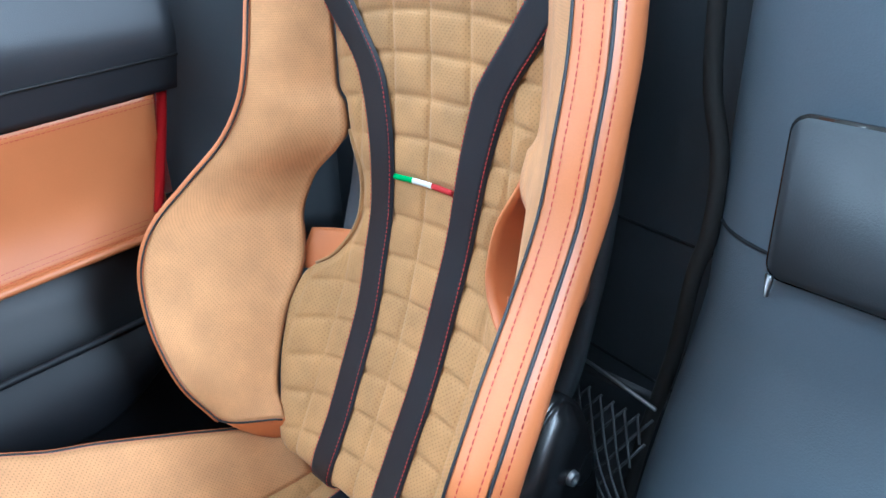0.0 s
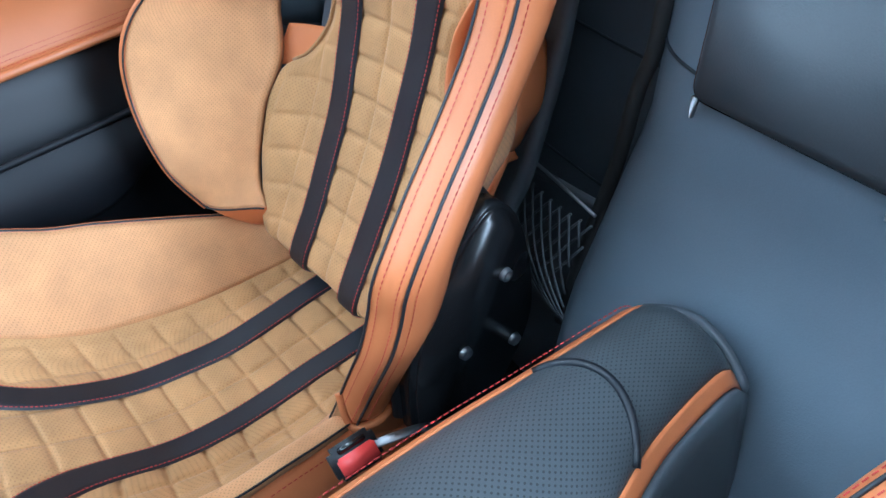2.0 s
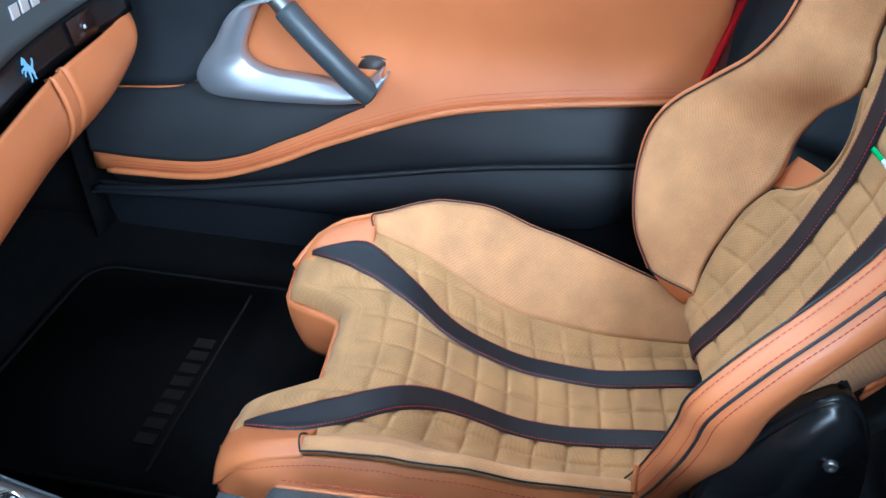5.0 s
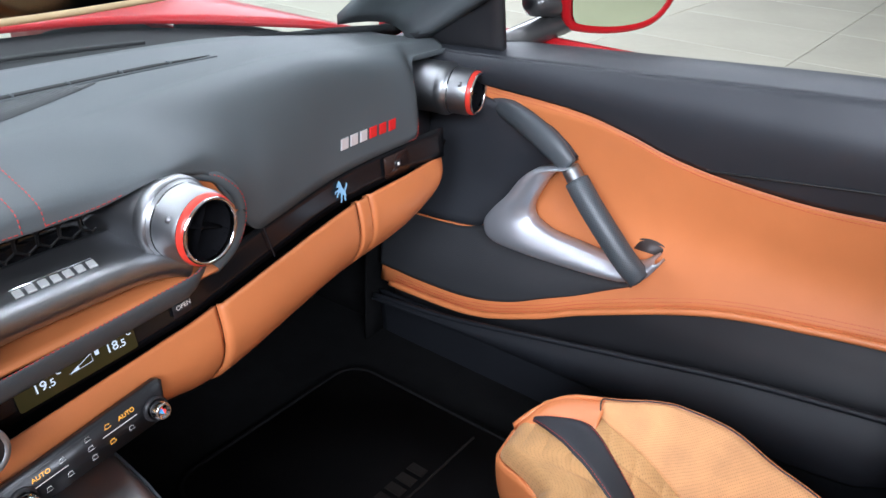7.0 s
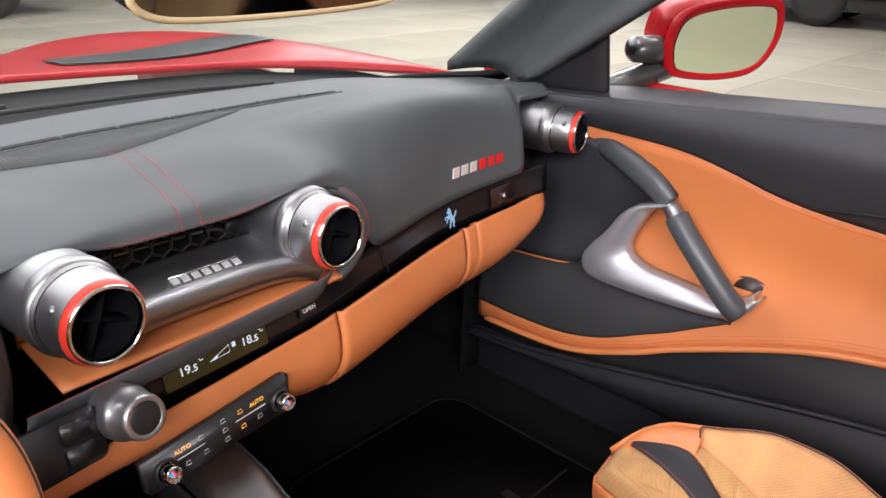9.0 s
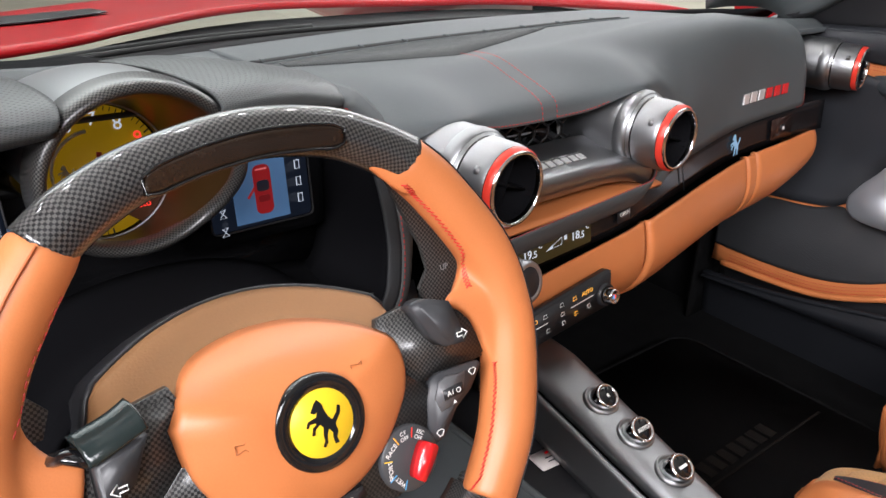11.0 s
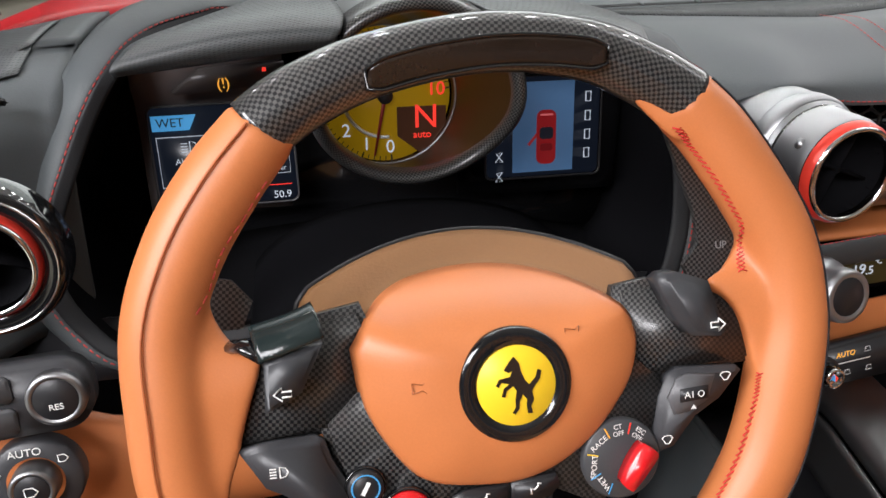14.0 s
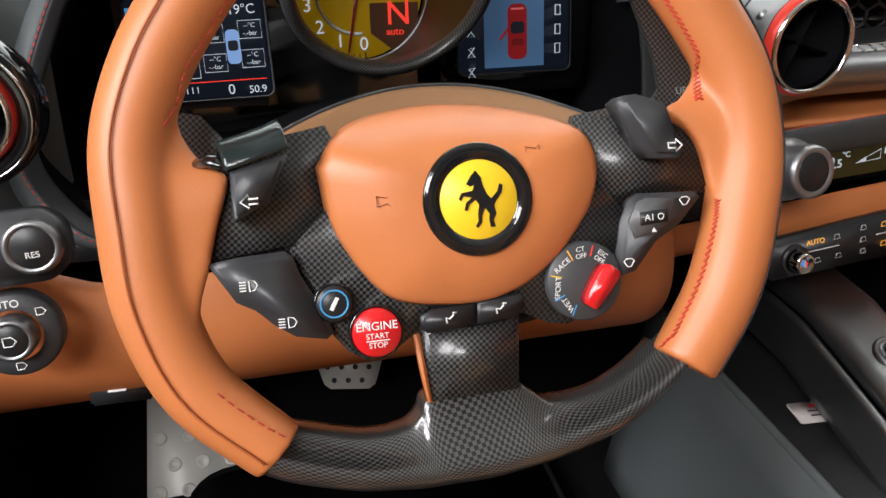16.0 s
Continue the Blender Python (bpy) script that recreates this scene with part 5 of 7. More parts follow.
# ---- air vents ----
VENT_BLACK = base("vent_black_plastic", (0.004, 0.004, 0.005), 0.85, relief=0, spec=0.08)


def make_vent(at, out, name, barrel, r=0.0335, metal=None):
    v = thing("air_vent", name, "air vent", at, "round dashboard vents")
    o = Vector(out).normalized()
    m = frame_at(at, Vector((-o.y, o.x, 0)), (0, 0, 1))
    if (m.to_3x3() @ Vector((0, 0, 1))).dot(o) < 0:
        m = frame_at(at, Vector((o.y, -o.x, 0)), (0, 0, 1))
    part("barrel", lathe([*([(r * 1.36, -barrel), (r * 1.34, -0.055), (r * 1.28, -0.042), (r * 1.22, -0.040)] if barrel > 0.05 else []), (r * 1.20, -0.036), (r * 1.20, -0.012), (r * 1.14, -0.0075)], m, 44), metal or SATIN, v, "satin aluminium barrel" if metal is None else "black surround")
    if barrel > 0.05:
        part("joint_ring", lathe([(r * 1.29, -0.0435), (r * 1.225, -0.0415), (r * 1.215, -0.0385), (r * 1.20, -0.037)], m, 44), GLOSS, v, "dark joint between the two drums")
        part("collar", lathe([(r * 1.345, -0.060), (r * 1.375, -0.0575), (r * 1.375, -0.049), (r * 1.33, -0.0445), (r * 1.29, -0.0435)], m, 44), SATIN, v, "turned collar")
    part("red_ring", lathe([(r * 1.145, -0.0065), (r * 1.135, -0.002), (r * 1.07, 0.0005)], m, 44), RED_RING, v, "bright red ring")
    part("rim", lathe([(r * 1.07, 0.0), (r * 1.05, 0.0025), (r * 0.98, 0.003), (r * 0.96, 0.0), (r * 0.94, -0.010)], m, 44), CHROME, v, "polished rim")
    part("throat", lathe([(r * 0.95, -0.004), (r * 0.90, -0.03), (0, -0.034)], m, 36), VENT_BLACK, v, "black throat")
    part("hub", lathe([(0.0035, -0.03), (0.003, -0.012), (0, -0.011)], m, 12), VENT_BLACK, v)
    for a in (-0.35, 1.2):
        part("vane", box(r * 1.8, 0.0025, 0.02, m @ Matrix.Rotation(a, 4, "Z") @ pose(0, 0, -0.022), 0.0008), VENT_BLACK, v, "black vane")
    if metal is not None:
        part("bezel", lathe([(r * 1.62, -0.022), (r * 1.60, -0.006), (r * 1.52, -0.002), (r * 1.30, -0.001), (r * 1.16, -0.004)], m, 44), GLOSS, v, "glossy black bezel")
        part("bezel_ring", lathe([(r * 1.45, -0.0018), (r * 1.44, 0.0003), (r * 1.41, 0.0003), (r * 1.40, -0.0018)], m, 44), CHROME, v, "thin polished ring")
    for a in (2.6, 5.3):
        part("tab", box(0.004, 0.008, 0.006, m @ Matrix.Rotation(a, 4, "Z") @ pose(r * 1.2, 0, -0.018), 0.001), SATIN, v)
    return v


make_vent((-0.076, 0.152, 0.782), (0.10, -1, 0.02), "round satin aluminium vent with a red ring, beside the wheel", 0.14)
make_vent((0.198, 0.176, 0.779), (0.10, -1, 0.02), "round satin aluminium vent with a red ring, in the dashboard centre", 0.14)
make_vent((0.783, 0.250, 0.784), (0.20, -1, 0.02), "round satin aluminium vent with a red ring, beside the passenger door", 0.14, 0.031)
make_vent((-0.641, 0.121, 0.773), (0.05, -1, 0.05), "round black vent with a thin red ring, beside the driver door", 0.04, 0.029, BLACK)

# ---- instrument binnacle ----
pod = thing("instrument_cluster", "instrument cluster with a yellow rev counter between two screens", "instrument cluster", (-0.38, 0.28, 0.66))
OUT = [(-0.516, 0.871), (-0.556, 0.866), (-0.581, 0.848), (-0.609, 0.798), (-0.633, 0.730), (-0.615, 0.685), (-0.57, 0.657), (-0.45, 0.650), (-0.30, 0.652), (-0.20, 0.668), (-0.170, 0.715), (-0.168, 0.790), (-0.186, 0.835), (-0.23, 0.856), (-0.38, 0.858), (-0.46, 0.862)]
loop = [np.array(p) for p in curve(OUT + OUT[:1], 90)][:-1]
mid = sum(loop) / len(loop)


def rake(x, z):
    return 0.35 * (z - 0.75) + 1.3 * blend(z, 0.835, 0.855) * max(0, min(x + 0.592, -0.205 - x, 0.13))


def ring_sheet(a, b, ya, yb, nv=6, bend=0.0, v0=0.0, v1=1.0):
    def fn(u, v):
        v = v0 + (v1 - v0) * v
        p = loop[round(u * 90) % 90]
        s = a + (b - a) * v
        q = mid + (p - mid) * s
        tilt = rake(p[0], p[1])
        return (q[0], ya + (yb - ya) * v + tilt + bend * math.sin(math.pi * v), q[1])
    return sheet(fn, 90, nv, 1.6, 0.1, 0.003)


part("binnacle_frame", ring_sheet(1.15, 0.975, 0.244, 0.224, 8, -0.013, 0.0, 0.70), CHARCOAL, pod, "padded charcoal leather frame")
part("binnacle_lip", ring_sheet(1.15, 0.975, 0.244, 0.224, 4, -0.013, 0.69, 1.0), base("binnacle_black_leather", (0.020, 0.021, 0.023), 0.6, grain=800, relief=0.3, spec=0.3), pod, "black inner lip of the frame")
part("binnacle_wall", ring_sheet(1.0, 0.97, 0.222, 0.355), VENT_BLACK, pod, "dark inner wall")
part("stitching", seam([(p[0] * 1.0 + (p[0] - mid[0]) * 0.03, 0.2215 - 0.006 + rake(p[0], p[1]), p[1] + (p[1] - mid[1]) * 0.03) for p in [*loop, loop[0]]], up=(0, -1, 0)), THREAD, pod, "red stitching")
part("back_wall", sheet(lambda u, v: (-0.66 + 0.50 * u, 0.352 + 0.01 * v, 0.64 + 0.20 * v), 4, 4, thick=0.005), GLOSS, pod, "glossy black back wall")
# the shelf's near-black colour holds the shade under the dials
part("lower_shelf", sheet(lambda u, v: (-0.64 + 0.47 * u, 0.205 + 0.13 * v, 0.655 + 0.012 * v + 0.03 * math.sin(math.pi * u)), 20, 6, thick=0.006), base("shelf_shade_black", (0.005, 0.005, 0.006), 0.8, spec=0.1), pod, "black shelf under the dials, darkened for its shade")
MT = frame_at((-0.387, 0.330, 0.806), (1, 0, 0), (0, 0.10, 1)) @ Matrix.Diagonal((1.07, 1.07, 1, 1))
dial = part("dial_face", lathe([(0, 0.0), (0.0515, 0.0), (0.0520, -0.002)], MT, 48), DIAL_GLOW, pod, "lit yellow rev counter face")


def hood_edge(a, r, back=0.0):
    """A point of the dial's hood: its upper half stands forward, its foot recedes."""
    c, h = math.cos(a), math.sin(a)
    return Vector((-0.372 + (0.0770 + r) * c, 0.238 + 0.036 * blend(-h, -0.1, 1.0) + back, 0.8210 + (0.0720 + r) * h))


def bezel(u, v):
    a = math.tau * u
    p = MT @ Vector((0.0530 * math.cos(a), 0.0530 * math.sin(a), 0.002))
    return p.lerp(hood_edge(a, -0.007, 0.010), v)


part("dial_bezel", sheet(bezel, 64, 14), base("amber_dark_bezel", (0.040, 0.019, 0.005), 0.32, 0.2), pod, "dark amber bezel")
part("dial_ring", tube([bezel(k / 64, 0.07) for k in range(64)], 0.0012, 6, closed=True, up=(0, -1, 0)), SATIN, pod, "thin satin ring round the dial")
HOOD = curve([(-0.0075, 0.016), (-0.0068, 0.006), (-0.003, 0.0), (0.002, 0.002), (0.0042, 0.010), (0.0048, 0.034)], 14)
part("dial_hood", sheet(lambda u, v: hood_edge(math.tau * u, HOOD[round(v * 14)][0], HOOD[round(v * 14)][1]), 72, 14, 0.48, 0.034), CARBON_FINE, pod, "glossy carbon fibre ring")
part("pod_cover", sheet(lambda u, v: (-0.372 + (0.0775 + 0.010 * v) * math.cos(math.pi * u), 0.264 + 0.15 * v, 0.8205 + (0.0735 + 0.004 * v - 0.020 * v * v) * math.sin(math.pi * u)), 32, 14, thick=0.004), SATIN, pod, "satin metal cover behind the dial")
part("dial_track", tube([MT @ Vector((0.0325 * math.cos(radians(a)), 0.0325 * math.sin(radians(a)), 0.0006)) for a in range(-85, -270, -6)], 0.0016, 4), WHITE, dial, "pale arc")
for k in range(11):
    a = radians(-85 - 27.0 * k)
    m = MT @ pose(0.0408 * math.cos(a), 0.0408 * math.sin(a), 0.0008)
    part("dial_figure", letters(str(k), 0.0145, m, 0.0003), LIGHT_WHITE if k < 9 else LIGHT_RED, dial, "dial figure", smooth=False)
for k in range(51):
    a = radians(-85 - 5.4 * k)
    part("dial_tick", box(0.0035 if k % 5 else 0.005, 0.0007 if k % 5 else 0.0012, 0.0004, MT @ pose(0.0495 * math.cos(a), 0.0495 * math.sin(a), 0.0006) @ Matrix.Rotation(a, 4, "Z"), 0), PLASTIC, dial, smooth=False)
part("gear_shield", prism([(-0.018, 0.010), (0.016, 0.010), (0.016, -0.008), (0.0, -0.024), (-0.018, -0.010)], 0.001, MT @ Matrix.Diagonal((1.15, 1.15, 1, 1)) @ pose(0.026, -0.018, 0.0006)), base("brown_shield", (0.06, 0.022, 0.01), 0.3), dial, "dark brown gear shield", smooth=False)
part("gear_letter", letters("N", 0.026, MT @ pose(0.032, -0.018, 0.0022)), LIGHT_RED, dial, "lit red gear letter", smooth=False)
part("gear_letter", letters("auto", 0.008, MT @ pose(0.029, -0.0315, 0.0022)), LIGHT_RED, dial, smooth=False)
part("needle", prism([(-0.0018, 0.016), (0.0018, 0.016), (0.0007, -0.047), (-0.0007, -0.047)], 0.002, MT @ pose(0, 0, 0.003) @ Matrix.Rotation(-0.20, 4, "Z")), base("dark_red_needle", (0.25, 0.02, 0.02), 0.4), dial, "dark needle")
part("needle_hub", lathe([(0.006, 0.002), (0.006, 0.006), (0, 0.007)], MT, 20), PLASTIC, dial)
part("dial_emblem", prism([(0.45 * x, 0.45 * y) for x, y in horse], 0.0004, MT @ pose(-0.022, 0.002, 0.0008)), WHITE, dial, smooth=False)
# left screen
ML = frame_at((-0.518, 0.309, 0.768), (1, -0.02, 0.025), (0, 0.12, 1))
left = part("screen", prism(rounded(0.108, 0.080, 0.005), 0.006, ML @ pose(0, 0, -0.006), 0.002), SCREEN_DARK, pod, "dark blue lit left screen")
part("screen_frame", tube([ML @ Vector((x, y, 0)) for x, y in rounded(0.110, 0.082, 0.006)], 0.0009, 6, closed=True), SWITCH, left, "thin satin frame")


def pix(m, x, y):
    return m @ pose(x, y, 0.0006)


part("screen_bar", prism([(-0.052, 0.022), (-0.052, 0.034), (-0.018, 0.034), (-0.024, 0.022)], 0.0004, pix(ML, 0, 0)), LIGHT_BLUE, left, "blue mode flag", smooth=False)
part("lamp_symbol", tube([ML @ Vector((-0.0255 + a, 0.008 + b, 0.0006)) for a, b in ((0, 0.005), (0.004, 0.004), (0.006, 0), (0.004, -0.004), (0, -0.005))], 0.0005, 4, closed=True), LIGHT_WHITE, left)
for k in range(4):
    part("lamp_symbol", box(0.005, 0.0007, 0.0003, pix(ML, -0.030, 0.0115 - 0.0023 * k), 0), LIGHT_WHITE, left, smooth=False)
part("screen_text", letters("WET", 0.0098, ML @ pose(-0.038, 0.028, 0.0014), 0.0001), SCREEN_DARK, left, smooth=False)
part("screen_text", letters("19°C", 0.0105, ML @ pose(0.036, 0.0285, 0.0006), 0.0001), LIGHT_WHITE, left, smooth=False)
for t, y in (("Abblend", -0.003), ("licht", -0.0095), ("OFF", -0.016)):
    part("screen_text", letters(t, 0.0072, ML @ pose(-0.026, y, 0.0006), 0.0001), LIGHT_WHITE, left, smooth=False)
part("screen_box", tube([ML @ Vector((x, y, 0.0006)) for x, y in ((-0.050, 0.017), (-0.002, 0.017), (-0.002, -0.023), (-0.050, -0.023))], 0.0004, 4, closed=True), LIGHT_WHITE, left)
for x, y in ((0.011, 0.011), (0.041, 0.013), (0.011, -0.012), (0.041, -0.010)):
    part("screen_box", tube([ML @ Vector((x + a, y + b, 0.0006)) for a, b in ((-0.009, 0.007), (0.009, 0.007), (0.009, -0.007), (-0.009, -0.007))], 0.0003, 4, closed=True), LIGHT_WHITE, left)
    part("screen_text", letters("--°C", 0.0052, ML @ pose(x, y + 0.003, 0.0006), 0.0001), LIGHT_WHITE, left, smooth=False)
    part("screen_text", letters("-.-bar", 0.0052, ML @ pose(x, y - 0.003, 0.0006), 0.0001), LIGHT_WHITE, left, smooth=False)
part("screen_car", prism(rounded(0.011, 0.027, 0.004), 0.0004, pix(ML, 0.0265, 0.000)), glow("pale_blue_segment", (0.25, 0.42, 0.75), 0.8), left, smooth=False)
part("screen_car", prism(rounded(0.008, 0.008, 0.002), 0.0003, ML @ pose(0.0265, 0.001, 0.0011)), SCREEN_DARK, left, smooth=False)
part("screen_line", box(0.100, 0.0006, 0.0004, pix(ML, 0, -0.0265), 0), LIGHT_RED, left, smooth=False)
part("fuel_bar", box(0.007, 0.006, 0.0004, pix(ML, -0.036, -0.0325), 0), LIGHT_AMBER, left, smooth=False)
for k in range(7):
    part("fuel_bar", box(0.0008, 0.005, 0.0004, pix(ML, -0.031 + 0.0042 * k, -0.0325), 0), LIGHT_WHITE, left, smooth=False)
part("screen_text", letters("50.9", 0.0085, ML @ pose(0.042, -0.035, 0.0006), 0.0001), LIGHT_WHITE, left, smooth=False)
part("screen_text", letters("0", 0.0115, ML @ pose(0.021, -0.034, 0.0006), 0.0001), LIGHT_WHITE, left, smooth=False)
lamp = part("warning_lamp_bar", prism([(-0.046, -0.006), (-0.043, -0.0085), (0.030, -0.006), (0.033, 0.010), (0.031, 0.012), (-0.025, 0.010)], 0.004, frame_at((-0.502, 0.3105, 0.8285), (1, 0, 0.05), (0, 0.1, 1)) @ Matrix.Diagonal((1.1, 1.0, 1, 1)), 0.001), base("taupe_gloss_plate", (0.085, 0.074, 0.072), 0.3), pod, "dark warning lamp panel")
part("warning_lamp", letters("(!)", 0.011, frame_at((-0.513, 0.3055, 0.826), (1, 0, 0.05), (0, 0.1, 1)), 0.0002), LIGHT_AMBER, lamp, smooth=False)
part("warning_lamp", box(0.003, 0.003, 0.0006, frame_at((-0.482, 0.3055, 0.836), (1, 0, 0.05), (0, 0.1, 1)), 0), LIGHT_RED, lamp, smooth=False)
# right screen
MR = frame_at((-0.256, 0.303, 0.781), (1, -0.02, 0.015), (0, 0.12, 1))
right = part("screen", prism(rounded(0.099, 0.084, 0.005), 0.006, MR @ pose(0, 0, -0.006), 0.002), SCREEN_DARK, pod, "lit right screen with a car seen from above")
part("screen_frame", tube([MR @ Vector((x, y, 0)) for x, y in rounded(0.101, 0.086, 0.006)], 0.0010, 6, closed=True), PLASTIC, right)
part("screen_panel", box(0.053, 0.076, 0.0006, pix(MR, -0.0005, 0), 0), SCREEN_BLUE, right, "pale blue picture area", smooth=False)
part("screen_car", prism(rounded(0.0170, 0.046, 0.006), 0.0006, MR @ pose(0.002, -0.0085, 0.0011)), glow("red_car_picture", (0.36, 0.012, 0.016), 0.5), right, "red car shape", smooth=False)
part("screen_car", prism(rounded(0.012, 0.010, 0.003), 0.0004, MR @ pose(0.002, -0.005, 0.0018)), SCREEN_DARK, right, smooth=False)
part("screen_car", prism(rounded(0.011, 0.006, 0.002), 0.0004, MR @ pose(0.002, -0.017, 0.0018)), glow("deep_red_picture", (0.16, 0.005, 0.008), 0.7), right, smooth=False)
part("screen_car", box(0.012, 0.0022, 0.0004, MR @ pose(-0.0095, -0.010, 0.0014, 0, 0, 50), 0), glow("red_door_picture", (0.35, 0.015, 0.015), 0.7), right, smooth=False)
part("screen_car", box(0.011, 0.0015, 0.0004, MR @ pose(0.002, 0.0105, 0.0019), 0), glow("pale_red_picture", (0.7, 0.15, 0.15), 0.8), right, smooth=False)
for k in range(4):
    part("screen_key", tube([MR @ Vector((0.0385 + a, 0.024 - 0.016 * k + b, 0.0006)) for a, b in ((-0.0022, 0.004), (0.0022, 0.004), (0.0022, -0.004), (-0.0022, -0.004))], 0.0007, 4, closed=True), LIGHT_WHITE, right)
    part("screen_key", tube([MR @ Vector((-0.0385 + a, 0.010 - 0.017 * k + b, 0.0006)) for a, b in ((-0.0032, -0.004), (0.0026, 0.004), (-0.0026, 0.003), (0.003, -0.004))], 0.0005, 4, closed=True), LIGHT_WHITE, right)
# visors over the screens: padded leather with a rolled front lip
VISOR_M = perforate(base("charcoal_perforated_leather", (0.060, 0.066, 0.068), 0.42, grain=800, relief=0.2, vary=0.12), 0.0046, 0.26, 0.25)
VISORS = (
    ("left", [(-0.577, 0.240, 0.848), (-0.578, 0.234, 0.854), (-0.573, 0.240, 0.861), (-0.562, 0.262, 0.868), (-0.525, 0.325, 0.872), (-0.482, 0.390, 0.874)],
     [(-0.432, 0.238, 0.865), (-0.431, 0.230, 0.872), (-0.427, 0.236, 0.880), (-0.425, 0.262, 0.886), (-0.432, 0.325, 0.887), (-0.444, 0.410, 0.878)]),
    ("right", [(-0.318, 0.240, 0.858), (-0.316, 0.233, 0.865), (-0.313, 0.238, 0.873), (-0.316, 0.262, 0.881), (-0.330, 0.335, 0.884), (-0.352, 0.410, 0.880)],
     [(-0.203, 0.248, 0.851), (-0.200, 0.243, 0.857), (-0.198, 0.250, 0.864), (-0.196, 0.276, 0.870), (-0.206, 0.335, 0.873), (-0.246, 0.402, 0.870)]))
for side, lo_edge, hi_edge in VISORS:
    la, lb = curve(lo_edge, 30), curve(hi_edge, 30)
    part("visor", sheet(lambda u, v: Vector(la[round(v * 30)]).lerp(Vector(lb[round(v * 30)]), u) + Vector((0, 0, 0.006 * math.sin(math.pi * u) * min(1, 3 * v))), 30, 30, 0.15, 0.21, 0.004), VISOR_M, pod, "perforated black leather visor")
TAUPE = base("taupe_plastic", (0.125, 0.108, 0.105), 0.38)
part("screen_housing", sheet(lambda u, v: (-0.582 + 0.114 * u, 0.325 - 0.012 * blend(v, 0.66, 0.8), 0.715 + (0.135 + 0.010 * u) * v), 16, 10, thick=0.005), TAUPE, pod, "dark taupe screen housing")
part("screen_housing", sheet(lambda u, v: (-0.325 + 0.145 * u, 0.322, 0.715 + 0.135 * v), 10, 10, thick=0.005), GLOSS, pod)
part("brow", sheet(lambda u, v: (-0.66 + 0.485 * u, 0.33 + (base_y(-0.66 + 0.485 * u) - 0.33) * v, 0.848 + 0.004 * math.sin(math.pi * u)), 24, 8, thick=0.004), CHARCOAL, pod, "charcoal leather behind the visors")
CORNER = curve([(0.47, 0.846), (0.38, 0.850), (0.29, 0.846), (0.225, 0.834), (0.190, 0.815), (0.172, 0.785), (0.165, 0.74), (0.162, 0.71), (0.160, 0.672)], 32)


def corner(u, v, lift=0.0):
    x = -0.90 + 0.285 * u
    y, z = CORNER[round(v * 32)]
    f = blend(x, -0.700, -0.620)
    y = min(y, base_y(max(-0.74, x)) + 0.02) + (0.075 * f * min(1, 1.6 * v) if y < 0.30 else 0)
    return (x, y - lift * 0.5, z + lift + 0.012 * f * (1 - v))


lc = part("left_corner", sheet(corner, 30, 32, 0.25, 0.5, 0.006), CHARCOAL, dash, "black leather corner of the dashboard round the end vent")
part("speaker_grille", sheet(lambda u, v: corner(0.10 + 0.80 * u, (3 + round(v * 8)) / 32, 0.0022), 24, 8, 0.22, 0.16, 0.001), perforate(base("charcoal_vinyl_perforated", (0.085, 0.092, 0.094), 0.5), 0.0042, 0.26, 0.35), lc, "charcoal perforated speaker panel")
part("side_demister", box(0.060, 0.010, 0.004, pose(-0.668, 0.222, 0.840, -25, 0, -6), 0.002), base("slot_black_plastic", (0.004, 0.004, 0.004), 0.6), lc, "small black side demister slot")
part("slot_rib", box(0.056, 0.0016, 0.006, pose(-0.668, 0.222, 0.841, -25, 0, -6), 0.0004), CHARCOAL, lc)
# driver's lower panel
part("knee_panel", sheet(lambda u, v: (-0.80 + 0.64 * u, 0.120 + 0.05 * u + 0.02 * math.sin(math.pi * v) * -1 + 0.05 * (1 - v) ** 3, 0.535 + (0.115 + 0.030 * blend(u, 0.36, 0.22)) * v - 0.02 * u * (1 - v)), 40, 16, 0.64, 0.12, 0.006), ORANGE, dash, "orange leather knee panel")
part("column_gap", sheet(lambda u, v: (-0.66 + 0.52 * u, 0.20 + 0.02 * v, 0.64 + 0.04 * v), 8, 3, thick=0.005), PLASTIC, dash)
MK = frame_at((-0.628, 0.093, 0.646), (1, 0.05, 0.03), (0, 0.2, 1))
sw = part("light_switch", lathe([(0.0265, -0.01), (0.0265, 0.0), (0.025, 0.003), (0.016, 0.003)], MK, 36), SWITCH, dash, "round black light switch")
part("switch_knob", lathe([(0.0135, 0.0), (0.0132, 0.012), (0.0122, 0.014), (0.0102, 0.0142), (0.0096, 0.013), (0, 0.013)], MK, 32), SATIN, sw, "satin rotary knob")
part("switch_face", lathe([(0.0098, 0.0132), (0.009, 0.0140), (0, 0.0142)], MK, 28), PLASTIC, sw, "dark knob face")
part("switch_lettering", letters("AUTO", 0.0066, MK @ pose(-0.003, 0.0195, 0.0034), 0.0002), WHITE, sw, smooth=False)
for x, y in ((-0.0205, 0.008), (0.017, 0.013), (0.0, -0.0195)):
    part("switch_symbol", tube([MK @ Vector((x + 0.0028 * a, y + 0.0022 * b, 0.0034)) for a, b in ((-1, -1), (-1, 1), (0.3, 1), (1, 0), (0.3, -1))], 0.0004, 4, closed=True), WHITE, sw)
part("switch_symbol", tube([MK @ Vector((0.0036 * a, 0.0028 * b, 0.0145)) for a, b in ((-1, -1), (-1, 1), (0.3, 1), (1, 0), (0.3, -1))], 0.0005, 4, closed=True), WHITE, sw)
MP = frame_at((-0.622, 0.100, 0.698), (1, 0.05, 0.05), (0, 0.2, 1))
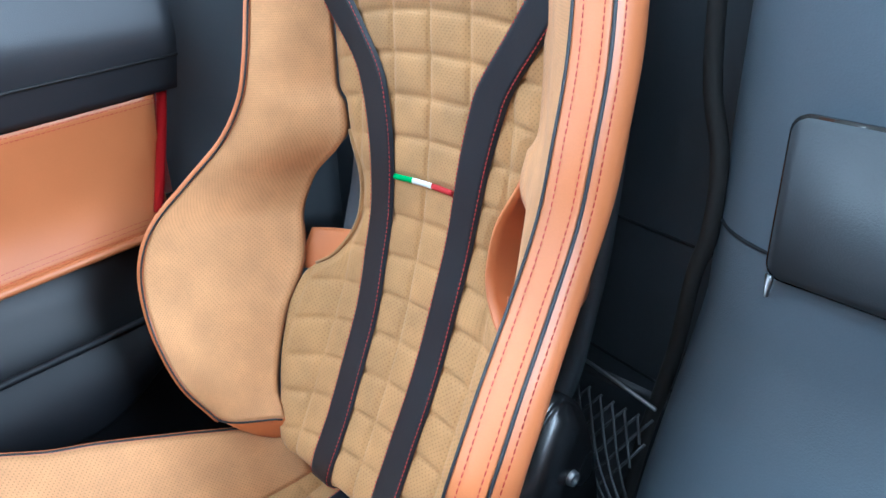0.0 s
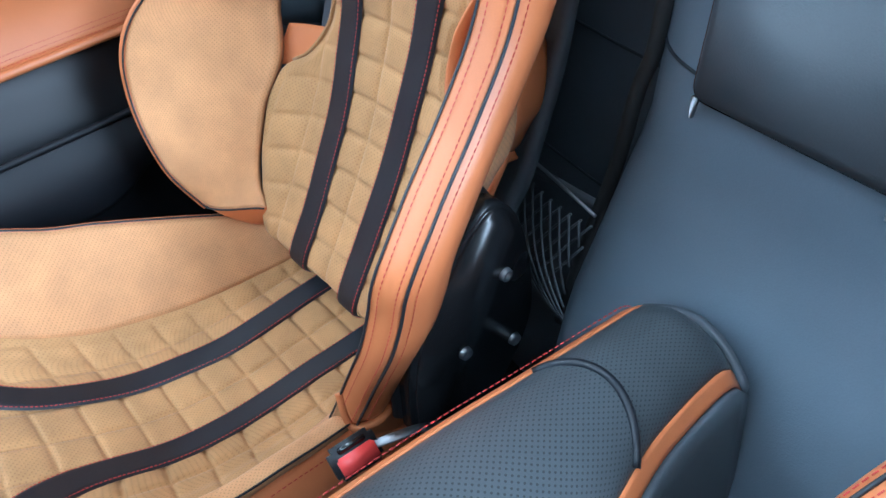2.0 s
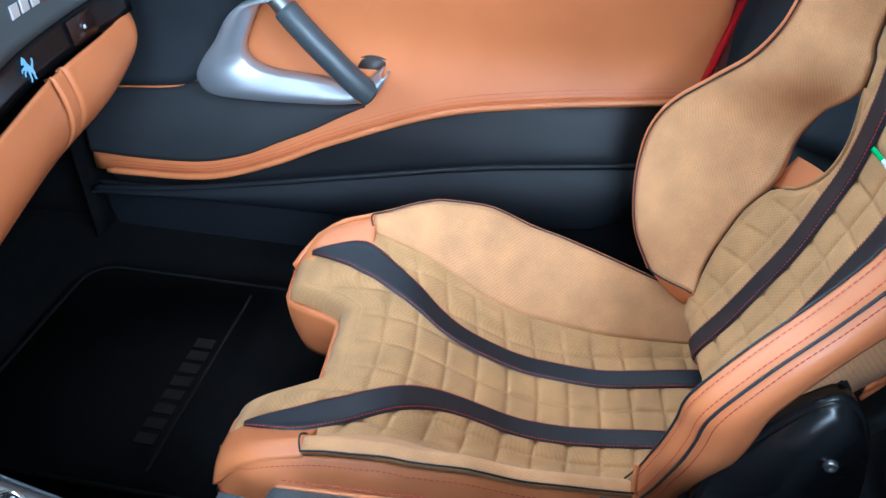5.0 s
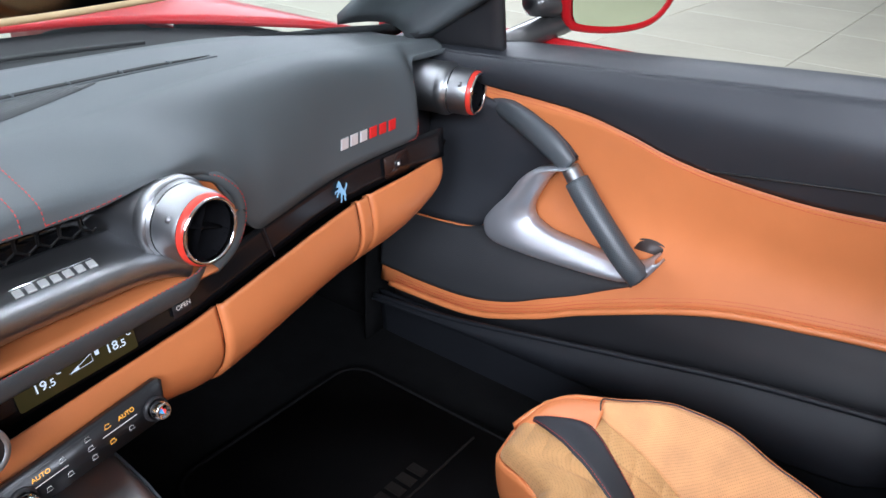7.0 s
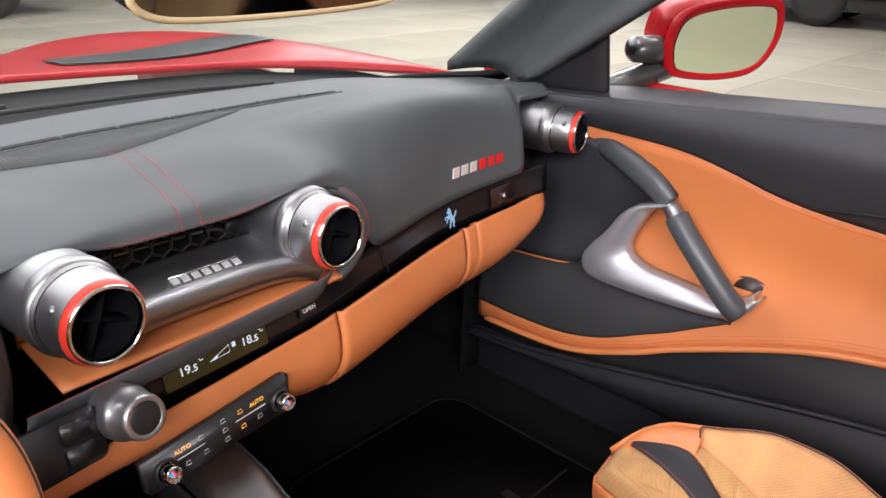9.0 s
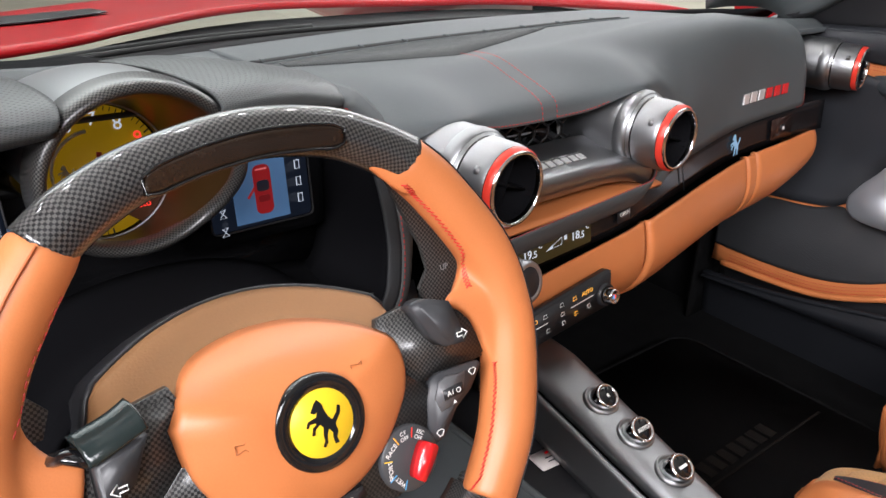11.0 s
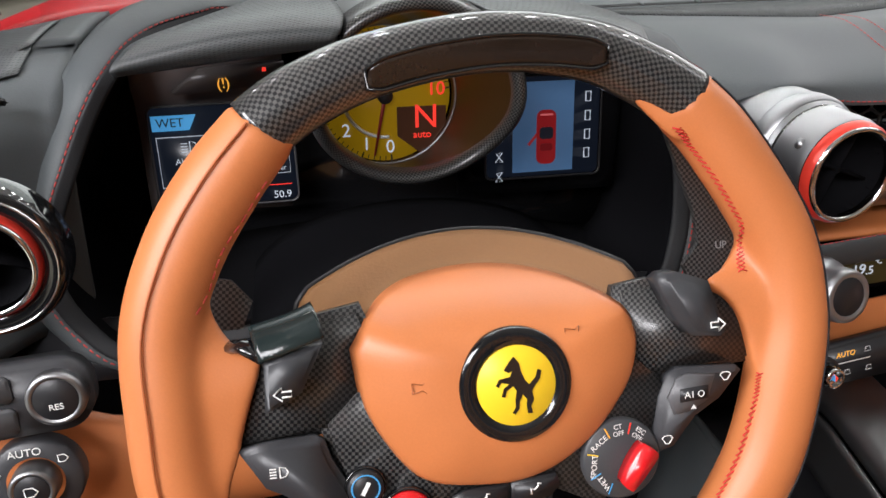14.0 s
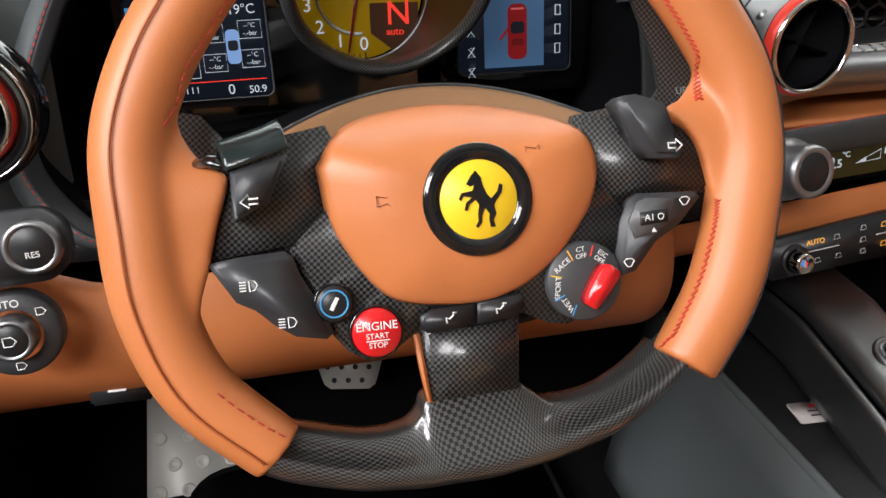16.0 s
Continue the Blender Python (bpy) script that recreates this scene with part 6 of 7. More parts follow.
cru = part("cruise_pod", prism(rounded(0.100, 0.043, 0.018, 8), 0.018, MP @ pose(-0.018, 0, -0.016), 0.002), SWITCH, dash, "black cruise control pod")
part("cruise_knob", lathe([(0.0165, 0.0), (0.0165, 0.006), (0.0155, 0.009), (0.0130, 0.0095), (0.0122, 0.008), (0, 0.008)], MP @ pose(0.014, 0.001, 0.0), 32), SATIN, cru, "satin round key")
part("cruise_face", lathe([(0.0126, 0.0082), (0.0115, 0.0092), (0, 0.0094)], MP @ pose(0.014, 0.001, 0.0), 28), PLASTIC, cru, "dark key face")
part("cruise_lettering", letters("RES", 0.0052, MP @ pose(0.014, -0.003, 0.0098), 0.0002), WHITE, cru, smooth=False)
for y in (0.011, -0.012):
    part("cruise_key", prism(rounded(0.042, 0.0165, 0.004), 0.003, MP @ pose(-0.030, y * 0.85, 0.002), 0.001), base("grey_key_plastic", (0.075, 0.077, 0.082), 0.4), cru, "grey-black key")
obd = part("fuse_flap", box(0.042, 0.010, 0.018, pose(-0.588, 0.140, 0.566, -20, 0, 0), 0.002), PLASTIC, dash, "small black flap under the panel")
for k in range(2):
    part("flap_print", box(0.012, 0.0008, 0.003, pose(-0.590 + 0.004 * k, 0.1345, 0.570 - 0.006 * k, -20, 0, 0), 0), WHITE, obd, smooth=False)

# ---- pedals ----
for name, x, z, w, h, rows, cols in (("brake_pedal", -0.402, 0.325, 0.094, 0.062, 3, 5), ):
    ped = thing(name, "drilled metal brake pedal", "pedal", (x, 0.52, 0.25))
    m = frame_at((x, 0.50, 0.318), (1, 0, -0.14), (0, 0.55, 0.85))
    part("plate", prism([(-0.050, 0.026), (0.050, 0.026), (0.036, -0.024), (0.028, -0.030), (-0.022, -0.030), (-0.030, -0.024)], 0.006, m, 0.002), STEEL, ped)
    for r in range(3):
        for c in range(5 - r):
            part("grip_hole", lathe([(0.0035, 0.0062), (0.0025, 0.0070), (0.0018, 0.0064), (0, 0.0062)], m @ pose((c - (4 - r) / 2) * 0.018, 0.015 - 0.017 * r, 0), 10), PLASTIC, ped)
    part("lever", tube([m @ Vector((0.0, 0.0, 0.0)), (x, 0.58, 0.40), (x, 0.66, 0.55)], 0.010, 8), PLASTIC, ped)
rest_p = thing("foot_rest", "studded metal foot rest", "foot rest", (-0.6, 0.48, 0.24))
m = frame_at((-0.598, 0.47, 0.262), (1, 0, -0.05), (-0.35, 0.55, 0.62))
part("plate", prism(rounded(0.115, 0.30, 0.012), 0.006, m, 0.002), STEEL, rest_p)
for r in range(9):
    for c in range(3):
        part("stud", lathe([(0.009, 0.006), (0.008, 0.009), (0.0055, 0.0085), (0.004, 0.0065), (0, 0.0065)], m @ pose((c - 1 + (0.25 if r % 2 else -0.25)) * 0.034, -0.130 + 0.0325 * r, 0), 12), STEEL, rest_p)

# ---- steering wheel ----
TILT = radians(21)
WM = frame_at((-0.370, 0.018, 0.750), (1, 0, 0), (0, math.sin(TILT), math.cos(TILT)))
wheel = thing("steering_wheel", "orange leather and carbon fibre steering wheel with buttons on its spokes", "steering wheel", (-0.37, 0.06, 0.72))


def mm(u, v, w=0.0):
    return WM @ Vector((u / 1000, v / 1000, w / 1000))


def rim(points, name, material, label, flat=0.92, n=18, steps=48):
    q = curve(points, steps)
    return part(name, tube([mm(p[0], p[1], 0) for p in q], [p[2] / 1000 for p in q], n, flat=flat, up=WM.to_3x3() @ Vector((0, 0, 1))), material, wheel, label)


TOP = [(-114, 119, 17), (-92, 134, 16.5), (-55, 149, 15.5), (0, 158, 15), (50, 153, 15.5), (84, 139, 16.5), (106, 125, 18)]
LEFT = [(-110, 121, 18), (-131, 96, 19.5), (-150, 66, 19.5), (-163, 30, 19), (-163, -10, 20), (-160, -50, 19.5), (-144, -92, 18.5), (-108, -129, 17)]
RIGHT = [(103, 127, 18.5), (124, 104, 19.5), (154, 56, 20), (163, 15, 20), (159, -22, 21), (145, -70, 21), (118, -112, 20)]
LEDGE = [(-113, -116), (-94, -122), (-64, -130), (-42, -129), (-33, -122), (-27, -113), (0, -111), (21, -112), (30, -118), (42, -125), (66, -124), (84, -117), (97, -109), (108, -100)]
CREST = [(-119, -125), (-99, -135), (-68, -144), (-46, -147), (-34, -148), (-24, -148), (0, -148), (20, -146), (32, -144), (46, -141), (72, -133), (95, -121), (112, -108), (122, -98)]
# leather webs that flow from the rim into the spokes
WEBS = (([(-156, 58), (-161, 38), (-163, 22), (-163, 8), (-163, -6), (-162, -20), (-161, -36), (-158, -54), (-153, -72), (-146, -90)],
         [(-142, 52, 4), (-138, 34, 0), (-130, 21, 1), (-119, 14, 5), (-121, 2, 8), (-127, -16, 8), (-132, -34, 8), (-137, -50, 7), (-138, -70, 5), (-131, -90, 3)]),
        ([(150, 66), (157, 48), (161, 34), (163, 22), (163, 8), (162, -6), (160, -20), (157, -34), (152, -50), (146, -66)],
         [(136, 58, 4), (131, 46, 0), (123, 37, 1), (112, 32, 5), (121, 23, 8), (130, 8, 8), (135, -12, 8), (138, -30, 8), (137, -48, 6), (130, -66, 4)]))


def rim_leather(points, web_lines, tongue):
    """Rim section and web grown together under one skin."""
    q = curve(points, 48)
    bar = tube([mm(p[0], p[1], 0) for p in q], [p[2] / 1000 for p in q], 18, flat=0.92, up=WM.to_3x3() @ Vector((0, 0, 1)))
    ra, rb = curve(web_lines[0], 40), curve(web_lines[1], 40)

    def web(u, v):
        a, b = ra[round(u * 40)], rb[round(u * 40)]
        return mm(a[0] + (b[0] - a[0]) * v, a[1] + (b[1] - a[1]) * v, 12 + (b[2] - 12) * v)

    ta, tb = curve(tongue[0], 12), curve(tongue[1], 12)

    def flap(u, v):
        a, b = ta[round(u * 12)], tb[round(u * 12)]
        return mm(a[0] + (b[0] - a[0]) * v, a[1] + (b[1] - a[1]) * v, a[2] + (b[2] - a[2]) * v)

    ob = part("rim_side", joined(bar, sheet(web, 40, 12, 0.2, 0.05, 0.013), sheet(flap, 12, 12, 0.03, 0.05, 0.009)), ORANGE, wheel, "smooth orange leather rim section and spoke end")
    skin = ob.modifiers.new("skin", "REMESH")
    skin.mode, skin.voxel_size, skin.use_smooth_shade = "VOXEL", 0.0017, True
    ease = ob.modifiers.new("ease", "SMOOTH")
    ease.factor, ease.iterations = 0.5, 22
    return ob


rim(TOP, "rim_top", CARBON, "lacquered carbon fibre rim section")
lt = rim_leather(LEFT, WEBS[0], ([(-116, 117, 17), (-121, 108, 18), (-127, 98, 18)], [(-89, 118, 5), (-98, 108, 5), (-111, 90, 6)]))
rt = rim_leather(RIGHT, WEBS[1], ([(108, 129, 17), (114, 120, 18), (121, 108, 18)], [(70, 130, 6), (78, 121, 6), (95, 104, 7)]))
li, lc = curve(LEDGE, 90), curve(CREST, 90)


def foot_rim(u, v):
    """Flattened foot of the rim: a hollowed ledge inside, a rounded crest outside."""
    k = round(u * 90)
    a, b = np.array(li[k][:2]), np.array(lc[k][:2])
    d = b - a
    wide = float(np.linalg.norm(d))
    d = d / wide
    prof = [(0.0, -26), (-0.6, -14), (0.0, -7), (1.5, -4.5), (wide * 0.35, -1.5), (wide * 0.66, 4.5), (wide - 2, 12.2), (wide + 3, 13.0), (wide + 8, 9.5), (wide + 11.5, 2), (wide + 11, -8), (wide + 5, -17), (wide * 0.5, -24)]
    q = curve(prof, 28)[round(v * 28)]
    p = a + d * q[0]
    return mm(p[0], p[1], q[1])


part("rim_bottom", sheet(foot_rim, 90, 28, 0.27, 0.115, 0.002), CARBON, wheel, "lacquered carbon fibre rim foot with a hollowed ledge")
LED = curve([(-61, 140.0), (-32, 147), (0, 151), (30, 150.5), (57, 147.5)], 32)


def led(u, v, grow=0.0, lift=0.0):
    q = LED[round(u * 32)]
    half = (6.4 + grow) * min(1, 0.35 + 9 * min(u, 1 - u)) ** 0.5
    y = q[1] + (2 * v - 1) * half
    return mm(q[0], y, 15.2 - 0.010 * (y - 158) ** 2 + lift)


part("led_window", sheet(lambda u, v: led(u, v, 0, 1.9), 32, 6, thick=0.002), base("smoked_lens", (0.020, 0.012, 0.008), 0.22, vary=0.3, spot=40), wheel, "smoked brown light bar window")
part("led_frame", tube([led(k / 32, 0, 0.8, 1.7) for k in range(33)] + [led(k / 32, 1, 0.8, 1.7) for k in range(32, -1, -1)], 0.0011, 6, closed=True), GLOSS, wheel, "glossy black frame")
# rim seams
def on_rim(hull, home, a, b):
    """The spot of the rim's skin under a point of the wheel's plane."""
    hit = hull.ray_cast(home.inverted() @ mm(a, b, 60), home.to_3x3().inverted() @ (WM.to_3x3() @ Vector((0, 0, -1))))
    if hit[0] is None or (WM.inverted() @ (home @ hit[0])).z < -0.002:
        return None
    return home @ hit[0]


for side, pts, sgn in ((lt, LEFT, 1), (rt, RIGHT, -1)):
    q = curve(pts, 80)
    ridge = []
    for i, p in enumerate(q):
        a, b = q[max(i - 1, 0)], q[min(i + 1, 80)]
        t = np.array([b[0] - a[0], b[1] - a[1]])
        t = t / np.linalg.norm(t)
        nrm = np.array([-t[1], t[0]]) * (1 if sgn > 0 else -1)
        ridge.append(mm(*(np.array(p[:2]) - nrm * (p[2] * (0.30 if sgn > 0 else 0.80))), p[2] * (0.93 if sgn > 0 else 0.55)))
    # stitching runs along the inner edge and follows the web above and below the spoke
    if sgn < 0:
        runs = ([(94, 110), (103.5, 98), (115.5, 80), (124.4, 61.7), (130, 46.4), (131, 34)], [(131, -19), (129, -33), (120, -57), (107, -81), (97, -100)])
    else:
        runs = ([(-108, 92), (-117.4, 79.4), (-130, 65), (-137, 47), (-144, 37)], [(-131, -92), (-122, -101), (-112, -110), (-103, -117)])
    bpy.context.view_layer.update()
    hull, home = BVHTree.FromObject(side, bpy.context.evaluated_depsgraph_get()), side.matrix_world.copy()
    for run in runs:
        path = [(a, b, math.hypot(a, b)) for a, b, *_ in curve(run, 60)]
        push = []
        for a, b, r in path:
            push.append(next((0.5 * n for n in range(50) if on_rim(hull, home, a * (1 + 0.5 * n / r), b * (1 + 0.5 * n / r))), 0.0))
        line = []
        for k, (a, b, r) in enumerate(path):
            near = push[max(0, k - 7):k + 8]
            grow = 1 + (sum(near) / len(near) + 1.5) / r
            spot = on_rim(hull, home, a * grow, b * grow)
            if spot is not None:
                line.append(spot)
        if len(line) < 4:
            continue
        up = WM.to_3x3() @ Vector((0, 0, 1))
        if sgn < 0:
            for d in (-1, 1):
                part("cross_stitch", tube([p + WM.to_3x3() @ Vector((0.0024 * d * (1 if k % 2 else -1), 0, 0.0008)) for k, p in enumerate(line[::2])], 0.0005, 4), BRIGHT_THREAD, side, "bright red cross stitching")
        else:
            part("cross_stitch", seam([p + up * 0.0005 for p in line], 0.006, 0.004, 0.0004, up), THREAD, side, "red stitching")
    part("leather_seam", tube(ridge[1:-1], 0.0007, 5), base("dark_orange_seam", (0.42, 0.11, 0.028), 0.5) if sgn > 0 else STRIP, side)


def plate(name, outline, depth, z, material, label="", bevel=0.003, parent=None, n=0, steps=2):
    o = [(x / 1000, y / 1000) for x, y in outline]
    if n:
        o = [tuple(p) for p in curve(o + o[:1], n)[:-1]]
    return part(name, prism(o, depth / 1000, WM @ pose(0, 0, z / 1000), bevel, steps), material, parent or wheel, label)


plate("spoke_left", [(-136, 2), (-122, 16), (-104, 28), (-70, 34), (-62, 14), (-60, -30), (-96, -29), (-134, -33), (-150, -20)], 12, -10, CARBON_FINE, "carbon fibre spoke", 0.004)
plate("spoke_right", [(142, -16), (76, -20), (60, -20), (58, 10), (63, 31), (84, 34), (118, 24), (138, 14), (150, 0)], 12, -10, CARBON_FINE, "carbon fibre spoke", 0.004)
plate("spoke_hub", [(-94, -22), (-91, -36), (-85, -54), (-75, -73), (-68, -82), (-60, -87), (-50, -87), (-40, -81), (-31, -75), (26, -72), (40, -79), (50, -81), (60, -78), (70, -68), (82, -45), (92, -22), (60, 10), (-60, 10)], 11, -6, CARBON_FINE, "carbon fibre lower spoke body", 0.004)
plate("spoke_bottom", [(-31, -74), (-27, -114), (21, -113), (24, -70)], 11, -7, CARBON_FINE, "carbon fibre lower spoke", 0.004)
plate("spoke_trim", [(-34.5, -77), (-29.5, -114), (-27, -114), (-31, -77)], 8, -6, ORANGE, "thin orange edge", 0.001)
# airbag cover
AIR = [(-77, 13), (-66, 29), (-51, 38), (-30, 43), (-4, 45), (24, 42), (48, 34), (66, 21), (72, 5), (69, -13), (60, -28), (45, -45), (25, -58), (3, -64), (-21, -63), (-39, -59.5), (-51, -52), (-63, -36), (-73, -15)]
al = [np.array(p) for p in curve(AIR + AIR[:1], 72)][:-1]
ac = np.array([-3.0, -9.0])


def cover(u, v):
    """A dome whose upper side rolls back towards the column."""
    p = al[round(u * 72) % 72]
    q = ac + (p - ac) * v
    low = 7 - 46 * blend(p[1], 21, 48)
    h = low + (21.5 - low) * (1 - v ** 3.2) if v < 0.999 else low - 4
    dent = -1.5 * math.exp(-((q[0] - 1) ** 2 + (q[1] + 9) ** 2) / 1200)
    return mm(q[0], q[1], h + dent)


air = part("airbag_cover", sheet(cover, 72, 24, 0.3, 0.08, 0.002), ORANGE, wheel, "padded orange leather airbag cover")
EM = WM @ pose(0.001, -0.009, 0.0195)
part("emblem_ring", lathe([(0.0285, -0.004), (0.0283, 0.0012), (0.0275, 0.0020), (0.0200, 0.0021), (0.0198, 0.0012)], EM, 44), GLOSS, wheel, "glossy black emblem ring")
em = part("emblem_disc", lathe([(0.0200, 0.0016), (0.0195, 0.0022), (0, 0.0024)], EM, 44), YELLOW, wheel, "bright yellow emblem disc")
part("emblem_shape", prism([(0.85 * x, 0.85 * y) for x, y in horse], 0.0005, EM @ pose(0.001, 0, 0.0024)), GLOSS, em, "plain black emblem shape", smooth=False)
for u, v, w in ((-46, -6, 18.7), (32, 13, 16.6)):
    part("horn_mark", tube([mm(u + 3.6 * x, v + 3.6 * y, w) for x, y in ((-1, -0.7), (-1, 0.7), (0.4, 0.4), (1, 0.9), (1, -0.9), (0.4, -0.4))], 0.0004, 4, closed=True), base("pressed_leather", (0.36, 0.11, 0.03), 0.5), air, "pressed horn mark")


def disc_button(name, u, v, r, z, h, material, label):
    m = WM @ pose(u / 1000, v / 1000, z / 1000)
    part("button_ring", lathe([(r * 1.14, -0.002), (r * 1.12, h * 0.55), (r * 1.02, h * 0.6), (r * 1.0, 0)], m, 36), GLOSS, wheel, "dark ring")
    return part(name, lathe([(r, -0.002), (r, h * 0.8), (r * 0.93, h), (0, h * 1.02)], m, 36), material, wheel, label), m


eng, me = disc_button("start_button", -54, -72, 0.0125, 5, 0.006, RED_BUTTON, "red engine start button")
for t, y, s in (("ENGINE", 0.0035, 0.0060), ("START", -0.0015, 0.0040), ("STOP", -0.0062, 0.0040)):
    part("button_lettering", letters(t, s, me @ pose(0, y, 0.0064), 0.0001), WHITE, eng, "white lettering", smooth=False)
part("button_rule", box(0.012, 0.0005, 0.0003, me @ pose(0, -0.0038, 0.0064), 0), WHITE, eng, smooth=False)
dmp, md = disc_button("damper_button", -74, -55, 0.0090, 5, 0.005, PLASTIC, "black round button with a blue ring")
part("button_glow", tube([md @ Vector((0.0068 * math.cos(k * math.tau / 28), 0.0068 * math.sin(k * math.tau / 28), 0.0053)) for k in range(28)], 0.0005, 4, closed=True), LIGHT_BLUE, dmp)
part("button_symbol", box(0.002, 0.007, 0.0004, md @ pose(0, 0, 0.0053, 0, 0, -30), 0), WHITE, dmp, smooth=False)
for o, m2, name in (([(-31, -66.5), (-24, -64), (-1.5, -62.5), (-2, -74), (-27.5, -76), (-31, -73)], 0, "voice_key"), ([(-0.5, -62.4), (23.4, -60.7), (25.5, -67), (20, -72.5), (-1, -74)], 1, "phone_key")):
    key = plate(name, o, 6, 3, PLASTIC, "black rocker key", 0.0015)
    c = (-15, -69) if m2 == 0 else (12, -67)
    part("key_symbol", tube([mm(c[0] + a, c[1] + b, 9.3) for a, b in ((-2.5, -2.5), (-2.8, 0.5), (-1, -0.3), (1.2, 1.6), (0.8, 2.8), (2.8, 2.6))], 0.0006, 4), WHITE, key)
# mode dial
DM = WM @ pose(0.0590, -0.0575, 0.005)
mode = part("mode_dial", lathe([(0.0215, -0.003), (0.0213, 0.003), (0.020, 0.0042), (0.0, 0.0042)], DM, 40), base("dark_grey_dial", (0.05, 0.052, 0.056), 0.4), wheel, "dark grey drive mode dial")
for t, a in (("WET", 228), ("SPORT", 188), ("RACE", 142), ("CT OFF", 96), ("ESC OFF", 52)):
    r = 0.0155
    part("dial_lettering", letters(t.replace(" ", "\n"), 0.0042 if " " not in t else 0.0036, DM @ pose(r * math.cos(radians(a)), r * math.sin(radians(a)), 0.0044) @ Matrix.Rotation(radians(a - 90 if a < 140 else a - 105), 4, "Z"), 0.0001), WHITE, mode, smooth=False)
for a, m in ((245, LIGHT_BLUE), (207, LIGHT_BLUE), (166, YELLOW), (118, LIGHT_AMBER), (74, LIGHT_RED)):
    part("dial_tick", box(0.006, 0.0006, 0.0003, DM @ pose(0.0165 * math.cos(radians(a)), 0.0165 * math.sin(radians(a)), 0.0044) @ Matrix.Rotation(radians(a), 4, "Z"), 0), m, mode, smooth=False)
knob = part("mode_knob", prism([tuple(p) for p in curve([(-0.0135, -0.0035), (-0.0125, 0.003), (0.0, 0.0062), (0.0135, 0.0062), (0.0155, 0.0), (0.0135, -0.0058), (0.0, -0.006), (-0.012, -0.0048), (-0.0135, -0.0035)], 30)[:-1]], 0.011, DM @ pose(0.005, -0.003, 0.004) @ Matrix.Rotation(radians(52), 4, "Z") @ Matrix.Diagonal((0.82, 0.80, 1, 1)), 0.003, 3), RED_BUTTON, mode, "bright red lever")
# wiper and light keys, indicator pads
wip = plate("wiper_pod", [(82, -28), (87, -17), (93, -13.5), (126, -15), (129, -18), (116, -32), (102, -40), (89, -55), (81, -57), (78, -49)], 9, 1, SWITCH, "dark grey wiper control pod", 0.003)
plate("wiper_face", [(85, -28), (90, -18), (96, -16), (112, -17.5), (107, -31), (97, -36), (88, -37)], 2.5, 9.5, base("mid_grey_plastic", (0.10, 0.10, 0.105), 0.4), "grey key face", 0.001, wip)
plate("wiper_roller", [(91, -23.5), (107, -22.5), (107, -29.5), (91, -30.5)], 3.5, 10, PLASTIC, "ribbed roller", 0.001, wip)
part("wiper_lettering", letters("A1 O", 0.0050, WM @ pose(0.0985, -0.0265, 0.0138), 0.0001), WHITE, wip, smooth=False)
part("wiper_mark", prism([(-0.0015, -0.001), (0.0015, -0.001), (0, 0.0015)], 0.0003, WM @ pose(0.0985, -0.0335, 0.0122)), WHITE, wip, smooth=False)
for u, v in ((118, -19.5), (84, -50)):
    part("wiper_mark", tube([mm(u + a, v + b, 10.6) for a, b in ((-3, 1), (-1.5, 2.2), (1.5, 2.2), (3, 1), (1, -2), (-1, -2))], 0.0004, 4, closed=True), WHITE, wip)
beam = plate("light_pod", [(-133, -30), (-118, -28), (-96, -27), (-92, -30), (-89, -40), (-81, -55), (-75, -70), (-79, -73), (-94, -70), (-104, -63), (-112, -55), (-121, -50)], 9, 0, SWITCH, "black headlamp key pod", 0.003)
for u, v in ((-114, -42), (-97, -62)):
    for k in range(4):
        part("lamp_mark", box(0.0032, 0.0006, 0.0003, WM @ pose((u - 3.2) / 1000, (v + 2.1 - 1.4 * k) / 1000, 0.0092), 0), WHITE, beam, smooth=False)
    part("lamp_mark", tube([mm(u + a, v + b, 9.2) for a, b in ((0, 2.6), (2.6, 2.2), (4, 0), (2.6, -2.2), (0, -2.6))], 0.0004, 4, closed=True), WHITE, beam)
pl = plate("indicator_pad", [(-118, -10), (-115, -9), (-101, -2), (-97, 6), (-90, 20), (-100, 18), (-117, 14)], 19, 2, SWITCH, "black indicator paddle key", 0.003)
def cap(u, v):
    a, b = (-119, 14, 21), (-89, 23, 20)
    x, y, w = (a[i] + (b[i] - a[i]) * u for i in range(3))
    t = 1.45 * v
    return mm(x - 5 * v + 3 * math.sin(math.pi * u) * v, y + 15 * math.sin(t), w - 19 * (1 - math.cos(t)) + 1.5 * math.sin(math.pi * u))


part("indicator_cap", sheet(cap, 16, 14, 0.03, 0.03, 0.004), base("green_black_gloss", (0.016, 0.024, 0.024), 0.16), pl, "glossy black cap")
part("indicator_arm", tube([mm(-116, 16, 14), mm(-126, 20, 6), mm(-133, 19, 0)], [0.006, 0.0055, 0.005], 10, flat=0.6), GLOSS, pl, "glossy black arm")
prr = plate("indicator_pad", [(79, 35), (83, 38), (90, 38.5), (106, 33), (109, 24), (115, 5.5), (112, 3.5), (97, 5), (90, 13), (84, 25)], 18, 2, SWITCH, "black indicator paddle key", 0.004)
ARROW = [(-4, 1.3), (0.2, 1.3), (0.2, 3.2), (4, 0), (0.2, -3.2), (0.2, -1.3), (-4, -1.3)]
part("arrow_mark", tube([mm(-109.5 - x, -1 + y, 22.2) for x, y in ARROW], 0.0006, 4, closed=True), WHITE, pl, "white arrow")
part("arrow_mark", tube([mm(109 + x, 10.5 + y, 20.2) for x, y in ARROW], 0.0006, 4, closed=True), WHITE, prr, "white arrow")
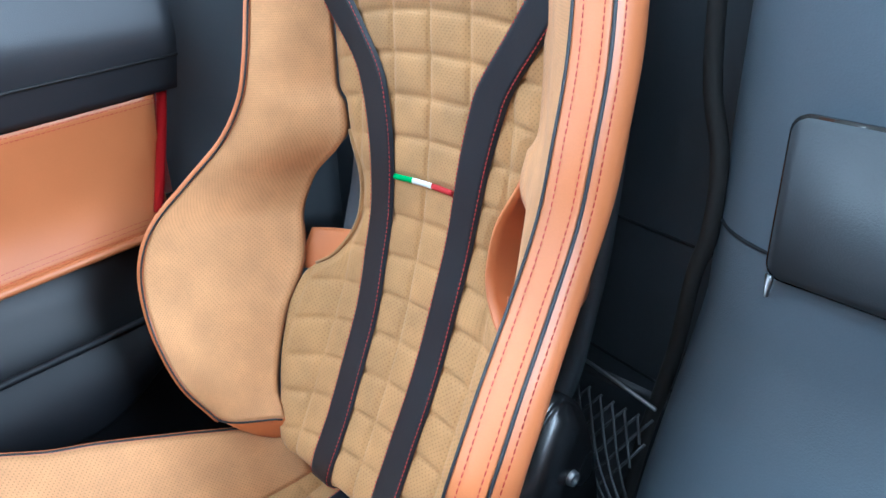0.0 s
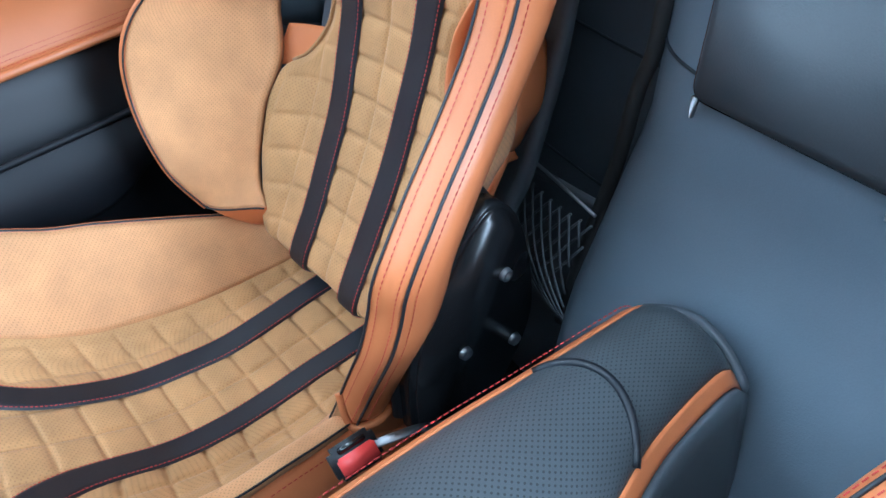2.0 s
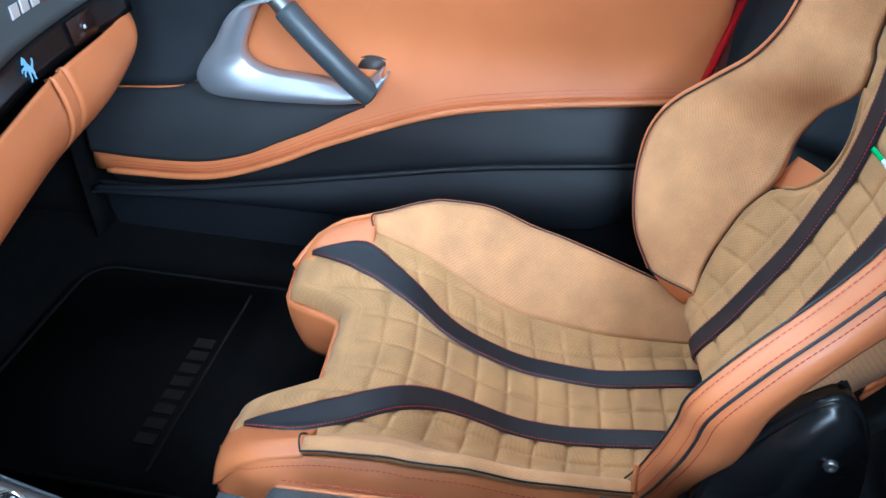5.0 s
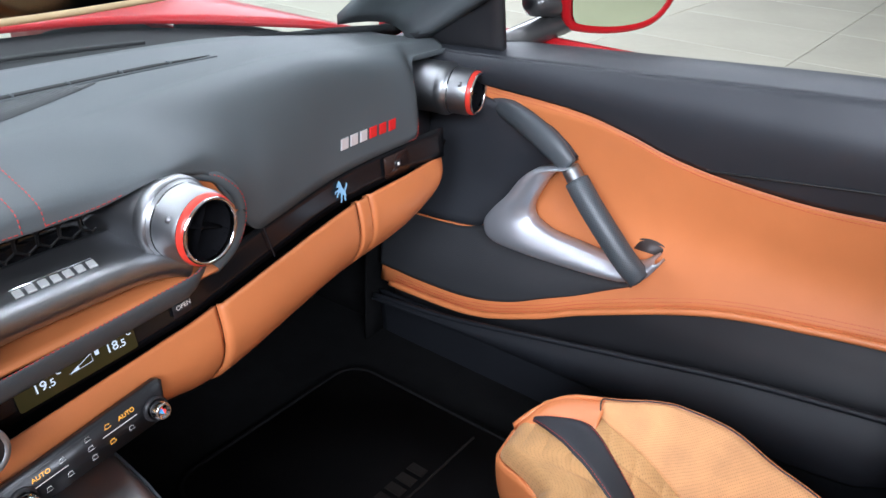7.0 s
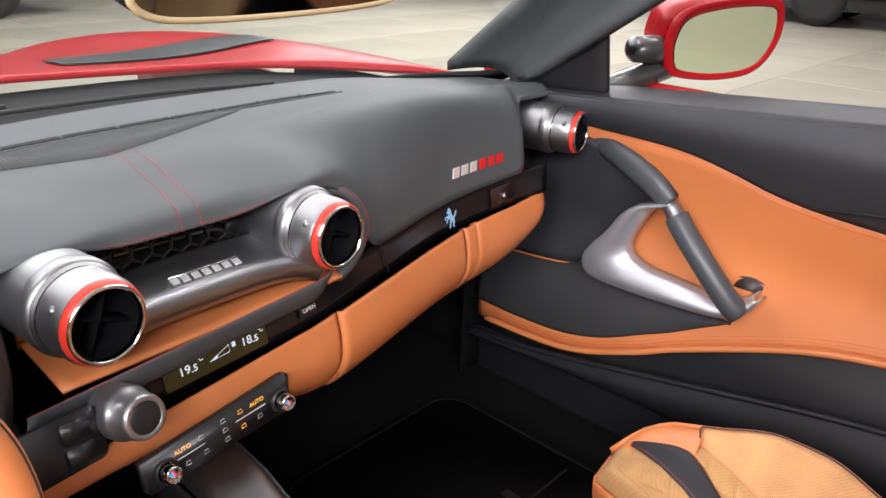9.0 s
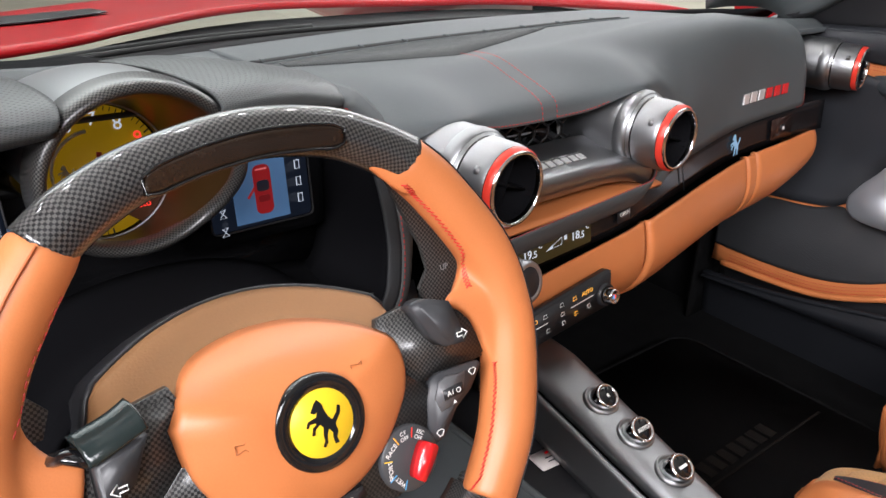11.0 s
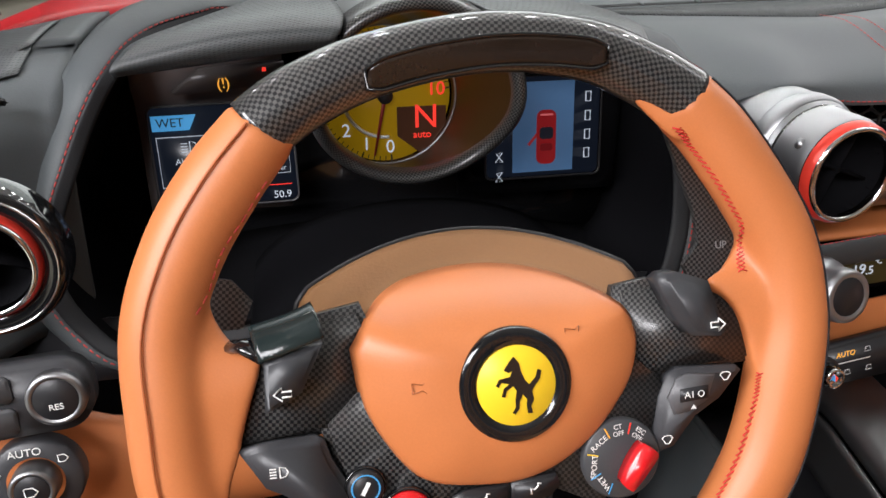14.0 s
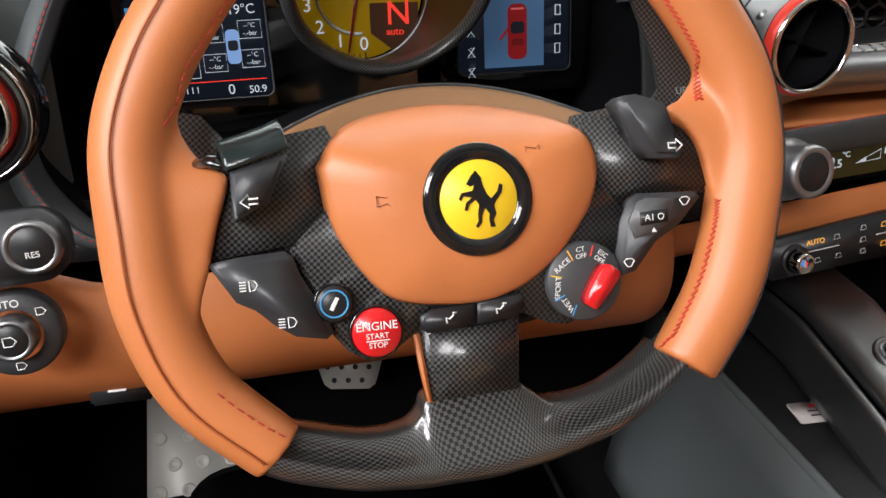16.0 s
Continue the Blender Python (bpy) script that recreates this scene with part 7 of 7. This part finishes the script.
# gear paddles behind the rim
for s in (-1, 1):
    pts = [(88, 116), (98, 116), (118, 90), (134, 62), (142, 40), (136, 20), (104, 20), (98, 34), (108, 46), (106, 64), (96, 92)]
    if s < 0:
        pts = [(a, min(b, 52)) for a, b in pts[3:9]]
    pd = plate("shift_paddle", [(s * (a + 25), b) for a, b in pts], 4, -44, CARBON_FINE, "carbon fibre gear paddle", 0)
    pd.data.shade_flat()
    if s > 0:
        part("paddle_lettering", letters("UP", 0.0062, WM @ pose(0.147, 0.044, -0.0396), 0.0001), base("grey_print", (0.25, 0.25, 0.25), 0.5), pd, smooth=False)
column = thing("steering_column", "orange leather steering column shroud", "steering column", (-0.36, 0.14, 0.66))


def shroud(u, v):
    s = 2 * u - 1
    k = max(0, (abs(s) - 0.86) / 0.14)
    y = 0.030 + (0.052 + 0.040 * (1 - s * s)) * v
    return (-0.368 + 0.112 * s, y, 0.752 + 0.023 * (1 - s * s) - 0.016 * (1 - v) - 0.050 * k * k)


# orange leather painted darker and browner, for the shade above the airbag
part("upper_shroud", sheet(shroud, 40, 14, 0.3, 0.16, 0.004), base("shaded_orange_shroud", (0.25, 0.118, 0.042), 0.75, grain=500, relief=0.2), column, "orange leather upper shroud")
part("lower_shroud", sheet(lambda u, v: (-0.357 - 0.10 * math.cos(math.pi * u), 0.05 + 0.14 * v, 0.690 - 0.05 * math.sin(math.pi * u)), 24, 8, thick=0.004), PLASTIC, column, "black lower shroud")
part("shroud_back", sheet(lambda u, v: Vector(shroud(u, 1.0)) + Vector((0, 0.05 * v, -0.03 * v - 0.001)), 40, 4, thick=0.003), PLASTIC, column, "black rear of the shroud")
part("hub_boss", lathe([(0.024, -0.07), (0.024, -0.01), (0.02, -0.004)], WM, 30), PLASTIC, column)
# shade behind the wheel is put into this near-black, dull colour
part("column_cover", sheet(lambda u, v: (-0.372 - (0.13 + 0.01 * v) * math.cos(math.pi * u), 0.12 + 0.16 * v, 0.650 + 0.098 * math.sin(math.pi * u) ** 0.7 - 0.015 * v), 30, 8, thick=0.005), base("column_shade_black", (0.004, 0.004, 0.005), 0.9, spec=0.06), column, "black column cover, darkened for its shade")

# ---- car body outside ----
body = thing("car_body", "glossy red sports car bonnet with black cowl", "car body", (0.06, 1.3, 0.2))


rear_right = table((0.0, 0.957), (0.12, 0.955), (0.30, 0.940), (0.48, 0.900), (0.60, 0.810), (0.70, 0.690), (0.78, 0.600), (0.92, 0.52))
rear_left = table((0.0, 0.957), (0.12, 0.925), (0.26, 0.855), (0.34, 0.805), (0.49, 0.748), (0.63, 0.675), (0.72, 0.608), (0.80, 0.55), (0.92, 0.48))


def rear_edge(x):
    return rear_right(x) if x > 0 else rear_left(-x)


def bonnet(u, v):
    x = 0.06 + 1.84 * (u - 0.5)
    r = abs(x - 0.06)
    y = rear_edge(x - 0.06) + (2.30 - rear_edge(x - 0.06)) * v
    crest = math.exp(-((r - 0.66) / 0.15) ** 2)
    z = 0.822 - 0.055 * v - 0.14 * v * v + 0.045 * crest * (1 - math.exp(-6 * v)) + 0.010 * math.exp(-(r / 0.25) ** 2) - 0.55 * max(0, r - 0.74) ** 1.5
    return (x, y, z)


part("bonnet", sheet(bonnet, 70, 40, 1.8, 1.4, 0.01), RED_PAINT, body, "glossy red bonnet with raised wings")


def vent_spot(s, r, y):
    """A point just above the bonnet, r metres from the middle line."""
    v = (y - rear_edge(s * r)) / (2.30 - rear_edge(s * r))
    return Vector(bonnet(0.5 + s * r / 1.84, v)) + Vector((0, 0, 0.015))


for s in (-1, 1):
    part("bonnet_vent", sheet(lambda u, v: vent_spot(s, 0.22 + 0.44 * u, 1.05 - 0.04 * u + (0.03 + 0.15 * math.sin(math.pi * (0.15 + 0.70 * u))) * v), 20, 12, thick=0.002), base("black_lattice_plastic", (0.02, 0.02, 0.022), 0.35), body, "black bonnet vent")
part("cowl", sheet(lambda u, v: (-0.80 + 1.72 * u, base_y(max(-0.74, min(0.83, -0.80 + 1.72 * u))) - 0.005 + (rear_edge(-0.86 + 1.72 * u) + 0.02 - base_y(max(-0.74, min(0.83, -0.80 + 1.72 * u))) + 0.005) * v, 0.846 - 0.034 * v - 0.012 * math.sin(math.pi * v)), 50, 10, thick=0.008), base("cowl_plastic", (0.010, 0.010, 0.011), 0.75, spec=0.15), body, "black plastic cowl")
for pts in ([(0.52, 0.74, 0.822), (0.30, 0.77, 0.825), (-0.05, 0.76, 0.828), (-0.30, 0.70, 0.829)], [(0.10, 0.84, 0.820), (-0.20, 0.78, 0.824), (-0.50, 0.64, 0.828)]):
    part("wiper", tube(curve(pts, 20), 0.004, 8), RUBBER, body, "black wiper blade")
for s in (-1, 1):
    part("wing_side", sheet(lambda u, v: (0.06 + s * (0.90 + 0.06 * math.sin(math.pi * v)), 0.55 + 1.7 * u, 0.25 + 0.45 * v), 12, 8, thick=0.01), RED_PAINT, body, "red front wing")
for s in (-1, 1):
    wh = part("wheel", lathe([(0.20, -0.12), (0.33, -0.13), (0.345, -0.10), (0.345, 0.10), (0.33, 0.13), (0.22, 0.12), (0.20, 0.05), (0, 0.04)], pose(0.06 + s * 0.82, 1.45, 0.345, 0, 90, 0), 36), RUBBER, body, "black tyre")
sill = setting("sill", box(0.12, 1.6, 0.14, pose(0.90, -0.1, 0.19), 0.02), RED_PAINT, "red painted door sill", "sill")
screen = setting("windscreen", sheet(lambda u, v: (0.06 + (0.72 - 0.16 * v) * (2 * u - 1), 0.60 - 0.07 * (2 * u - 1) ** 4 - 0.56 * v - 0.12 * (2 * u - 1) ** 2 * (1 - v), 0.858 + 0.40 * v), 20, 10), GLASS, "clear raked windscreen glass", "windscreen")
screen.visible_shadow = False
for s in (-1, 1):
    pil = setting("pillar_%s" % ("right" if s > 0 else "left"), sheet(lambda u, v: (0.06 + s * ((0.745 if s > 0 else 0.80) - 0.13 * v + 0.035 * math.sin(math.pi * u)), 0.575 - 0.56 * v - (0.165 + 0.08 * v) * u + 0.0, 0.838 + 0.40 * v + 0.012 * math.sin(math.pi * u)), 10, 16, thick=0.02), CHARCOAL, "charcoal lined windscreen pillar", "pillar")
    setting("sail_panel_%s" % ("right" if s > 0 else "left"), sheet(lambda u, v: (0.06 + s * ((0.765 if s > 0 else 0.82) - 0.02 * v), 0.44 - 0.205 * u - 0.05 * v * (1 - u), 0.832 + (0.008 + 0.10 * u) * v + 0.010 * u), 8, 8, thick=0.012), base("sail_black_plastic", (0.018, 0.018, 0.020), 0.45), "black triangular mirror base panel", "trim")
setting("windscreen_header", box(1.2, 0.07, 0.03, pose(0.06, 0.02, 1.265), 0.012), CHARCOAL, "charcoal windscreen header rail", "trim")

mirror = thing("door_mirror", "red door mirror with a black carbon lower stalk", "door mirror", (1.05, 0.2, 0.85))
MO = frame_at((1.070, 0.165, 0.928), (0.86, -0.51, 0.0), (-0.10, -0.17, 1))
shell = [(-0.105, -0.040), (-0.085, -0.058), (0.0, -0.066), (0.075, -0.052), (0.105, -0.005), (0.100, 0.050), (0.075, 0.070), (-0.02, 0.066), (-0.095, 0.045), (-0.112, 0.0)]
sh = [tuple(p) for p in curve(shell + shell[:1], 50)[:-1]]
part("shell", prism([(1.0 * x, y) for x, y in sh], -0.085, MO @ pose(0, 0, 0.02)), RED_PAINT, mirror, "glossy red mirror shell")
part("bezel", tube([MO @ Vector((x * 0.98, y * 0.98, 0.018)) for x, y in sh], 0.009, 8, closed=True, up=MO.to_3x3() @ Vector((0, 0, 1))), RED_PAINT, mirror)
part("glass", prism([(x * 0.90, y * 0.88) for x, y in sh], 0.003, MO @ pose(0, 0, 0.0215)), MIRROR, mirror, "mirror glass", smooth=False)
part("arm_block", tube([(0.925, 0.256, 0.908), (0.935, 0.253, 0.907), (0.98, 0.237, 0.905), (1.05, 0.212, 0.905)], [0.014, 0.028, 0.032, 0.034], 16, flat=0.8), CARBON, mirror, "carbon fibre clad mirror arm")
part("stalk", tube([(0.86, 0.27, 0.835), (0.92, 0.26, 0.850), (0.99, 0.235, 0.868), (1.04, 0.22, 0.88)], [0.030, 0.032, 0.034, 0.034], 12, flat=0.6), CARBON, mirror, "glossy carbon mirror stalk")


rear_mirror = thing("rear_view_mirror", "slim frameless rear-view mirror hung from the windscreen header", "mirror", (0.04, 0.04, 1.20))
MM = frame_at((0.024, 0.0, 1.085), (1, 0.12, 0.0), (0.0, -0.30, 1)) @ Matrix.Diagonal((1.1, 1.1, 1, 1))
ml = [tuple(p) for p in curve([(-0.120, -0.010), (-0.108, -0.034), (-0.06, -0.041), (0.06, -0.041), (0.104, -0.033), (0.122, -0.008), (0.118, 0.018), (0.09, 0.033), (0.0, 0.036), (-0.09, 0.033), (-0.117, 0.016), (-0.120, -0.010)], 60)[:-1]]
part("housing", prism([(1.02 * x, 1.03 * y) for x, y in ml], -0.030, MM @ pose(0, 0, -0.002), 0.010, 3), PLASTIC, rear_mirror, "black housing")
part("bezel", tube([MM @ Vector((x, y, 0)) for x, y in ml], 0.0028, 8, closed=True, up=MM.to_3x3() @ Vector((0, 0, 1))), base("pale_glass_edge", (0.65, 0.52, 0.30), 0.2), rear_mirror, "polished glass edge")
# dark teal glass colour imitates a dim reflection
part("glass", prism([(x * 0.99, y * 0.98) for x, y in ml], 0.0015, MM), base("teal_reflection_glass", (0.16, 0.21, 0.23), 0.02, 1.0, relief=0, vary=0.0), rear_mirror, "mirror glass", smooth=False)
part("stem", tube([MM @ Vector((0, 0.01, -0.028)), (0.045, 0.05, 1.18), (0.05, 0.03, 1.255)], 0.010, 8), PLASTIC, rear_mirror, "black stem")


# ---- parked cars and furniture far off in the showroom ----
def far_car(x, y, turn, paint, label):
    c = thing("parked_car", label, "car", (x, y, 0), "parked cars")
    m = pose(x, y, 0, 0, 0, turn)
    prof = [(-2.2, 0.45), (-2.1, 0.75), (-1.2, 0.95), (-0.4, 1.25), (0.5, 1.22), (1.2, 0.9), (2.0, 0.75), (2.25, 0.5), (2.2, 0.22), (-2.15, 0.22)]
    pts = [tuple(p) for p in curve(prof + prof[:1], 40)[:-1]]
    part("body", prism(pts, 1.8, m @ pose(0, 0.9, 0, 90, 0, 0), 0.2, 3), paint, c)
    for wx in (-1.35, 1.35):
        for wy in (-0.85, 0.85):
            part("wheel", lathe([(0, -0.1), (0.22, -0.1), (0.33, -0.11), (0.34, 0), (0.33, 0.11), (0.22, 0.1), (0, 0.1)], m @ pose(wx, wy, 0.34, 90, 0, 0), 20), RUBBER, c)
    return c


far_car(1.2, 9.3, 8, base("black_car_paint", (0.01, 0.01, 0.012), 0.2, coat=1.0), "black parked sports car far across the showroom")
far_car(-4.5, 8.0, -30, base("dark_grey_car_paint", (0.04, 0.045, 0.05), 0.25, coat=1.0), "dark grey parked car far across the showroom")
far_car(11.5, 4.5, 95, base("graphite_car_paint", (0.02, 0.022, 0.025), 0.25, coat=1.0), "graphite parked car by the far wall")


# ---- showroom floor tiles, each on the one bed ----
tile_bm = box(1.194, 1.194, 0.02, None, 0.002, 1)
first = part("floor_tile", tile_bm, FLOOR_M, ground, smooth=False)
first.location = (-4.4 + 0.6, -5.3 + 0.6, -0.010)
for i in range(14):
    for j in range(15):
        if i or j:
            t = new("floor_tile", first.data)
            t.parent = ground
            t.location = (-4.4 + 0.6 + 1.2 * i, -5.3 + 0.6 + 1.2 * j, -0.010)
